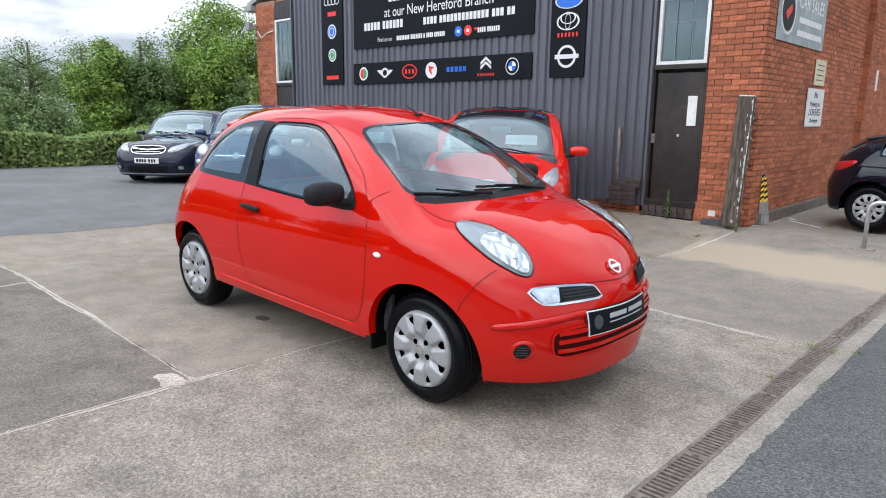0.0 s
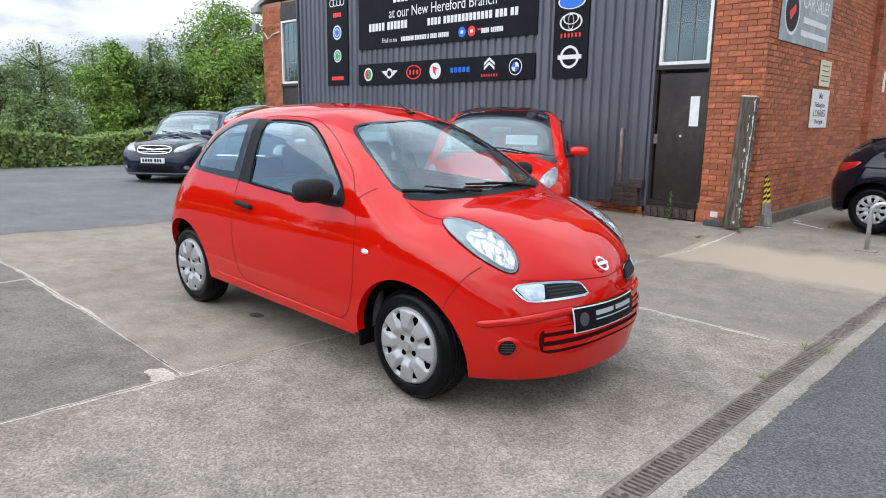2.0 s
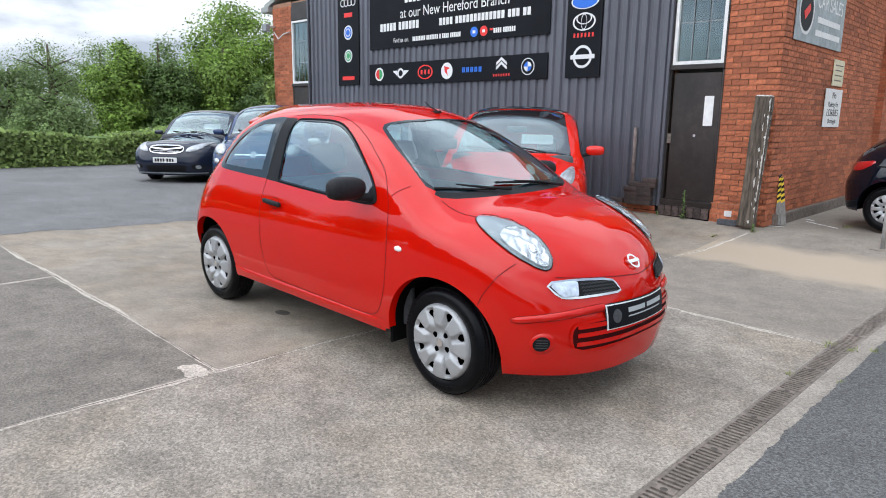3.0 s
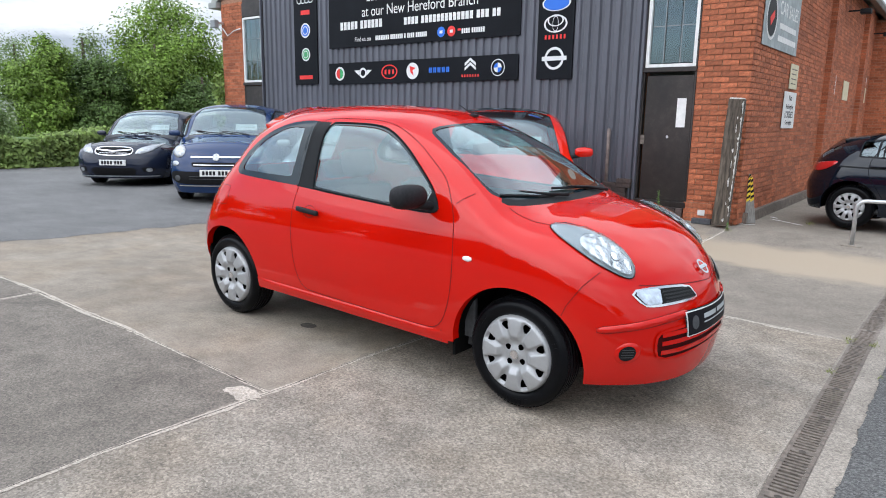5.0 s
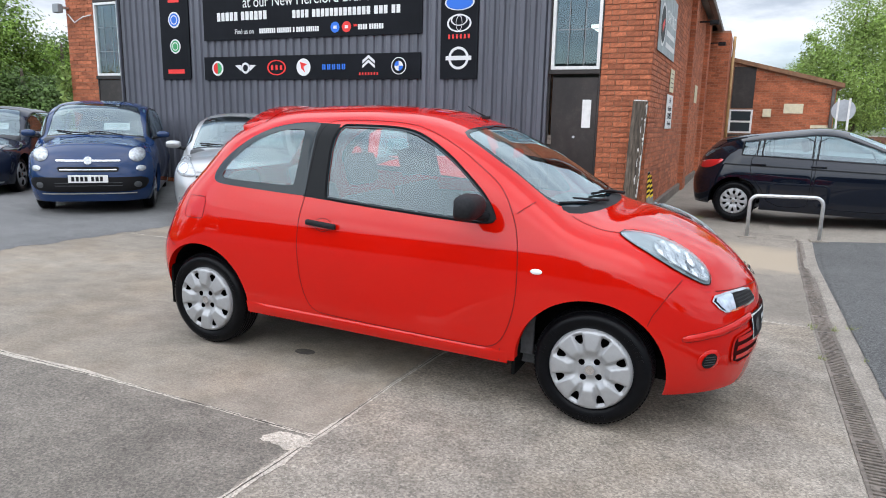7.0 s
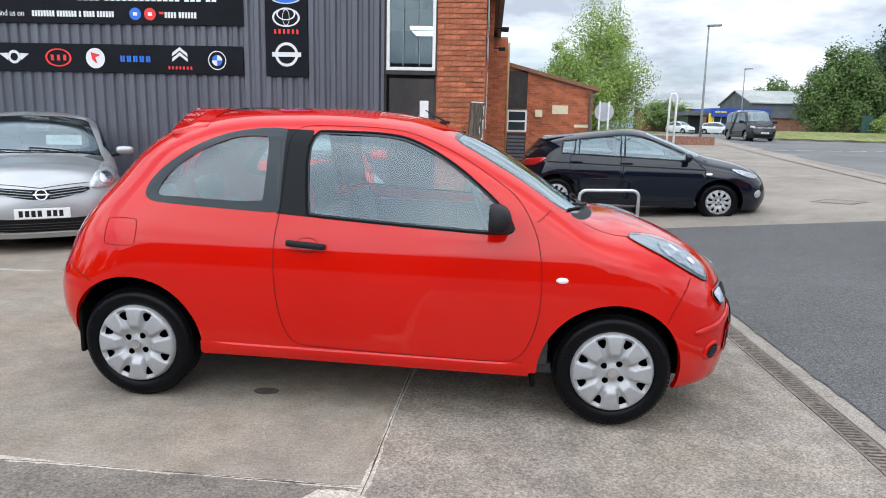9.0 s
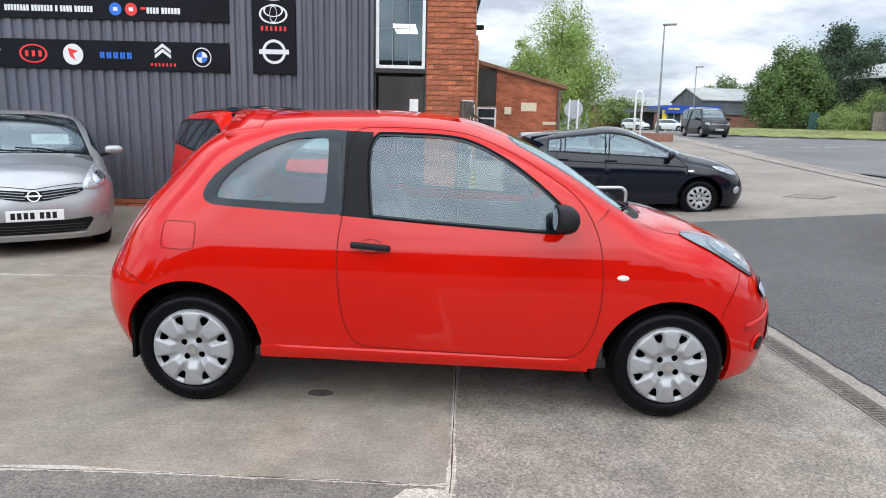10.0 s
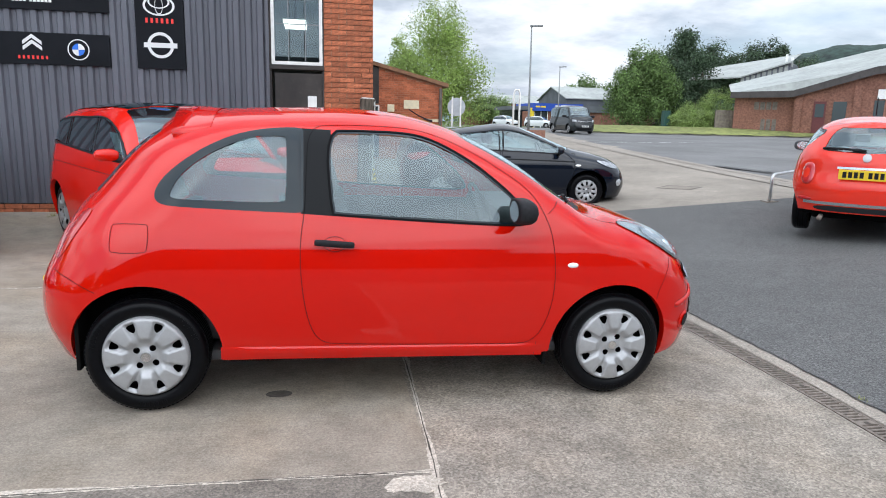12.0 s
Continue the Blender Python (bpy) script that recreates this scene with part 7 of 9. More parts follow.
    shell_mesh("handle_cup", [(p * fl, n * fl, f)], P_RED, hd)
    yy = float(sh.w(-0.31, 0.868)) * sy
    part("handle_bar", box(-0.098, 0.098, -0.013, 0.013, -0.016, 0.016, 0.012), M_BLACK, hd, "black plastic pull", smooth=True, at=pose(-0.312, yy + sy * 0.022, 0.868, 0, 4, 0))
    p, n, f = ribbon(sh, "side", ellipse(0.055, 0.036, 28, -0.31, 0.863), 0.004, 0.002, closed=True)
    shell_mesh("shut_line", [(p * fl, n * fl, f)], M_GAP, hd)
    wing_mirror(car, 0.60, sy * 0.80, 1.055, M_BLACK, 0.93, sy)
    tri = [(0.64, 1.075), (0.70, 0.985), (0.66, 0.96), (0.60, 0.962), (0.615, 1.04)]
    p, n, f = decal(sh, "side", tri, 0.004, 0.0, 0.03)
    shell_mesh("mirror_base", [(p * fl, n * fl, f)], M_BLACK, car)
    # mud flaps
    part("mud_flap", box(0.815, 0.835, sy * 0.56, sy * 0.775, 0.19, 0.42, 0.006), M_WELL, car)
    part("mud_flap", box(-1.545, -1.525, sy * 0.56, sy * 0.735, 0.215, 0.48, 0.006), M_WELL, car)
    wheel(car, 1.215, sy * 0.765, sy, 0.293, 0.207, (8, (0.645, 0.845, 0.075, 0.105)))
    wheel(car, -1.215, sy * 0.765, sy, 0.293, 0.207, (8, (0.645, 0.845, 0.075, 0.105)))
# lower grille
lg = smooth_loop(sym([(0.0, 0.488), (0.18, 0.487), (0.31, 0.485), (0.43, 0.478), (0.487, 0.465), (0.495, 0.40), (0.468, 0.332), (0.33, 0.338), (0.18, 0.345), (0.0, 0.348)]), 1)
lgr = empty("lower_grille")
lgr.parent = car
# no real recess: the opening's red shade is painted on a surface patch
shell_mesh("opening", [decal(sh, "front", lg, 0.004, 0, 0.03)], mat("deep_red_shade", (0.045, 0.003, 0.003), 0.7, spec=0.1), lgr, "dark lower grille opening")
shell_mesh("opening_rim", [ribbon(sh, "front", lg, 0.014, 0.0075, closed=True)], P_RED, lgr, "red moulded rim")
for z in (0.372, 0.418, 0.460):
    line = [(float(y_), z + 0.03 * (1 - abs(y_) / 0.46) * 0.3) for y_ in np.linspace(-0.465, 0.465, 40)]
    shell_mesh("slat", [ribbon(sh, "front", line, 0.023, 0.012)], P_RED, lgr, "red slat")
# badge and plate
bp_, bn_ = sh.lay("front", [(0.0, 0.715)])
bm_ = Matrix.Translation(bp_[0] + bn_[0] * 0.008) @ Vector(bn_[0]).to_track_quat("Z", "Y").to_matrix().to_4x4()
bdg = empty("badge", bm_)
bdg.parent = car
part("badge_ring", ring(0.032, 0.044, Matrix.Identity(4), n=36, t=0.006), M_CHROME, bdg, "chrome ring badge")
part("badge_bar", box(-0.051, 0.051, -0.010, 0.010, 0.001, 0.009, 0.002), M_CHROME, bdg)
gp = empty("garage_plate")
gp.parent = car
rect = lambda y0, y1, z0, z1: [(y0, z0), (y1, z0), (y1, z1), (y0, z1)]
for nm, a, mm, o_, lb in (("plate_holder", (-0.31, 0.215, 0.425, 0.548), M_PLATE, 0.013, "white edged plate holder"), ("plate_face", (-0.303, 0.208, 0.431, 0.542), M_BOARD, 0.016, "black garage plate"),
                          ("plate_mark", (-0.165, -0.02, 0.494, 0.518), M_CARD, 0.018, ""), ("plate_mark", (0.0, 0.165, 0.494, 0.518), M_CARD, 0.018, ""), ("plate_mark", (-0.165, 0.155, 0.472, 0.479), M_CARD, 0.018, "")):
    shell_mesh(nm, [decal(sh, "front", rect(*a), o_, 0, 0.03)], mm, gp, lb)
shell_mesh("plate_rim", [ribbon(sh, "front", rect(-0.31, 0.215, 0.425, 0.548), 0.012, 0.010, closed=True)], M_BLACK, gp)
shell_mesh("plate_emblem", [decal(sh, "front", ellipse(0.030, 0.034, 20, -0.245, 0.488), 0.018, 0, 0.015)], M_TRIM, gp)
plate_bars(car, pose(-1.835, 0, 0.52, 0, 0, -90), 0.52, 0.11, M_PLATEY, M_BLACK, "yellow rear number plate")
# wipers, aerial, roof spoiler
for y0, y1 in ((0.42, -0.12), (-0.10, -0.56)):
    q = sh.lay("over", [(1.115, y0), (1.075, (y0 + y1) / 2 + 0.08), (1.045 if y1 > -0.3 else 1.0, (y0 + 3 * y1) / 4)])[0] + (0, 0, 0.02)
    wp = empty("wiper")
    wp.parent = car
    tube([tuple(a) for a in q], [0.011, 0.008, 0.004], M_BLACK, "wiper_arm", wp, sides=6)
    q = sh.lay("over", [(1.083, y0 - 0.10), (1.055, (y0 + y1) / 2), (1.03 if y1 > -0.3 else 0.965, y1 - 0.02)])[0] + (0, 0, 0.010)
    tube([tuple(a) for a in q], 0.007, M_BLACK, "wiper_blade", wp, sides=6)
a0 = sh.lay("over", [(0.28, 0.12)])[0][0]
part("aerial_base", box(-0.03, 0.03, -0.015, 0.015, 0, 0.018, 0.006), M_BLACK, car, at=Matrix.Translation(a0))
tube([tuple(a0 + (0.0, 0, 0.015)), tuple(a0 + (-0.06, 0, 0.04)), tuple(a0 + (-0.12, 0, 0.075))], [0.006, 0.004, 0.003], M_BLACK, "aerial", car, sides=6)
sp_pts, sp_f = [], []
for i, y_ in enumerate(np.linspace(-0.5, 0.5, 21)):
    zt = float(sh.over(np.array([[-1.10, abs(y_)]]))[0, 2])
    zt2 = float(sh.over(np.array([[-0.92, abs(y_)]]))[0, 2])
    sp_pts += [(-0.92, y_, zt2 + 0.003), (-1.02, y_, zt + 0.034), (-1.15 + 0.08 * abs(y_), y_, zt + 0.028), (-1.14 + 0.08 * abs(y_), y_, zt - 0.018), (-1.05, y_, zt - 0.03)]
for i in range(20):
    sp_f += [(i * 5 + k, i * 5 + k + 1, i * 5 + k + 6, i * 5 + k + 5) for k in range(4)]
sp_f += [(4, 3, 2, 1, 0), (100, 101, 102, 103, 104)]
obj("roof_spoiler", sp_pts, sp_f, P_RED, car, "red tailgate spoiler", smooth=True)
cabin(car, 1.0, 0.98, 0.66, 0.10, rear=-0.78)
part("tax_disc", ring(0, 0.04, Matrix.Translation((0.86, 0.42, 1.10)) @ pose(0, 0, 0, 0, 55, 0), n=20), M_CARD, car)


# ---- the other cars ----


def car_tables(xf, xr, H, W, cowl_x, cowl_z, roof_f, roof_r, nose_z, tail_top=None, belt=0.95, df=0.9, dr=0.7, nf=2.6, hood_drop=0.12, top_ratio=0.72, rear_drop=0.0):
    tt = tail_top if tail_top is not None else xr + 0.28
    mid = (roof_f + roof_r) / 2
    top = [(xr - 0.6, H - 0.30 - rear_drop), (xr, H - 0.14 - rear_drop), (roof_r - 0.1, H - 0.06), (roof_r + 0.25, H - 0.018), (mid, H), (roof_f, H - 0.05), (roof_f + 0.22, H - 0.13), (cowl_x - 0.10, cowl_z + 0.07), (cowl_x, cowl_z + 0.015), (cowl_x + 0.1, cowl_z - 0.01),
           ((cowl_x + xf) / 2 - 0.10, cowl_z - 0.02 - hood_drop * 0.38), (xf - 0.30, cowl_z - hood_drop), (xf - 0.12, nose_z), (xf - 0.02, nose_z - 0.14), (xf + 0.15, nose_z - 0.5)]
    nose = [(0.1, xf - 0.10), (0.22, xf - 0.05), (0.35, xf), (0.55, xf), (0.7, xf - 0.03), (0.85, xf - 0.06), (1.1, xf - 0.08), (2.2, xf - 0.08)]
    tail = [(0.1, xr + 0.08), (0.3, xr + 0.02), (0.45, xr), (0.62, xr), (0.75, xr + 0.05), (belt, xr + 0.10), (H - 0.2, tt - 0.04), (H - 0.08, tt + 0.06), (H + 0.1, tt + 0.15)]
    h = W / 2
    half = [(0.1, h * 0.86), (0.22, h * 0.945), (0.35, h * 0.975), (0.6, h), (0.8, h * 0.985), (belt, h * 0.94), (belt + (H - belt) * 0.5, h * (0.94 + top_ratio) / 2), (H - 0.06, h * top_ratio), (H + 0.1, h * (top_ratio - 0.06))]
    depth = [(xr - 0.3, 0.28), (roof_r, 0.22), (roof_f, 0.2), (cowl_x, 0.30), (xf - 0.4, 0.26), (xf + 0.1, 0.4)]
    return dict(top=top, nose=nose, tail=tail, half=half, depth=depth, df=df, dr=dr, nf=nf)


def side_glass(sh, belt, splits, x_lo, x_hi, off=0.115, rise=0.03, tail_off=0.2):
    """Side window outlines between the belt line and the roof rail, split at the pillars."""
    out = []
    edges = [x_lo] + [s for s in splits] + [x_hi]
    zb = lambda x: belt + rise * (x_hi - x) / (x_hi - x_lo)
    for i in range(len(edges) - 1):
        a = edges[i] + (0.035 if i else 0)
        b = edges[i + 1] - (0.035 if i < len(edges) - 2 else 0)
        xs_ = np.linspace(a, b, 16)
        zt = np.minimum(sh.ztop(xs_) - off, 10)
        tl = np.array([np.interp(x, *(sh.tail[1] + tail_off, sh.tail[0])) if sh.tail[1].max() + tail_off > x else 9 for x in xs_])
        zt = np.minimum(zt, np.where(xs_ < sh.tail[1].max() + tail_off, np.interp(xs_, (sh.tail[1] + tail_off)[3:], sh.tail[0][3:]), 9))
        up = [(float(x), float(z)) for x, z in zip(xs_, zt) if z > zb(x) + 0.03]
        lo_ = [(x, zb(x)) for x, _ in (up[0], up[-1])]
        if up[-1][0] < b - 0.02:
            lo_[1] = (min(b, up[-1][0] + 0.05), zb(b))
        out.append([lo_[0]] + [( (lo_[0][0] * (1 - s) + lo_[1][0] * s), (lo_[0][1] * (1 - s) + lo_[1][1] * s)) for s in (0.3, 0.7)] + [lo_[1]] + up[::-1])
    return out


def plain_car(name, label, m, tables, wb, r, rim, material, belt, splits, xg, colour_mirror=None, spokes=(7, (0.45, 0.86, 0.12, 0.16)), front_axle=None,
              glass_m=None, doors=(), screen=None, seats=True, low=0.0, off=0.115, rear=None, roof=None, rise=0.03, price=""):
    c = tagged(empty(name, m), label, "car")
    sh = Shell(**tables)
    xa = front_axle
    ax = [(xa, r, r + 0.065), (xa - wb, r, r + 0.065)]
    wins = side_glass(sh, belt, splits, xg[0], xg[1], off, rise)
    wins = [(w_, "glass%d" % i, inset(w_, 0.016)) for i, w_ in enumerate(wins)]
    xf, xr_ = sh.nose[1].max(), sh.tail[1].min()
    bottom = [(xr_ - 0.1, 0.24 + low), (xa - wb - 0.3, 0.24 + low), (xa - wb, 0.22), (xa - wb + 0.4, 0.20), (xa - 0.4, 0.19), (xa + 0.3, 0.18), (xf + 0.1, 0.19)]
    car_body(c, sh, material, bottom, ax, wins, screen, grid=0.075, cuts=doors, glass_m=glass_m, rear_open=rear, frit=0.03)
    for w_, _, _ in wins:
        for piece in both(ribbon(sh, "side", w_, 0.016, 0.003, closed=True)):
            shell_mesh("window_trim", [piece], M_BLACK, c)
    for _, dl, _ in doors:
        for piece in both(ribbon(sh, "side", dl, 0.007, 0.0015, closed=True)):
            shell_mesh("shut_line", [piece], M_DARK, c)
    for sy in (1, -1):
        wheel(c, xa, sy * (sh.half[1].max() - 0.085), sy, r, rim, spokes)
        wheel(c, xa - wb, sy * (sh.half[1].max() - 0.085), sy, r, rim, spokes)
    if seats:
        cx_ = float(np.max(np.array(screen)[:, 0]))
        cabin(c, cx_ - 0.08, belt + 0.03, sh.half[1].max() - 0.17, cx_ - 1.0, rear=cx_ - 1.85, belt=belt)
        part("price_card", box(-0.004, 0.004, 0.08, 0.46, 0.0, 0.13), M_CARD, c, "white windscreen price card", at=pose(cx_ - 0.36, 0, belt + 0.14, 0, -32, 0))
        if price:
            text("price", price, 0.115, M_PRICE, c, pose(cx_ - 0.36, 0, belt + 0.14, 0, -32, 0) @ pose(0.006, 0.27, 0.035, 90, 0, 90))
        else:
            for k in range(5):
                part("card_mark", box(0.004, 0.0065, 0.11 + 0.065 * k, 0.155 + 0.065 * k, 0.045, 0.105), M_SIGNGREY, c, at=pose(cx_ - 0.36, 0, belt + 0.14, 0, -32, 0))
    if roof is not None:
        shell_mesh("roof_skin", both(decal(sh, "over", roof, 0.004, 0, 0.08)), M_FRIT, c, "gloss black roof")
    return c, sh


def std_screen(cowl_x, roof_f, wt_, wb_):
    """Half outline of a windscreen in plan."""
    return [(roof_f, 0.0), (roof_f - 0.008, wt_ * 0.5), (roof_f - 0.02, wt_ * 0.9), (roof_f + 0.03, wt_), ((roof_f + cowl_x) / 2 - 0.02, (wt_ + wb_) / 2 + 0.01), (cowl_x - 0.24, wb_), (cowl_x - 0.15, wb_ * 1.005), (cowl_x - 0.09, wb_ * 0.95), (cowl_x - 0.04, wb_ * 0.65), (cowl_x, 0.0)]


def fdecal(c, sh, name, view, poly, material, off=0.005, bulge=0.0, mirrored=True, label="", grid=0.03):
    d = decal(sh, view, poly, off, bulge, grid)
    if mirrored:
        for sy in (1, -1):
            fl = np.array([1, sy, 1.0])
            shell_mesh(name, [(d[0] * fl, d[1] * fl, d[2])], material, c, label)
    else:
        shell_mesh(name, [d], material, c, label)


def wipers(c, sh, cowl_x):
    for y0, y1 in ((0.4, -0.1), (-0.08, -0.55)):
        q = sh.lay("over", [(cowl_x - 0.02, y0), (cowl_x - 0.06, (y0 + y1) / 2), (cowl_x - (0.08 if y1 > -0.3 else 0.14), y1)])[0] + (0, 0, 0.015)
        tube([tuple(a) for a in q], 0.009, M_BLACK, "wiper", c, sides=6)


def at_ground(x, y, heading):
    return Matrix.Translation((x, y, ground_z(x, y))) @ pose(0, 0, 0, 0, 0, heading)


# dark navy saloon
T = car_tables(2.38, -2.40, 1.55, 1.86, 1.10, 0.98, 0.35, -1.1, 0.80, belt=0.97, tail_top=-1.75, top_ratio=0.79, nf=3.2)
c, sh = plain_car("saloon_car", "dark navy saloon with chrome-winged grille on tarmac", at_ground(-11.79, 4.66, -52), T, 2.75, 0.32, 0.22, P_NAVY, 0.97, (-0.05, -1.05), (-1.75, 0.95), front_axle=1.42,
                  screen=std_screen(1.08, 0.34, 0.60, 0.75), spokes=(5, (0.35, 0.9, 0.2, 0.3)))
fdecal(c, sh, "headlamp", "front", smooth_loop([(0.40, 0.66), (0.44, 0.76), (0.62, 0.84), (0.76, 0.86), (0.72, 0.74), (0.55, 0.67)], 2), M_REFL, 0.006, 0.015, label="clear headlamp")
gp_ = smooth_loop(sym([(0.0, 0.80), (0.30, 0.79), (0.38, 0.74), (0.33, 0.65), (0.0, 0.635)]), 1)
fdecal(c, sh, "grille_mesh", "front", gp_, M_MESH, 0.010, mirrored=False)
shell_mesh("grille", [ribbon(sh, "front", gp_, 0.018, 0.013, closed=True)], M_CHROME, c, "chrome grille frame")
shell_mesh("grille_wing", [ribbon(sh, "front", [(-0.33, 0.745), (0, 0.715), (0.33, 0.745)], 0.028, 0.018)], M_CHROME, c, "chrome wing bar")
fdecal(c, sh, "intake", "front", sym([(0.0, 0.40), (0.38, 0.40), (0.44, 0.36), (0.40, 0.26), (0.0, 0.25)]), M_MESH, 0.006, mirrored=False)
fdecal(c, sh, "fog_lamp", "front", ellipse(0.05, 0.04, 20, 0.66, 0.36), M_REFL, 0.006)
shell_mesh("bumper_lip", [ribbon(sh, "front", [(y_, 0.235) for y_ in np.linspace(-0.78, 0.78, 40)], 0.03, 0.012)], M_LAMPGREY, c, "pale lower lip")
fdecal(c, sh, "fog_recess", "front", smooth_loop([(0.54, 0.42), (0.56, 0.31), (0.74, 0.33), (0.76, 0.40)], 1), M_MESH, 0.004)
for z in (0.68,):
    shell_mesh("grille_slat", [ribbon(sh, "front", [(y_, z) for y_ in np.linspace(-0.28, 0.28, 14)], 0.006, 0.014)], M_CHROME, c)
plate_bars(c, pose(2.395, 0, 0.50, 0, 0, 90), 0.52, 0.11, M_PLATE, M_BLACK, "white front number plate")
for sy in (1, -1):
    wing_mirror(c, 0.80, sy * 0.88, 1.03, P_NAVY, 0.75, sy)
wipers(c, sh, 1.08)

# dark blue tall hatchback
T = car_tables(2.05, -2.10, 1.66, 1.78, 1.22, 1.10, 0.55, -1.3, 0.86, belt=1.06, tail_top=-1.85, hood_drop=0.10, top_ratio=0.80, nf=3.4)
c, sh = plain_car("compact_mpv", "dark blue tall hatchback with round lamps parked on tarmac", at_ground(-8.27, 4.32, -47), T, 2.61, 0.32, 0.21, P_BLUE, 1.06, (0.05, -0.95), (-1.7, 1.05), front_axle=1.26,
                  screen=std_screen(1.2, 0.54, 0.585, 0.73), spokes=(5, (0.35, 0.9, 0.2, 0.3)), colour_mirror=P_BLUE)
fdecal(c, sh, "headlamp", "front", ellipse(0.11, 0.10, 28, 0.64, 0.86), M_REFL, 0.006, 0.03, label="round headlamp")
fdecal(c, sh, "fog_lamp", "front", ellipse(0.065, 0.042, 24, 0.69, 0.665), M_REFL, 0.006, 0.012)
for z, w_ in ((0.775, 0.42), (0.648, 0.37)):
    shell_mesh("chrome_strip", [ribbon(sh, "front", [(y_, z) for y_ in np.linspace(-w_, w_, 20)], 0.026 if z > 0.7 else 0.014, 0.012)], M_CHROME, c, "thin chrome strip")
fdecal(c, sh, "badge", "front", ellipse(0.055, 0.055, 24, 0.0, 0.775), M_REFL, 0.014, mirrored=False)
fdecal(c, sh, "slot", "front", sym([(0.0, 0.69), (0.38, 0.69), (0.41, 0.665), (0.38, 0.62), (0.0, 0.615)]), M_MESH, 0.006, mirrored=False)
fdecal(c, sh, "intake", "front", smooth_loop(sym([(0.0, 0.54), (0.5, 0.54), (0.76, 0.54), (0.79, 0.46), (0.72, 0.36), (0.5, 0.33), (0.0, 0.33)]), 1), M_MESH, 0.006, mirrored=False)
shell_mesh("bumper_lip", [ribbon(sh, "front", [(y_, 0.31) for y_ in np.linspace(-0.62, 0.62, 40)], 0.022, 0.014)], M_CHROME, c, "chrome lower lip")
for z in (0.42, 0.46):
    shell_mesh("intake_slat", [ribbon(sh, "front", [(y_, z) for y_ in np.linspace(-0.44, 0.44, 20)], 0.008, 0.012)], M_TRIM, c)
fdecal(c, sh, "fog_lamp", "front", ellipse(0.05, 0.045, 20, 0.64, 0.43), M_TRIM, 0.014, 0.008)
plate_bars(c, pose(2.075, 0, 0.52, 0, 0, 90), 0.52, 0.11, M_PLATE, M_BLACK, "white front number plate")
for sy in (1, -1):
    wing_mirror(c, 0.94, sy * 0.87, 1.14, P_BLUE, 0.78, sy)
wipers(c, sh, 1.2)

# silver hatchback
T = car_tables(2.02, -2.05, 1.53, 1.69, 1.20, 1.03, 0.50, -1.2, 0.84, belt=1.0, tail_top=-1.75, hood_drop=0.09, top_ratio=0.78, nf=3.2)
c, sh = plain_car("silver_hatchback", "silver family hatchback with wide dark grille on concrete", at_ground(-5.32, 4.49, -56), T, 2.6, 0.30, 0.21, P_SILVER, 1.0, (0.0, -0.95), (-1.65, 1.05), front_axle=1.25,
                  screen=std_screen(1.18, 0.49, 0.56, 0.70), spokes=(7, (0.45, 0.86, 0.12, 0.16)), price="\u00a34995")
fdecal(c, sh, "headlamp", "front", smooth_loop([(0.46, 0.70), (0.48, 0.79), (0.57, 0.91), (0.67, 0.96), (0.75, 0.90), (0.76, 0.78), (0.68, 0.705)], 2), M_REFL, 0.006, 0.02, label="tall clear headlamp")
gp_ = smooth_loop(sym([(0.0, 0.70), (0.14, 0.71), (0.46, 0.735), (0.47, 0.68), (0.16, 0.61), (0.0, 0.60)]), 1)
fdecal(c, sh, "grille", "front", gp_, M_MESH, 0.006, mirrored=False, label="wide dark grille")
fdecal(c, sh, "badge", "front", ellipse(0.06, 0.06, 24, 0, 0.655), M_CHROME, 0.012, mirrored=False)
fdecal(c, sh, "badge_centre", "front", ellipse(0.047, 0.047, 24, 0, 0.655), M_MESH, 0.014, mirrored=False)
fdecal(c, sh, "intake", "front", sym([(0.0, 0.395), (0.30, 0.40), (0.52, 0.415), (0.545, 0.385), (0.47, 0.275), (0.3, 0.262), (0.0, 0.26)]), M_MESH, 0.006, mirrored=False)
fdecal(c, sh, "fog_lamp", "front", ellipse(0.05, 0.05, 24, 0.66, 0.40), M_REFL, 0.008)
for k in range(3):
    shell_mesh("grille_slat", [ribbon(sh, "front", [(y_ * sy_, 0.618 + 0.028 * k + 0.10 * y_) for y_ in np.linspace(0.08, 0.43, 12)], 0.008, 0.012) for sy_ in (1, -1)], M_LAMPGREY, c)
shell_mesh("bumper_lip", [ribbon(sh, "front", [(y_, 0.25) for y_ in np.linspace(-0.5, 0.5, 30)], 0.02, 0.014)], M_CHROME, c, "chrome lower lip")
for k in range(3):
    shell_mesh("intake_slat", [ribbon(sh, "front", [(y_, 0.292 + 0.03 * k) for y_ in np.linspace(-0.46, 0.46, 24)], 0.006, 0.012)], M_TRIM, c)
shell_mesh("shut_line", [ribbon(sh, "front", [(y_, 0.768 - 0.045 * (1 - abs(y_) / 0.46) ** 1.5) for y_ in np.linspace(-0.46, 0.46, 40)], 0.006, 0.004)], M_DARK, c)
shell_mesh("badge_bar", [ribbon(sh, "front", [(-0.075, 0.655), (0.0, 0.655), (0.075, 0.655)], 0.016, 0.018)], M_CHROME, c)
fdecal(c, sh, "lamp_pocket", "front", ellipse(0.065, 0.065, 24, 0.635, 0.80), M_CHROME, 0.028, 0.010)
plate_bars(c, pose(2.045, 0, 0.46, 0, 0, 90), 0.52, 0.11, M_PLATE, M_BLACK, "white front number plate")
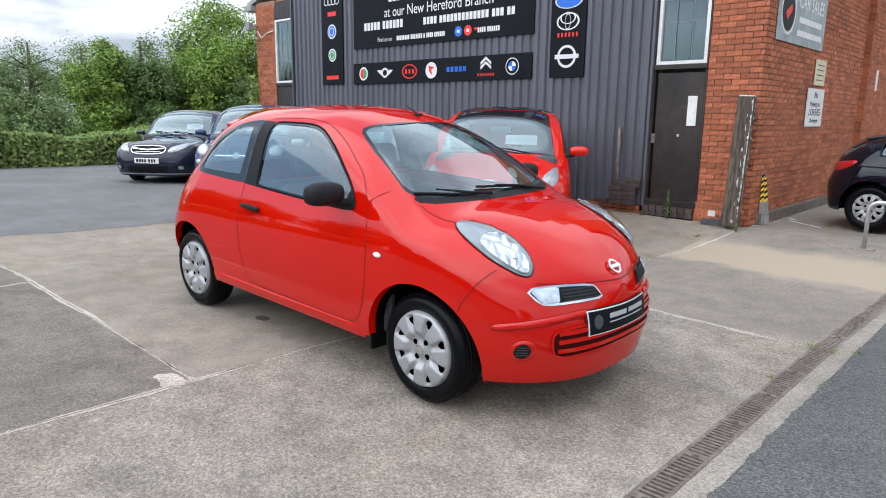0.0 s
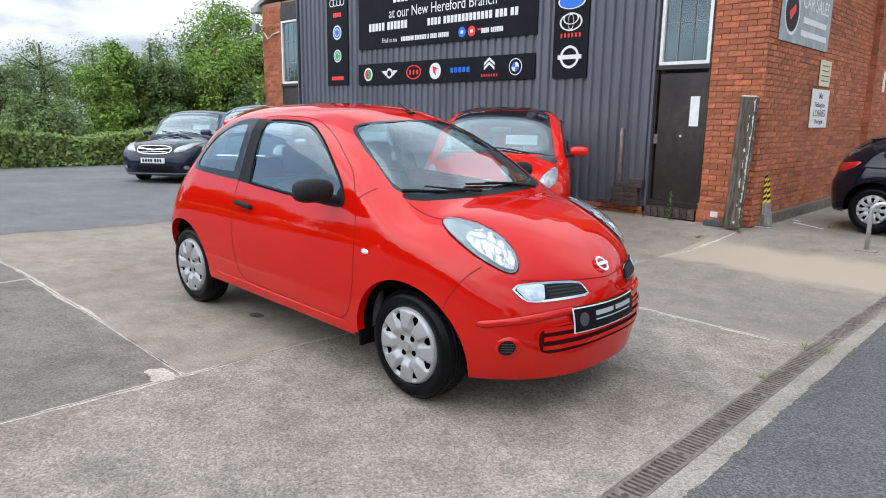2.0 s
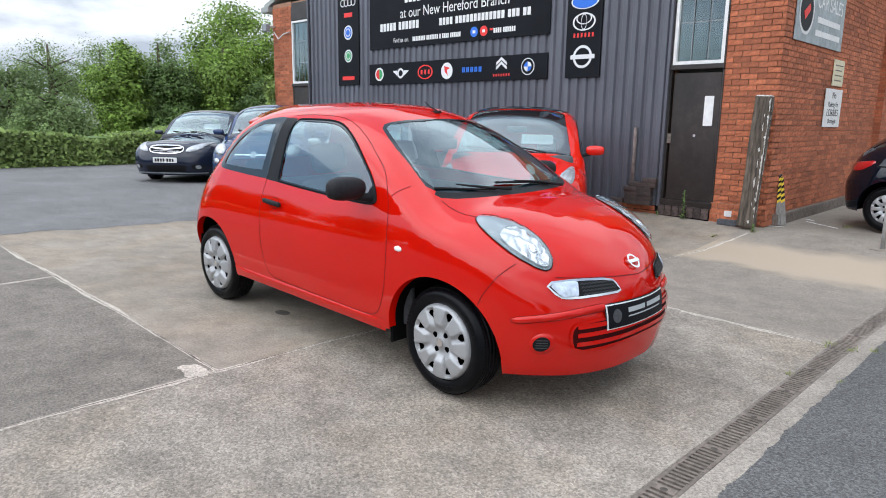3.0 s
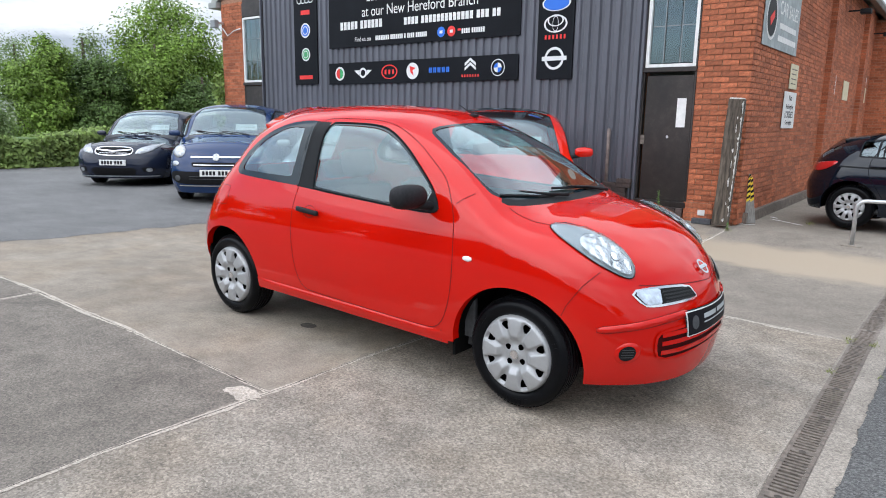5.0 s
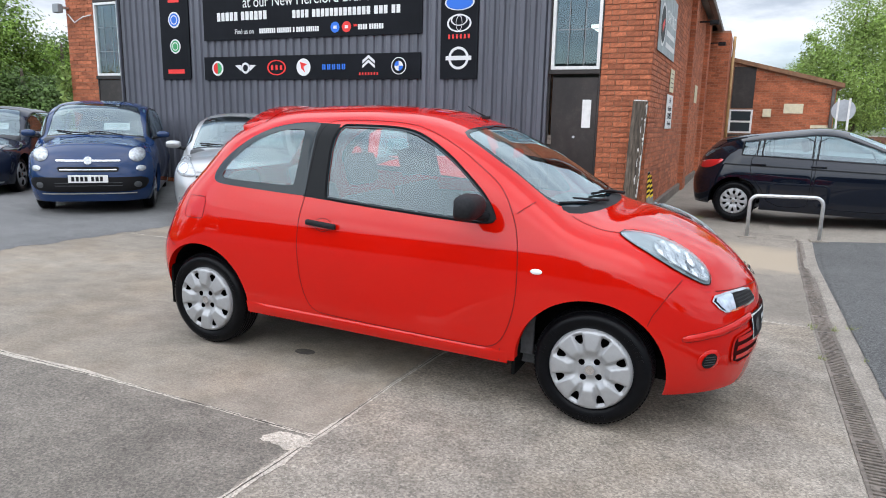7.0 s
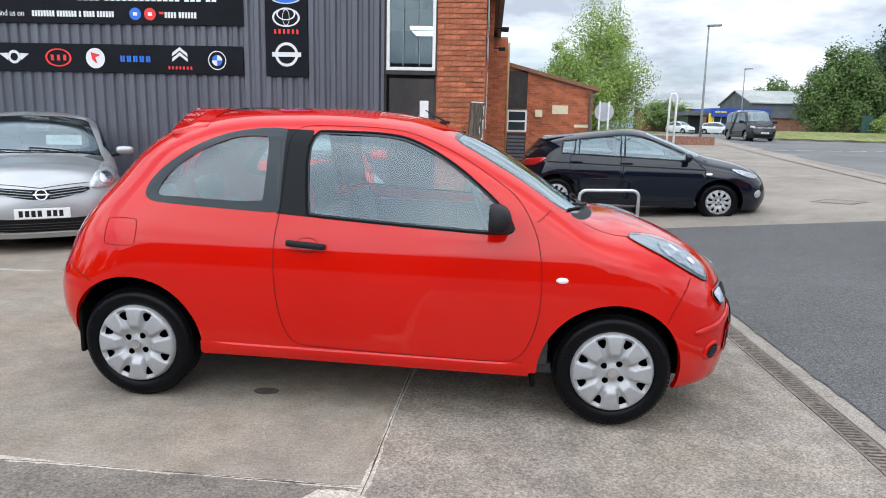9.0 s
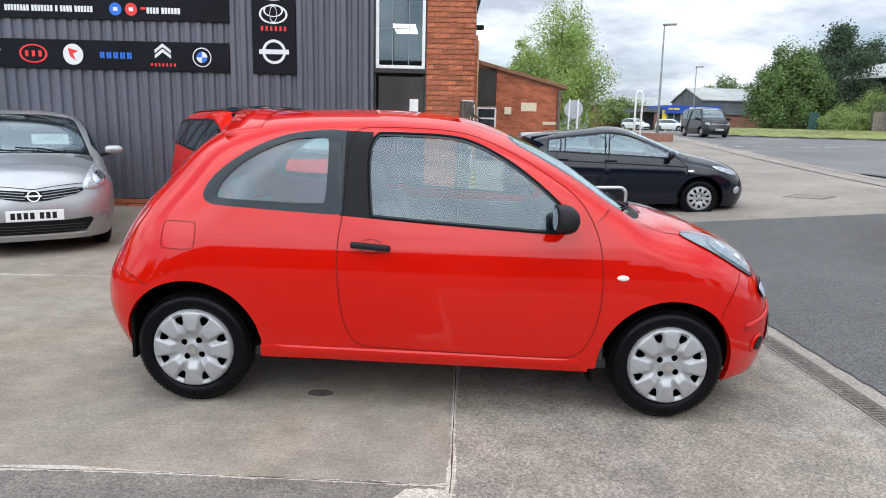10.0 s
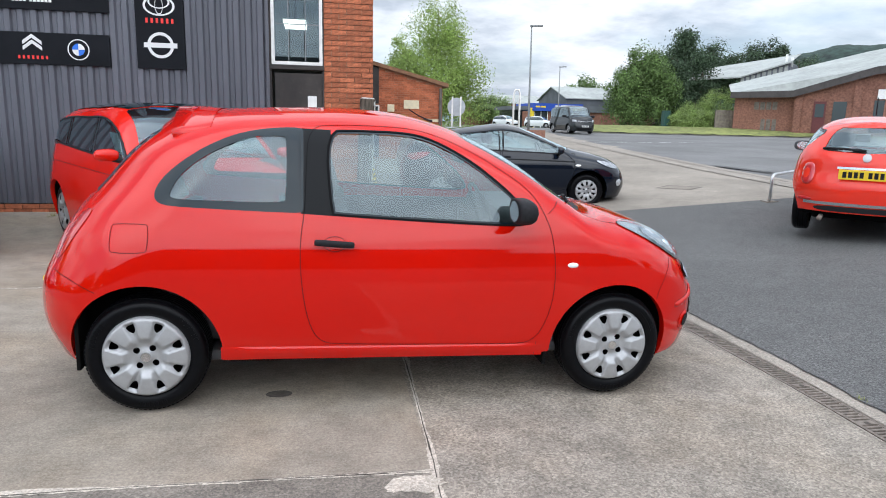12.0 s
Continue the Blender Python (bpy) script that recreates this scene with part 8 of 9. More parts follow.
for sy in (1, -1):
    wing_mirror(c, 0.93, sy * 0.83, 1.08, P_SILVER, 0.82, sy)
wipers(c, sh, 1.18)

# orange-red people carrier with black roof
T = car_tables(2.04, -2.06, 1.63, 1.78, 1.25, 1.06, 0.45, -1.45, 0.84, belt=1.04, tail_top=-1.90, hood_drop=0.12, top_ratio=0.77, nf=3.0, rear_drop=0.03)
c, sh = plain_car("people_carrier", "bright red people carrier with gloss black roof on concrete", at_ground(-2.05, 4.07, -57), T, 2.49, 0.325, 0.235, P_RED2, 1.04, (0.0, -0.95), (-1.66, 1.1), front_axle=1.22, rise=0.13, off=0.165,
                  screen=std_screen(1.22, 0.40, 0.60, 0.73), spokes=(5, (0.45, 0.86, 0.12, 0.22)), glass_m=G_TEAL, price="\u00a310250",
                  roof=[(0.385, 0.0), (0.365, 0.54), (0.2, 0.585), (-1.3, 0.60), (-1.6, 0.52), (-1.7, 0.0)])
fdecal(c, sh, "headlamp", "front", smooth_loop([(0.50, 0.74), (0.56, 0.86), (0.68, 0.96), (0.74, 0.94), (0.74, 0.80), (0.62, 0.74)], 2), M_REFL, 0.006, 0.02, label="clear headlamp")
fdecal(c, sh, "badge", "front", ellipse(0.09, 0.04, 24, 0, 0.80), M_CHROME, 0.01, mirrored=False)
fdecal(c, sh, "intake", "front", smooth_loop(sym([(0.0, 0.62), (0.40, 0.62), (0.50, 0.56), (0.40, 0.36), (0.0, 0.34)]), 1), M_MESH, 0.006, mirrored=False)
for sy in (1, -1):
    wing_mirror(c, 0.93, sy * 0.86, 1.12, P_RED2, 0.86, sy)
wipers(c, sh, 1.22)
part("window_paper", box(-0.10, 0.12, -0.004, 0.004, -0.10, 0.10), M_CARD, c, "white paper inside the front door window", at=pose(0.42, -0.70, 1.22, 14, 0, 0))
# flat dark line painted as the shade of a body crease
for piece in both(ribbon(sh, "side", [(x_, 0.90 + 0.05 * (1.1 - x_) / 2.6) for x_ in np.linspace(-1.5, 1.1, 50)], 0.008, 0.002)):
    shell_mesh("crease", [piece], M_GAP, c)

# black five-door hatchback
T = car_tables(2.06, -1.98, 1.405, 1.74, 1.08, 1.01, 0.08, -0.70, 0.77, belt=0.925, tail_top=-1.60, hood_drop=0.17, rear_drop=0.12)
T["top"][5:] = [(0.08, 1.375), (0.30, 1.30), (0.62, 1.175), (0.92, 1.055), (1.06, 1.005), (1.20, 0.975), (1.45, 0.925), (1.68, 0.86), (1.86, 0.78), (1.98, 0.68), (2.06, 0.58), (2.22, 0.3)]
dl1 = smooth_loop([(1.02, 0.90), (0.97, 0.5), (0.85, 0.28), (-0.16, 0.27), (-0.24, 0.4), (-0.24, 0.99), (-0.24, 1.27), (0.15, 1.27)], 1)
dl2 = smooth_loop([(-0.28, 0.99), (-0.28, 0.4), (-0.32, 0.27), (-0.78, 0.27), (-0.94, 0.55), (-1.09, 0.75), (-1.07, 1.0), (-0.85, 1.25), (-0.28, 1.28)], 1)
c, sh = plain_car("black_hatchback", "glossy black five-door hatchback parked beside the hoop barrier", at_ground(3.04, 7.70, -7.0), T, 2.52, 0.30, 0.195, P_BLACKCAR, 0.925, (-0.26, -0.98), (-1.22, 0.76), front_axle=1.245, glass_m=G_TEAL, rise=0.065, off=0.10,
                  screen=std_screen(1.02, 0.10, 0.52, 0.66), spokes=(10, (0.50, 0.80, 0.08, 0.12)), doors=[("door", dl1, ""), ("door", dl2, "")])
fdecal(c, sh, "rear_glass", "back", sym([(0.0, 1.30), (0.42, 1.28), (0.54, 1.08), (0.0, 1.06)]), M_FRIT, 0.004, mirrored=False)
fdecal(c, sh, "headlamp", "side", smooth_loop([(1.36, 0.83), (1.56, 0.81), (1.80, 0.745), (1.86, 0.69), (1.72, 0.685), (1.52, 0.75)], 2), M_REFL, 0.005, 0.012, label="swept clear headlamp")
fdecal(c, sh, "tail_lamp", "side", smooth_loop([(-1.45, 0.92), (-1.58, 0.91), (-1.86, 0.87), (-1.86, 0.77), (-1.68, 0.77), (-1.52, 0.85)], 2), M_TAIL, 0.005, 0.015, label="swept red tail lamp")
fdecal(c, sh, "fog_lamp", "front", ellipse(0.05, 0.06, 20, 0.68, 0.45), M_REFL, 0.006, 0.01)
fdecal(c, sh, "side_repeater", "side", ellipse(0.05, 0.018, 16, 1.06, 0.74), M_PLATE, 0.004, 0.004)
# flat dark strip in place of the shade along a door crease
for piece in both(ribbon(sh, "side", [(x_, 0.80 + 0.05 * (1.0 - x_) / 2.4) for x_ in np.linspace(-1.45, 1.0, 50)], 0.02, 0.003)):
    shell_mesh("crease", [piece], M_PILLAR, c, "dark strip painted as the shade of a crease along the doors")
for x_ in (-0.10, -0.88):
    for sy in (1, -1):
        yy = float(sh.w(x_, 0.86)) * sy
        part("door_handle", box(-0.1, 0.1, -0.012, 0.012, -0.014, 0.014, 0.01), P_BLACKCAR, c, smooth=True, at=pose(x_ - 0.1, yy + sy * 0.018, 0.87))
part("tail_spoiler", box(-0.15, 0.15, -0.46, 0.46, -0.02, 0.012, 0.012), P_BLACKCAR, c, at=pose(-1.36, 0, float(sh.ztop(-1.42)) - 0.03, 0, -10, 0))
for sy in (1, -1):
    wing_mirror(c, 0.70, sy * 0.84, 0.99, P_BLACKCAR, 0.95, sy)

# silver car tucked behind the black one
T = car_tables(1.95, -1.95, 1.27, 1.72, 1.15, 0.86, 0.35, -1.0, 0.74, belt=0.90, tail_top=-1.7, hood_drop=0.10)
c, sh = plain_car("parked_hatchback", "pale silver hatchback half hidden behind the black car", at_ground(3.50, 12.3, -4), T, 2.5, 0.30, 0.2, P_SILVER, 0.90, (-0.05, -0.95), (-1.5, 0.95), front_axle=1.2, seats=False,
                  screen=std_screen(1.13, 0.34, 0.56, 0.70))
fdecal(c, sh, "headlamp", "front", smooth_loop([(0.46, 0.62), (0.50, 0.72), (0.72, 0.76), (0.74, 0.64)], 1), M_REFL, 0.006, 0.015)
fdecal(c, sh, "intake", "front", sym([(0.0, 0.42), (0.5, 0.42), (0.45, 0.3), (0.0, 0.3)]), M_MESH, 0.006, mirrored=False)

# coral city car, seen from behind
T = car_tables(1.76, -1.79, 1.45, 1.63, 1.0, 1.0, 0.35, -0.8, 0.80, belt=0.96, tail_top=-1.32, hood_drop=0.12, dr=0.8)
c, sh = plain_car("city_car", "coral red retro city car showing its rear on tarmac", at_ground(7.05, 3.83, 45), T, 2.3, 0.29, 0.19, P_CORAL, 0.96, (0.0,), (-1.2, 0.85), front_axle=1.15, low=0.06,
                  screen=std_screen(0.98, 0.34, 0.50, 0.60), spokes=(7, (0.45, 0.86, 0.12, 0.16)),
                  rear=[(0.0, 1.37), (0.36, 1.345), (0.47, 1.28), (0.53, 1.06), (0.50, 1.02), (0.0, 0.995)])
for sy in (1, -1):
    fl = np.array([1, sy, 1.0])
    tl = empty("tail_lamp")
    tl.parent = c
    for poly, mm, o_ in ((smooth_loop([(0.505, 0.865), (0.645, 0.875), (0.675, 0.62), (0.53, 0.61)], 2), M_TAIL, 0.006),):
        p, n, f = decal(sh, "back", poly, o_, 0.018, 0.03)
        shell_mesh("lamp_lens", [(p * fl, n * fl, f)], mm, tl, "upright red tail lamp")
    p, n, f = decal(sh, "back", smooth_loop([(0.555, 0.80), (0.62, 0.80), (0.635, 0.68), (0.57, 0.68)], 2), 0.024, 0.004, 0.02)
    shell_mesh("lamp_centre", [(p * fl, n * fl, f)], P_CORAL, tl)
    p, n, f = decal(sh, "back", ellipse(0.085, 0.022, 20, 0.60, 0.44), 0.006, 0.01, 0.02)
    shell_mesh("reflector", [(p * fl, n * fl, f)], M_TAIL, c)
    wing_mirror(c, 0.80, sy * 0.80, 1.02, M_TRIM, 1.1, sy)
shell_mesh("bumper_strip", [ribbon(sh, "back", [(y_, 0.405) for y_ in np.linspace(-0.60, 0.60, 30)], 0.035, 0.012)], M_CHROME, c, "chrome bumper strip")
fdecal(c, sh, "bumper_insert", "back", smooth_loop(sym([(0.0, 0.375), (0.45, 0.375), (0.5, 0.34), (0.40, 0.315), (0.0, 0.315)]), 1), M_BLACK, 0.006, mirrored=False)
shell_mesh("boot_handle", [ribbon(sh, "back", [(y_, 0.825) for y_ in np.linspace(-0.28, 0.28, 20)], 0.026, 0.02)], M_CHROME, c, "chrome boot trim")
fdecal(c, sh, "badge", "back", ellipse(0.045, 0.045, 24, 0, 0.945), M_CAPS, 0.012, 0.006, mirrored=False)
plate_bars(c, pose(-1.80, 0, 0.755, 7, 0, -90), 0.52, 0.115, M_PLATEY, M_BLACK, "yellow rear number plate")
q = sh.lay("back", [(0.02, 1.03), (0.25, 1.045), (0.47, 1.045)])[0] * (1, 1, 1) + (-0.02, 0, 0)
tube([tuple(a) for a in q], 0.014, M_BLACK, "rear_wiper", c, sides=6)
tube([(-0.95, 0, 1.45), (-1.02, 0, 1.66)], 0.006, M_BLACK, "aerial", c, sides=6)
tube([(-1.60, 0.40, 0.235), (-1.82, 0.40, 0.225)], 0.028, M_GRATE, "exhaust", c, "dull steel exhaust tip")

# distant van
T = car_tables(2.45, -2.45, 1.95, 1.9, 1.62, 1.25, 0.9, -2.0, 1.02, belt=1.15, tail_top=-2.36, hood_drop=0.06, top_ratio=0.84)
c, sh = plain_car("panel_van", "dark grey panel van out on the road", at_ground(18.05, 43.3, -88), T, 3.0, 0.33, 0.22, P_VAN, 1.15, (0.35, -1.0), (-2.2, 1.55), front_axle=1.55, seats=False, glass_m=G_DARKCAR,
                  screen=std_screen(1.60, 0.9, 0.66, 0.78), spokes=(5, (0.35, 0.9, 0.2, 0.3)))
fdecal(c, sh, "headlamp", "front", [(0.55, 0.80), (0.60, 0.95), (0.82, 0.98), (0.80, 0.82)], M_REFL, 0.006, 0.02)
fdecal(c, sh, "grille", "front", sym([(0.0, 0.92), (0.5, 0.92), (0.5, 0.80), (0.0, 0.80)]), M_MESH, 0.006, mirrored=False)
for z in (0.83, 0.885):
    shell_mesh("grille_bar", [ribbon(sh, "front", [(y_, z) for y_ in np.linspace(-0.5, 0.5, 20)], 0.012, 0.014)], M_CHROME, c)
fdecal(c, sh, "intake", "front", sym([(0.0, 0.42), (0.6, 0.42), (0.55, 0.28), (0.0, 0.28)]), M_MESH, 0.006, mirrored=False)
for sy in (1, -1):
    wing_mirror(c, 1.25, sy * 0.93, 1.22, M_BLACK, 1.3, sy)
plate_bars(c, pose(2.47, 0, 0.52, 0, 0, 90), 0.52, 0.11, M_PLATE, M_BLACK, "white front number plate")

# ---- the distance beyond the road ----


M_POLE = mat("weathered_grey_steel", (0.20, 0.21, 0.21), 0.6, metal=0.3, var=0.15, scale=3)


def street_lamp(x, y, top, label):
    z = ground_z(x, y)
    s = tagged(empty("street_lamp", pose(x, y, z)), label, "lamp", group="street lamps")
    tube([(0, 0, -0.3), (-0.03, 0, 1.2), (-0.12, 0, top - z)], [0.11, 0.09, 0.05], M_POLE, "post", s, sides=8)
    part("lamp_head", box(-0.12, 0.85, -0.13, 0.13, -0.08, 0.05, 0.03), M_POLE, s, at=pose(-0.1, 0, top - z, 0, -3, 0))


street_lamp(15.9, 46.8, 8.7, "tall grey steel street lamp by the road")
street_lamp(31.4, 82.5, 8.8, "tall grey steel street lamp further along the road")

sg = tagged(empty("road_sign", pose(4.05, 17.5, ground_z(4.05, 17.5), 0, 0, -14)), "back of a round road sign on two white posts", "sign")
for dx in (-0.12, 0.15):
    part("post", box(dx - 0.025, dx + 0.025, -0.075, -0.045, 0, 2.1), M_WHITE, sg)
bm = bmesh.new()
bmesh.ops.create_cone(bm, cap_ends=True, segments=40, radius1=0.29, radius2=0.29, depth=0.015, matrix=pose(0.015, -0.035, 1.78, 90))
part("disc", bm, mat("pale_disc", (0.42, 0.45, 0.48), 0.5, var=0.1), sg, "pale grey disc")
tagged(tube([(6.45, 19.1, 0.1), (6.45, 19.1, 2.45), (6.5, 19.1, 2.58), (6.62, 19.1, 2.58), (6.67, 19.1, 2.45), (6.67, 19.1, 0.1)], 0.035, M_WHITE, "sign_frame"), "narrow white hooped sign frame", "sign")

# shop with a blue fascia
M_BROWNBRICK = mat("brown_brick", (0.225, 0.105, 0.072), 0.9, var=0.35, scale=7, var2=0.15, scale2=0.8, bump=0.3)
M_SHOP = mat("shop_dark_wall", (0.10, 0.11, 0.12), 0.8, var=0.2, scale=0.7)
M_SHOPGLASS = mat("shop_window", (0.05, 0.06, 0.07), 0.15)
shop = tagged(empty("shop_building", pose(34, 86, 0.85)), "grey gabled shop with blue fascia across the road", "building")
obj("wall", [(-0.25, 0, 0), (16, 0, 0), (16, 12, 0), (-0.25, 12, 0), (-0.25, 0, 4.05), (16, 0, 4.05), (16, 12, 4.05), (-0.25, 12, 4.05), (-0.25, 6, 5.75), (16, 6, 5.75)],
    [(0, 1, 5, 4), (1, 2, 6, 9, 5), (2, 3, 7, 6), (3, 0, 4, 8, 7)], M_SHOP, shop)
for y0, y1 in ((-0.3, 6), (12.3, 6)):
    obj("roof", [(-0.5, y0, 3.98), (16.2, y0, 3.98), (16.2, y1, 5.78), (-0.5, y1, 5.78), (-0.5, y0, 4.12), (16.2, y0, 4.12), (16.2, y1, 5.92), (-0.5, y1, 5.92)],
        [(0, 1, 2, 3), (4, 5, 6, 7), (0, 1, 5, 4), (0, 3, 7, 4), (1, 2, 6, 5)], M_ROOF, shop, "pale grey sheet roof")
part("brick_wall", box(-3.7, 12, -2.5, -0.02, -0.3, 2.2), M_BROWNBRICK, shop, "brown brick front")
part("shop_front", box(-5.7, -3.7, -2.4, -0.02, -0.3, 2.2), M_SHOPGLASS, shop, "dark glazed shop front")
for x in (-5.6, -4.7, -3.78):
    part("mullion", box(x, x + 0.08, -2.46, -2.38, -0.3, 2.2), M_WHITE, shop)
M_SHOPBLUE = mat("shop_blue", (0.015, 0.065, 0.38), 0.5, var=0.1, scale=1)
part("fascia", box(-6.0, 1.1, -2.9, -2.45, 2.18, 3.2), M_SHOPBLUE, shop, "blue shop fascia")
part("fascia", box(-6.0, -5.7, -2.4, 5.0, 2.18, 3.2), M_SHOPBLUE, shop, "blue shop fascia")
part("fascia", box(1.1, 12, -2.75, -2.45, 2.15, 2.95), M_SHOP, shop, "dark grey fascia")
part("flat_roof", box(-5.6, 12, -2.4, -0.02, 2.9, 3.0), M_SHOP, shop)
for k, (a, b, z) in enumerate(((-2.9, -2.3, 2.9), (-2.1, -0.9, 2.9), (-2.9, -1.5, 2.5), (-1.3, -0.9, 2.5), (-5.6, -5.0, 2.75), (-4.9, -4.2, 2.75))):
    part("lettering", box(a, b, -2.93, -2.905, z - 0.1, z + 0.1), M_WHITE if k < 4 else M_YEL, shop)
part("lettering", box(-0.4, 0.9, -2.93, -2.905, 2.3, 2.55), M_YEL, shop)
part("lettering", box(-0.2, 0.3, -2.93, -2.905, 2.7, 2.95), M_SILV, shop)
part("door", box(0.9, 1.6, -2.56, -2.49, -0.2, 2.1), M_BLUE, shop)
part("yellow_post", box(-6.2, -5.75, -2.7, -2.4, -0.3, 2.6), M_YEL, shop)
part("canopy", box(-8.4, -6.05, -1.5, 8, 2.3, 2.8), M_SHOP, shop, "low dark canopy")
part("canopy_wall", box(-7.6, -6.05, 1.5, 8, -0.3, 2.25), M_SHOPGLASS, shop, "dark glazed wall under the canopy")
store = tagged(empty("store_building", pose(30, 112, 0.9)), "low brown-roofed store beyond the shop", "building")
part("wall", box(-4, 9, 0, 8, -0.3, 3.8), M_BROWNBRICK, store)
obj("roof", [(-4.3, -0.3, 3.8), (9.3, -0.3, 3.8), (9.3, 4, 5.4), (-4.3, 4, 5.4), (-4.3, 8.3, 3.8), (9.3, 8.3, 3.8)], [(0, 1, 2, 3), (3, 2, 5, 4), (0, 3, 4), (1, 5, 2)], M_ROOF, store, "grey sloping roof")

# brick works building to the right
wk = tagged(empty("brick_workshop", pose(33.6, 46.9, 1.30, 0, 0, -42)), "brown brick workshop with pale sloping sheet roofs", "building")
M_VENT = mat("dull_vent_panel", (0.15, 0.13, 0.11), 0.8, var=0.3, scale=6)
M_FASC = mat("dark_fascia", (0.055, 0.048, 0.045), 0.7, var=0.3, scale=2)
obj("wall", [(0, 0, -0.3), (4.4, 0, -0.3), (4.4, 0, 3.0), (0, 0, 2.9), (0, 12, -0.3), (0, 12, 2.9), (4.4, -0.5, -0.3), (9.5, -0.5, -0.3), (9.5, -0.5, 4.6), (4.4, -0.5, 3.0), (22, -0.5, -0.3), (22, -0.5, 6.0)],
    [(0, 1, 2, 3), (4, 0, 3, 5), (1, 6, 9, 2), (6, 7, 8, 9), (7, 10, 11, 8)], M_BROWNBRICK, wk)
obj("roof", [(-0.3, -0.4, 2.95), (4.3, -0.9, 3.05), (9.6, -1.0, 4.75), (22, -1.0, 6.5), (22, 12, 9.8), (9, 12, 7.15), (-2.0, 9, 4.15)], [(0, 1, 2, 6), (2, 5, 6), (2, 3, 4, 5)], M_ROOF, wk, "pale grey sheet roof")
obj("fascia", [(-0.32, -0.42, 2.55), (4.3, -0.92, 2.6), (9.6, -1.02, 4.25), (22, -1.02, 5.9), (-0.32, -0.42, 3.03), (4.3, -0.92, 3.12), (9.6, -1.02, 4.82), (22, -1.02, 6.55)], [(0, 1, 5, 4), (1, 2, 6, 5), (2, 3, 7, 6)], M_FASC, wk, "dark timber fascia")
part("door", box(5.8, 6.65, -0.56, -0.49, -0.2, 2.3), mat("maroon_door", (0.10, 0.02, 0.02), 0.5, var=0.1), wk, "maroon door")
part("door_pane", box(5.92, 6.53, -0.58, -0.555, 1.1, 2.1), mat("far_pane", (0.05, 0.065, 0.068), 0.15), wk)
part("window", box(7.1, 8.0, -0.56, -0.49, 0.7, 2.3), bpy.data.materials["far_pane"], wk, "dark window")
part("window", box(9.75, 10.4, -0.56, -0.49, 0.5, 2.4), bpy.data.materials["far_pane"], wk, "dark window")
part("sign_board", box(9.9, 12.4, -0.62, -0.5, 2.5, 3.2), M_WHITE, wk, "white sign board")
for x in (4.5, 8.4, 11.8):
    part("pier", box(x, x + 0.5, -0.66, -0.49, -0.3, 2.95 if x < 8 else 4.1), M_BROWNBRICK, wk)
for k in range(4):
    part("vent_window", box(1.5 + 0.45 * k, 1.85 + 0.45 * k, -0.04, 0.02, 1.65, 2.25), M_VENT, wk)
for k in range(3):
    part("arch_panel", box(2.1 + 0.42 * k, 2.4 + 0.42 * k, -0.04, 0.02, -0.1, 0.9), M_VENT, wk)
M_RIB = mat("pale_ribbed_sheet", (0.30, 0.32, 0.30), 0.6, var=0.15, scale=2)
shed = tagged(empty("metal_shed", pose(43.2, 60.7, 1.2, 0, 0, -42)), "grey ribbed metal shed behind the brick workshop", "building")
for k in range(9):
    a = k * 0.5
    part("wall_rib", box(a, a + 0.32, -0.06, 0.0, 0, 5.35 + 0.30 * a), M_RIB, shed)
obj("wall", [(0, 0, 0), (4.5, 0, 0), (4.5, 0, 6.85), (0, 0, 5.4), (4.5, 9, 0), (4.5, 9, 7.2)], [(0, 1, 2, 3), (1, 4, 5, 2)], M_CLAD, shed)
obj("roof", [(-5.2, -0.2, 5.3), (0, -0.3, 5.5), (4.7, -0.3, 6.97), (4.7, 9, 8.5), (-5.2, 9, 7.1), (-5.2, -0.2, 5.15), (0, -0.3, 5.35), (4.7, -0.3, 6.82)], [(0, 1, 2, 3, 4), (5, 6, 1, 0), (6, 7, 2, 1)], M_ROOF, shed, "pale green-grey roof")
for x, h in ((3.9, 7.75), (4.4, 7.4)):
    part("flue", box(x, x + 0.22, 1, 1.22, 6.5, h, 0.03), M_WHITE, shed)
M_SLAT = mat("weathered_slats", (0.22, 0.19, 0.155), 0.9, var=0.3, scale=4)
fence = tagged(empty("timber_fence", pose(32.7, 48.1, 1.25, 0, 0, -6)), "weathered upright board fence beside the workshop", "fence")
for k in range(14):
    part("slat", box(0.15 * k, 0.15 * k + 0.135, -0.03, -0.005, 0.05, 1.62 + 0.02 * (k % 3)), M_SLAT, fence)
for k in range(3):
    part("post", box(1.0 * k, 0.1 + 1.0 * k, 0, 0.1, -0.2, 1.6), M_POST, fence)
tagged(part("green_container", box(28.95, 29.5, 49.7, 50.3, 1.0, 2.75, 0.05), mat("green_box", (0.01, 0.055, 0.045), 0.6, var=0.1)), "dark green metal cabinet among the trees", "cabinet")

tree("birch_tree", 6.2, 33.3, 7.7, 5.6, M_BIRCH, "slender light green birch behind the low wing", 31, n=9500, leaf=0.13, low=-0.05, clumps=150, trunk=0.14, taper=0.75)
tree("birch_tree", 4.4, 34.5, 5.9, 2.6, M_BIRCH, "young thin birch beside the larger one", 39, n=2200, leaf=0.13, low=0.1, clumps=50, trunk=0.08, taper=0.8)
tree("tree", 3.9, 36, 4.6, 3.0, M_BIRCH, "thin light green tree behind the low wing", 32, n=1800, leaf=0.13, low=0.15)
tree("broadleaf_tree", 32.8, 61.5, 8.8, 7.6, M_LEAF3, "dense rounded broadleaf tree on the verge", 33, n=10000, leaf=0.24, low=0.0, clumps=110, taper=0.6)
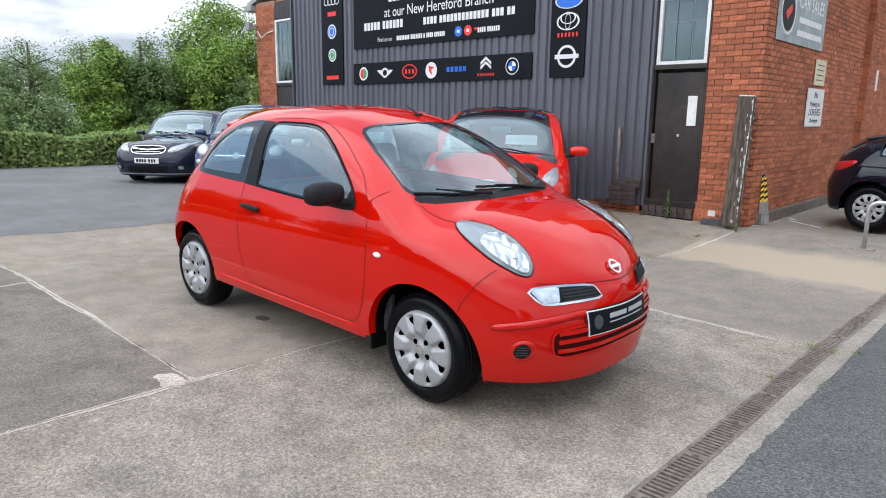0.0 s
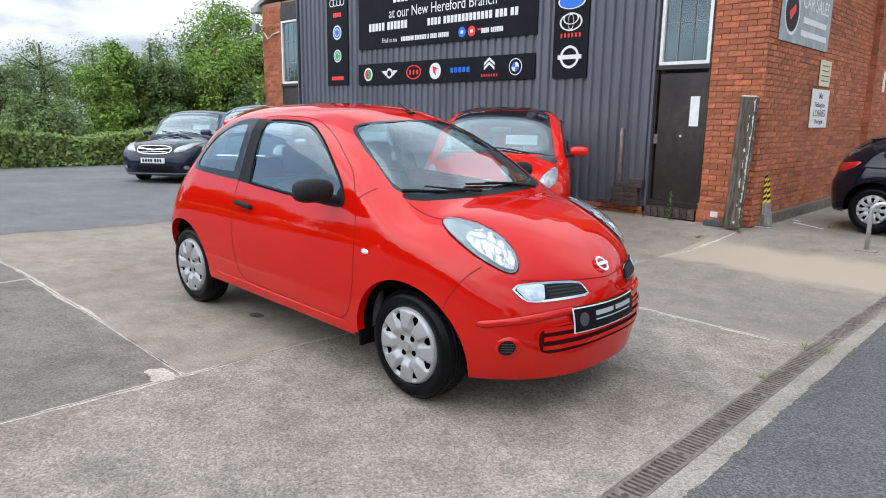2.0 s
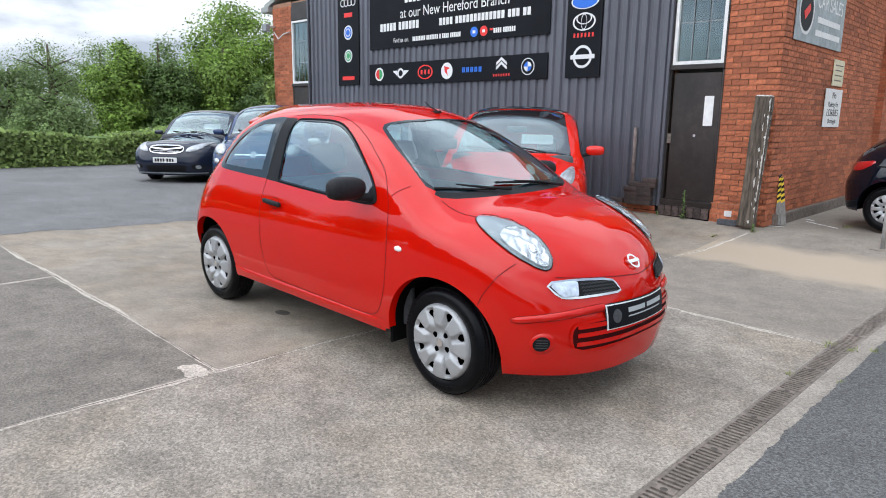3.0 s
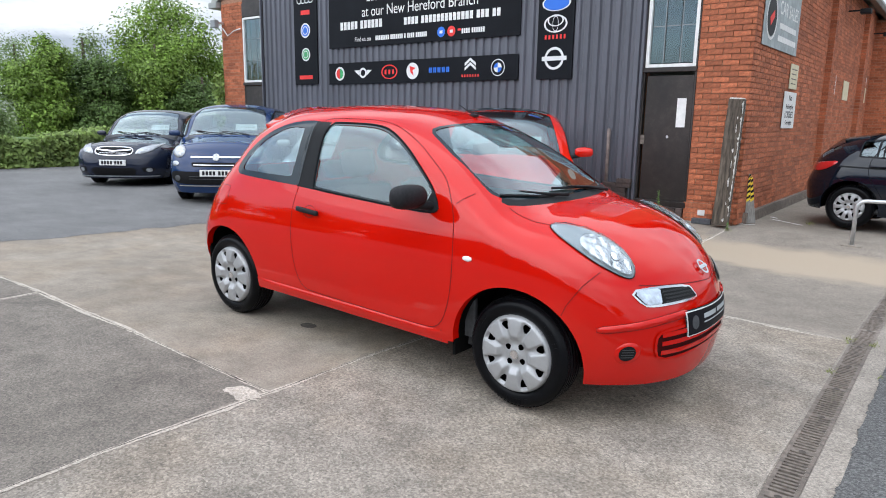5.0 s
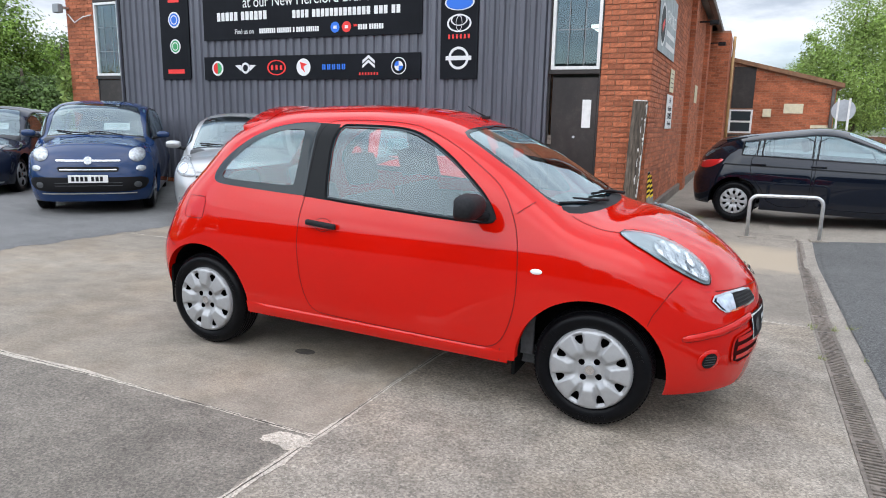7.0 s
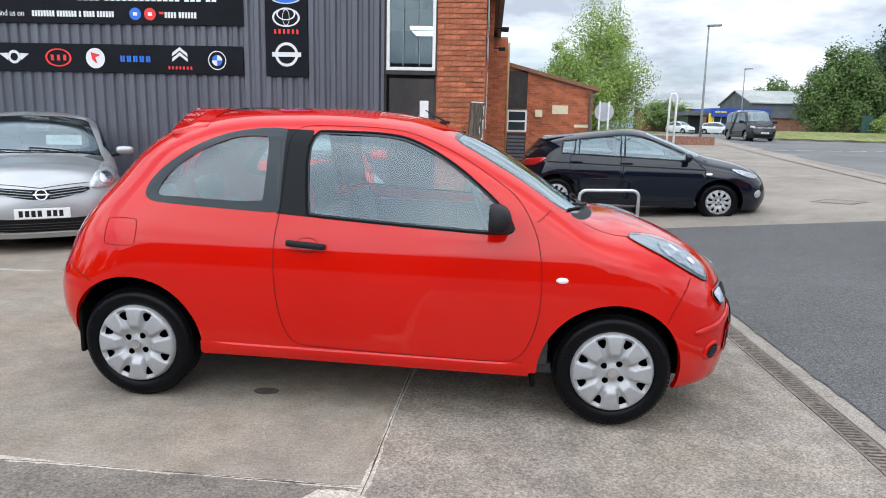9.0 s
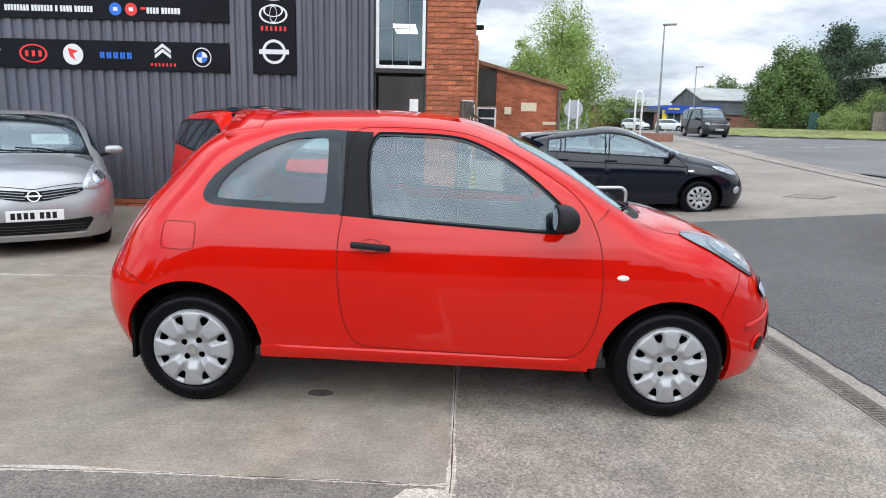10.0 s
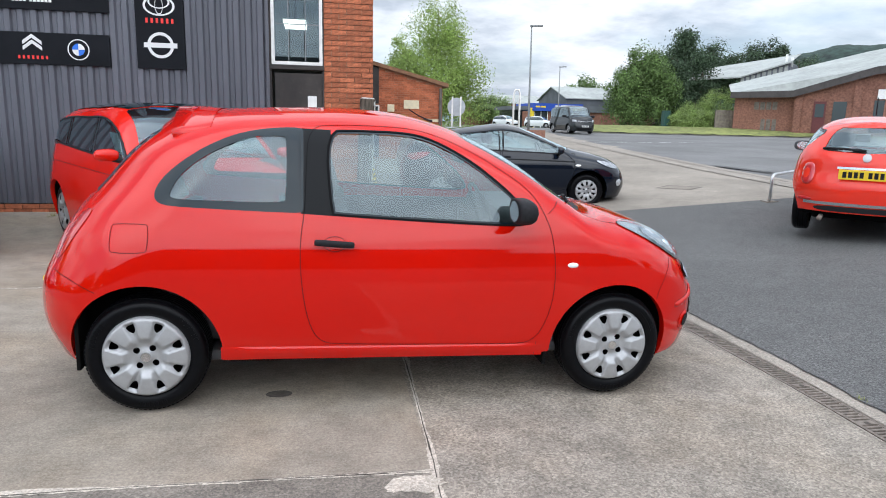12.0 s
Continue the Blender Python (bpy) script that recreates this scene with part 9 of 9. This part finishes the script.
tree("conifer_tree", 40.2, 67.0, 10.8, 6.5, M_PINE, "tall dark conifer behind the broadleaf tree", 34, n=14000, leaf=0.26, conifer=True, low=0.05, clumps=130)
tree("conifer_tree", 36.6, 62.2, 7.0, 5.5, M_PINE, "dark young conifer on the verge", 35, n=9000, leaf=0.24, conifer=True, low=0.0, clumps=110)
tree("conifer_tree", 40.5, 63.5, 8.0, 6.5, M_PINE, "dark spreading conifer behind the workshop gate", 36, n=9000, leaf=0.24, conifer=True, low=0.0, clumps=110)
for i, (x, y, h, w) in enumerate(((48.5, 84, 11.6, 8), (53, 82, 12.4, 8), (57.5, 82, 11.8, 8), (60.5, 80.5, 13.0, 6.5), (64, 79, 10.8, 9), (44.5, 78, 10.5, 6))):
    tree("pine_tree", x, y, h, w, M_PINE, "dark wind-shaped pine on the skyline", 40 + i, n=3600, leaf=0.30, low=0.3, clumps=48, trunk=0.3)
for i, (x, y, h, w) in enumerate(((30.5, 49.6, 2.1, 2.3), (31.8, 49.3, 2.25, 2.6), (32.6, 50.4, 2.1, 2.2), (36.4, 57.5, 3.4, 3.6), (38.4, 56.5, 4.5, 4.4))):
    tree("bush", x, y, h, w, M_LEAF2, "rounded light green garden bush on the verge", 50 + i, n=3800, leaf=0.12, low=-0.1, clumps=60, trunk=0.08)
for i, (x, y, h, w) in enumerate(((18, 120, 3.4, 7), (11, 130, 4.0, 10), (29, 110, 5.5, 8), (44, 104, 9.0, 8), (3, 110, 4, 9))):
    tree("tree", x, y, h, w, M_LEAF3 if i % 2 else M_LEAF4, "hazy distant tree beyond the road", 60 + i, n=1800, leaf=0.35, low=0.05)

# parked cars far off by the shop
P_WHITECAR = paint("white_car_paint", (0.62, 0.64, 0.65))
for x, y, turn, label in ((27.6, 79.0, -38, "small white hatchback parked before the shop"), (23.6, 80.5, -60, "small white hatchback parked beside the canopy")):
    T = car_tables(1.95, -1.95, 1.46, 1.72, 1.05, 0.98, 0.30, -1.0, 0.80, belt=0.95, tail_top=-1.7)
    c, sh = plain_car("parked_car", label, Matrix.Translation((0, 0, -0.06)) @ at_ground(x, y, turn), T, 2.5, 0.30, 0.2, P_WHITECAR, 0.95, (-0.05, -0.95), (-1.5, 0.9), front_axle=1.2, seats=False, glass_m=G_DARKCAR,
                      screen=std_screen(1.03, 0.29, 0.55, 0.68))
    fdecal(c, sh, "headlamp", "front", [(0.48, 0.68), (0.55, 0.80), (0.76, 0.82), (0.74, 0.70)], M_REFL, 0.006, 0.02)
    fdecal(c, sh, "intake", "front", sym([(0.0, 0.45), (0.5, 0.45), (0.45, 0.3), (0.0, 0.3)]), M_MESH, 0.006, mirrored=False)

# wooded hills on the horizon
M_HILL = mat("wooded_hill", (0.024, 0.043, 0.035), 1.0, var=0.6, scale=0.12, var2=0.3, scale2=0.012)
# distance haze is put into the far ridge's pale blue colour
M_HILLFAR = mat("hazy_hill", (0.22, 0.29, 0.36), 1.0, var=0.15, scale=0.01)


def hill(name, x0, y0, x1, y1, heights, depth, material, label, z0=0.0):
    vs, fs, n = [], [], 120
    d = Vector((y1 - y0, -(x1 - x0), 0)).normalized() * -1
    xs_ = np.linspace(0, 1, n)
    hs = np.interp(xs_, np.linspace(0, 1, len(heights)), heights)
    for i in range(n):
        x, y = x0 + (x1 - x0) * xs_[i], y0 + (y1 - y0) * xs_[i]
        rough_ = 3.0 * noise.noise(Vector((x * 0.02, y * 0.02, 1))) + 1.6 * noise.noise(Vector((x * 0.09, y * 0.09, 4)))
        h = hs[i] + rough_ * min(1, hs[i] / 30)
        for k, (f, q) in enumerate(((0, 0), (0.35, 0.55), (0.7, 0.9), (1.0, 1.0))):
            vs.append((x + d.x * depth * f, y + d.y * depth * f, z0 - 5 + (h + 5) * q))
    for i in range(n - 1):
        for k in range(3):
            fs.append((i * 4 + k, i * 4 + k + 1, i * 4 + k + 5, i * 4 + k + 4))
    tagged(obj(name, vs, fs, material, smooth=True), label, "hill", kind="structure")


hill("backdrop_hill", 480, 820, 1000, 300, (88, 119, 118, 122, 122, 112), 200, M_HILL, "dark wooded hill on the skyline")
hill("backdrop_ridge", -500, 1700, 900, 1500, (18, 22, 30, 36, 40, 34, 26), 300, M_HILLFAR, "hazy blue ridge far away")

# what stands behind the camera: a plain workshop range and hedge
bk = tagged(empty("rear_range"), "plain dark workshop range across the yard", "building")
part("wall", box(-24, 8.2, -27, -26, -0.2, 4.8), M_SHOP, bk)
part("wall", box(8.2, 34, -27.5, -26.4, -0.2, 3.7), M_SHOP, bk)
part("roof", box(-24.5, 8.4, -36, -25.8, 4.8, 5.0), M_SHOP, bk)
part("roof", box(8.4, 34.5, -36, -26.2, 3.7, 3.9), M_SHOP, bk)
for k in range(6):
    part("door", box(-22 + k * 4.9, -19.4 + k * 4.9, -26.0, -25.9, -0.1, 3.4), M_FASC, bk)
for i, (x, y, h, w) in enumerate(((-27, -13, 5.2, 7), (-31, -19, 6.0, 8), (-27, -25, 6.0, 8), (34, -18, 7, 9))):
    tree("tree", x, y, h, w, M_LEAF3, "dark tree across the yard", 80 + i, n=1500, leaf=0.4, low=0.0)
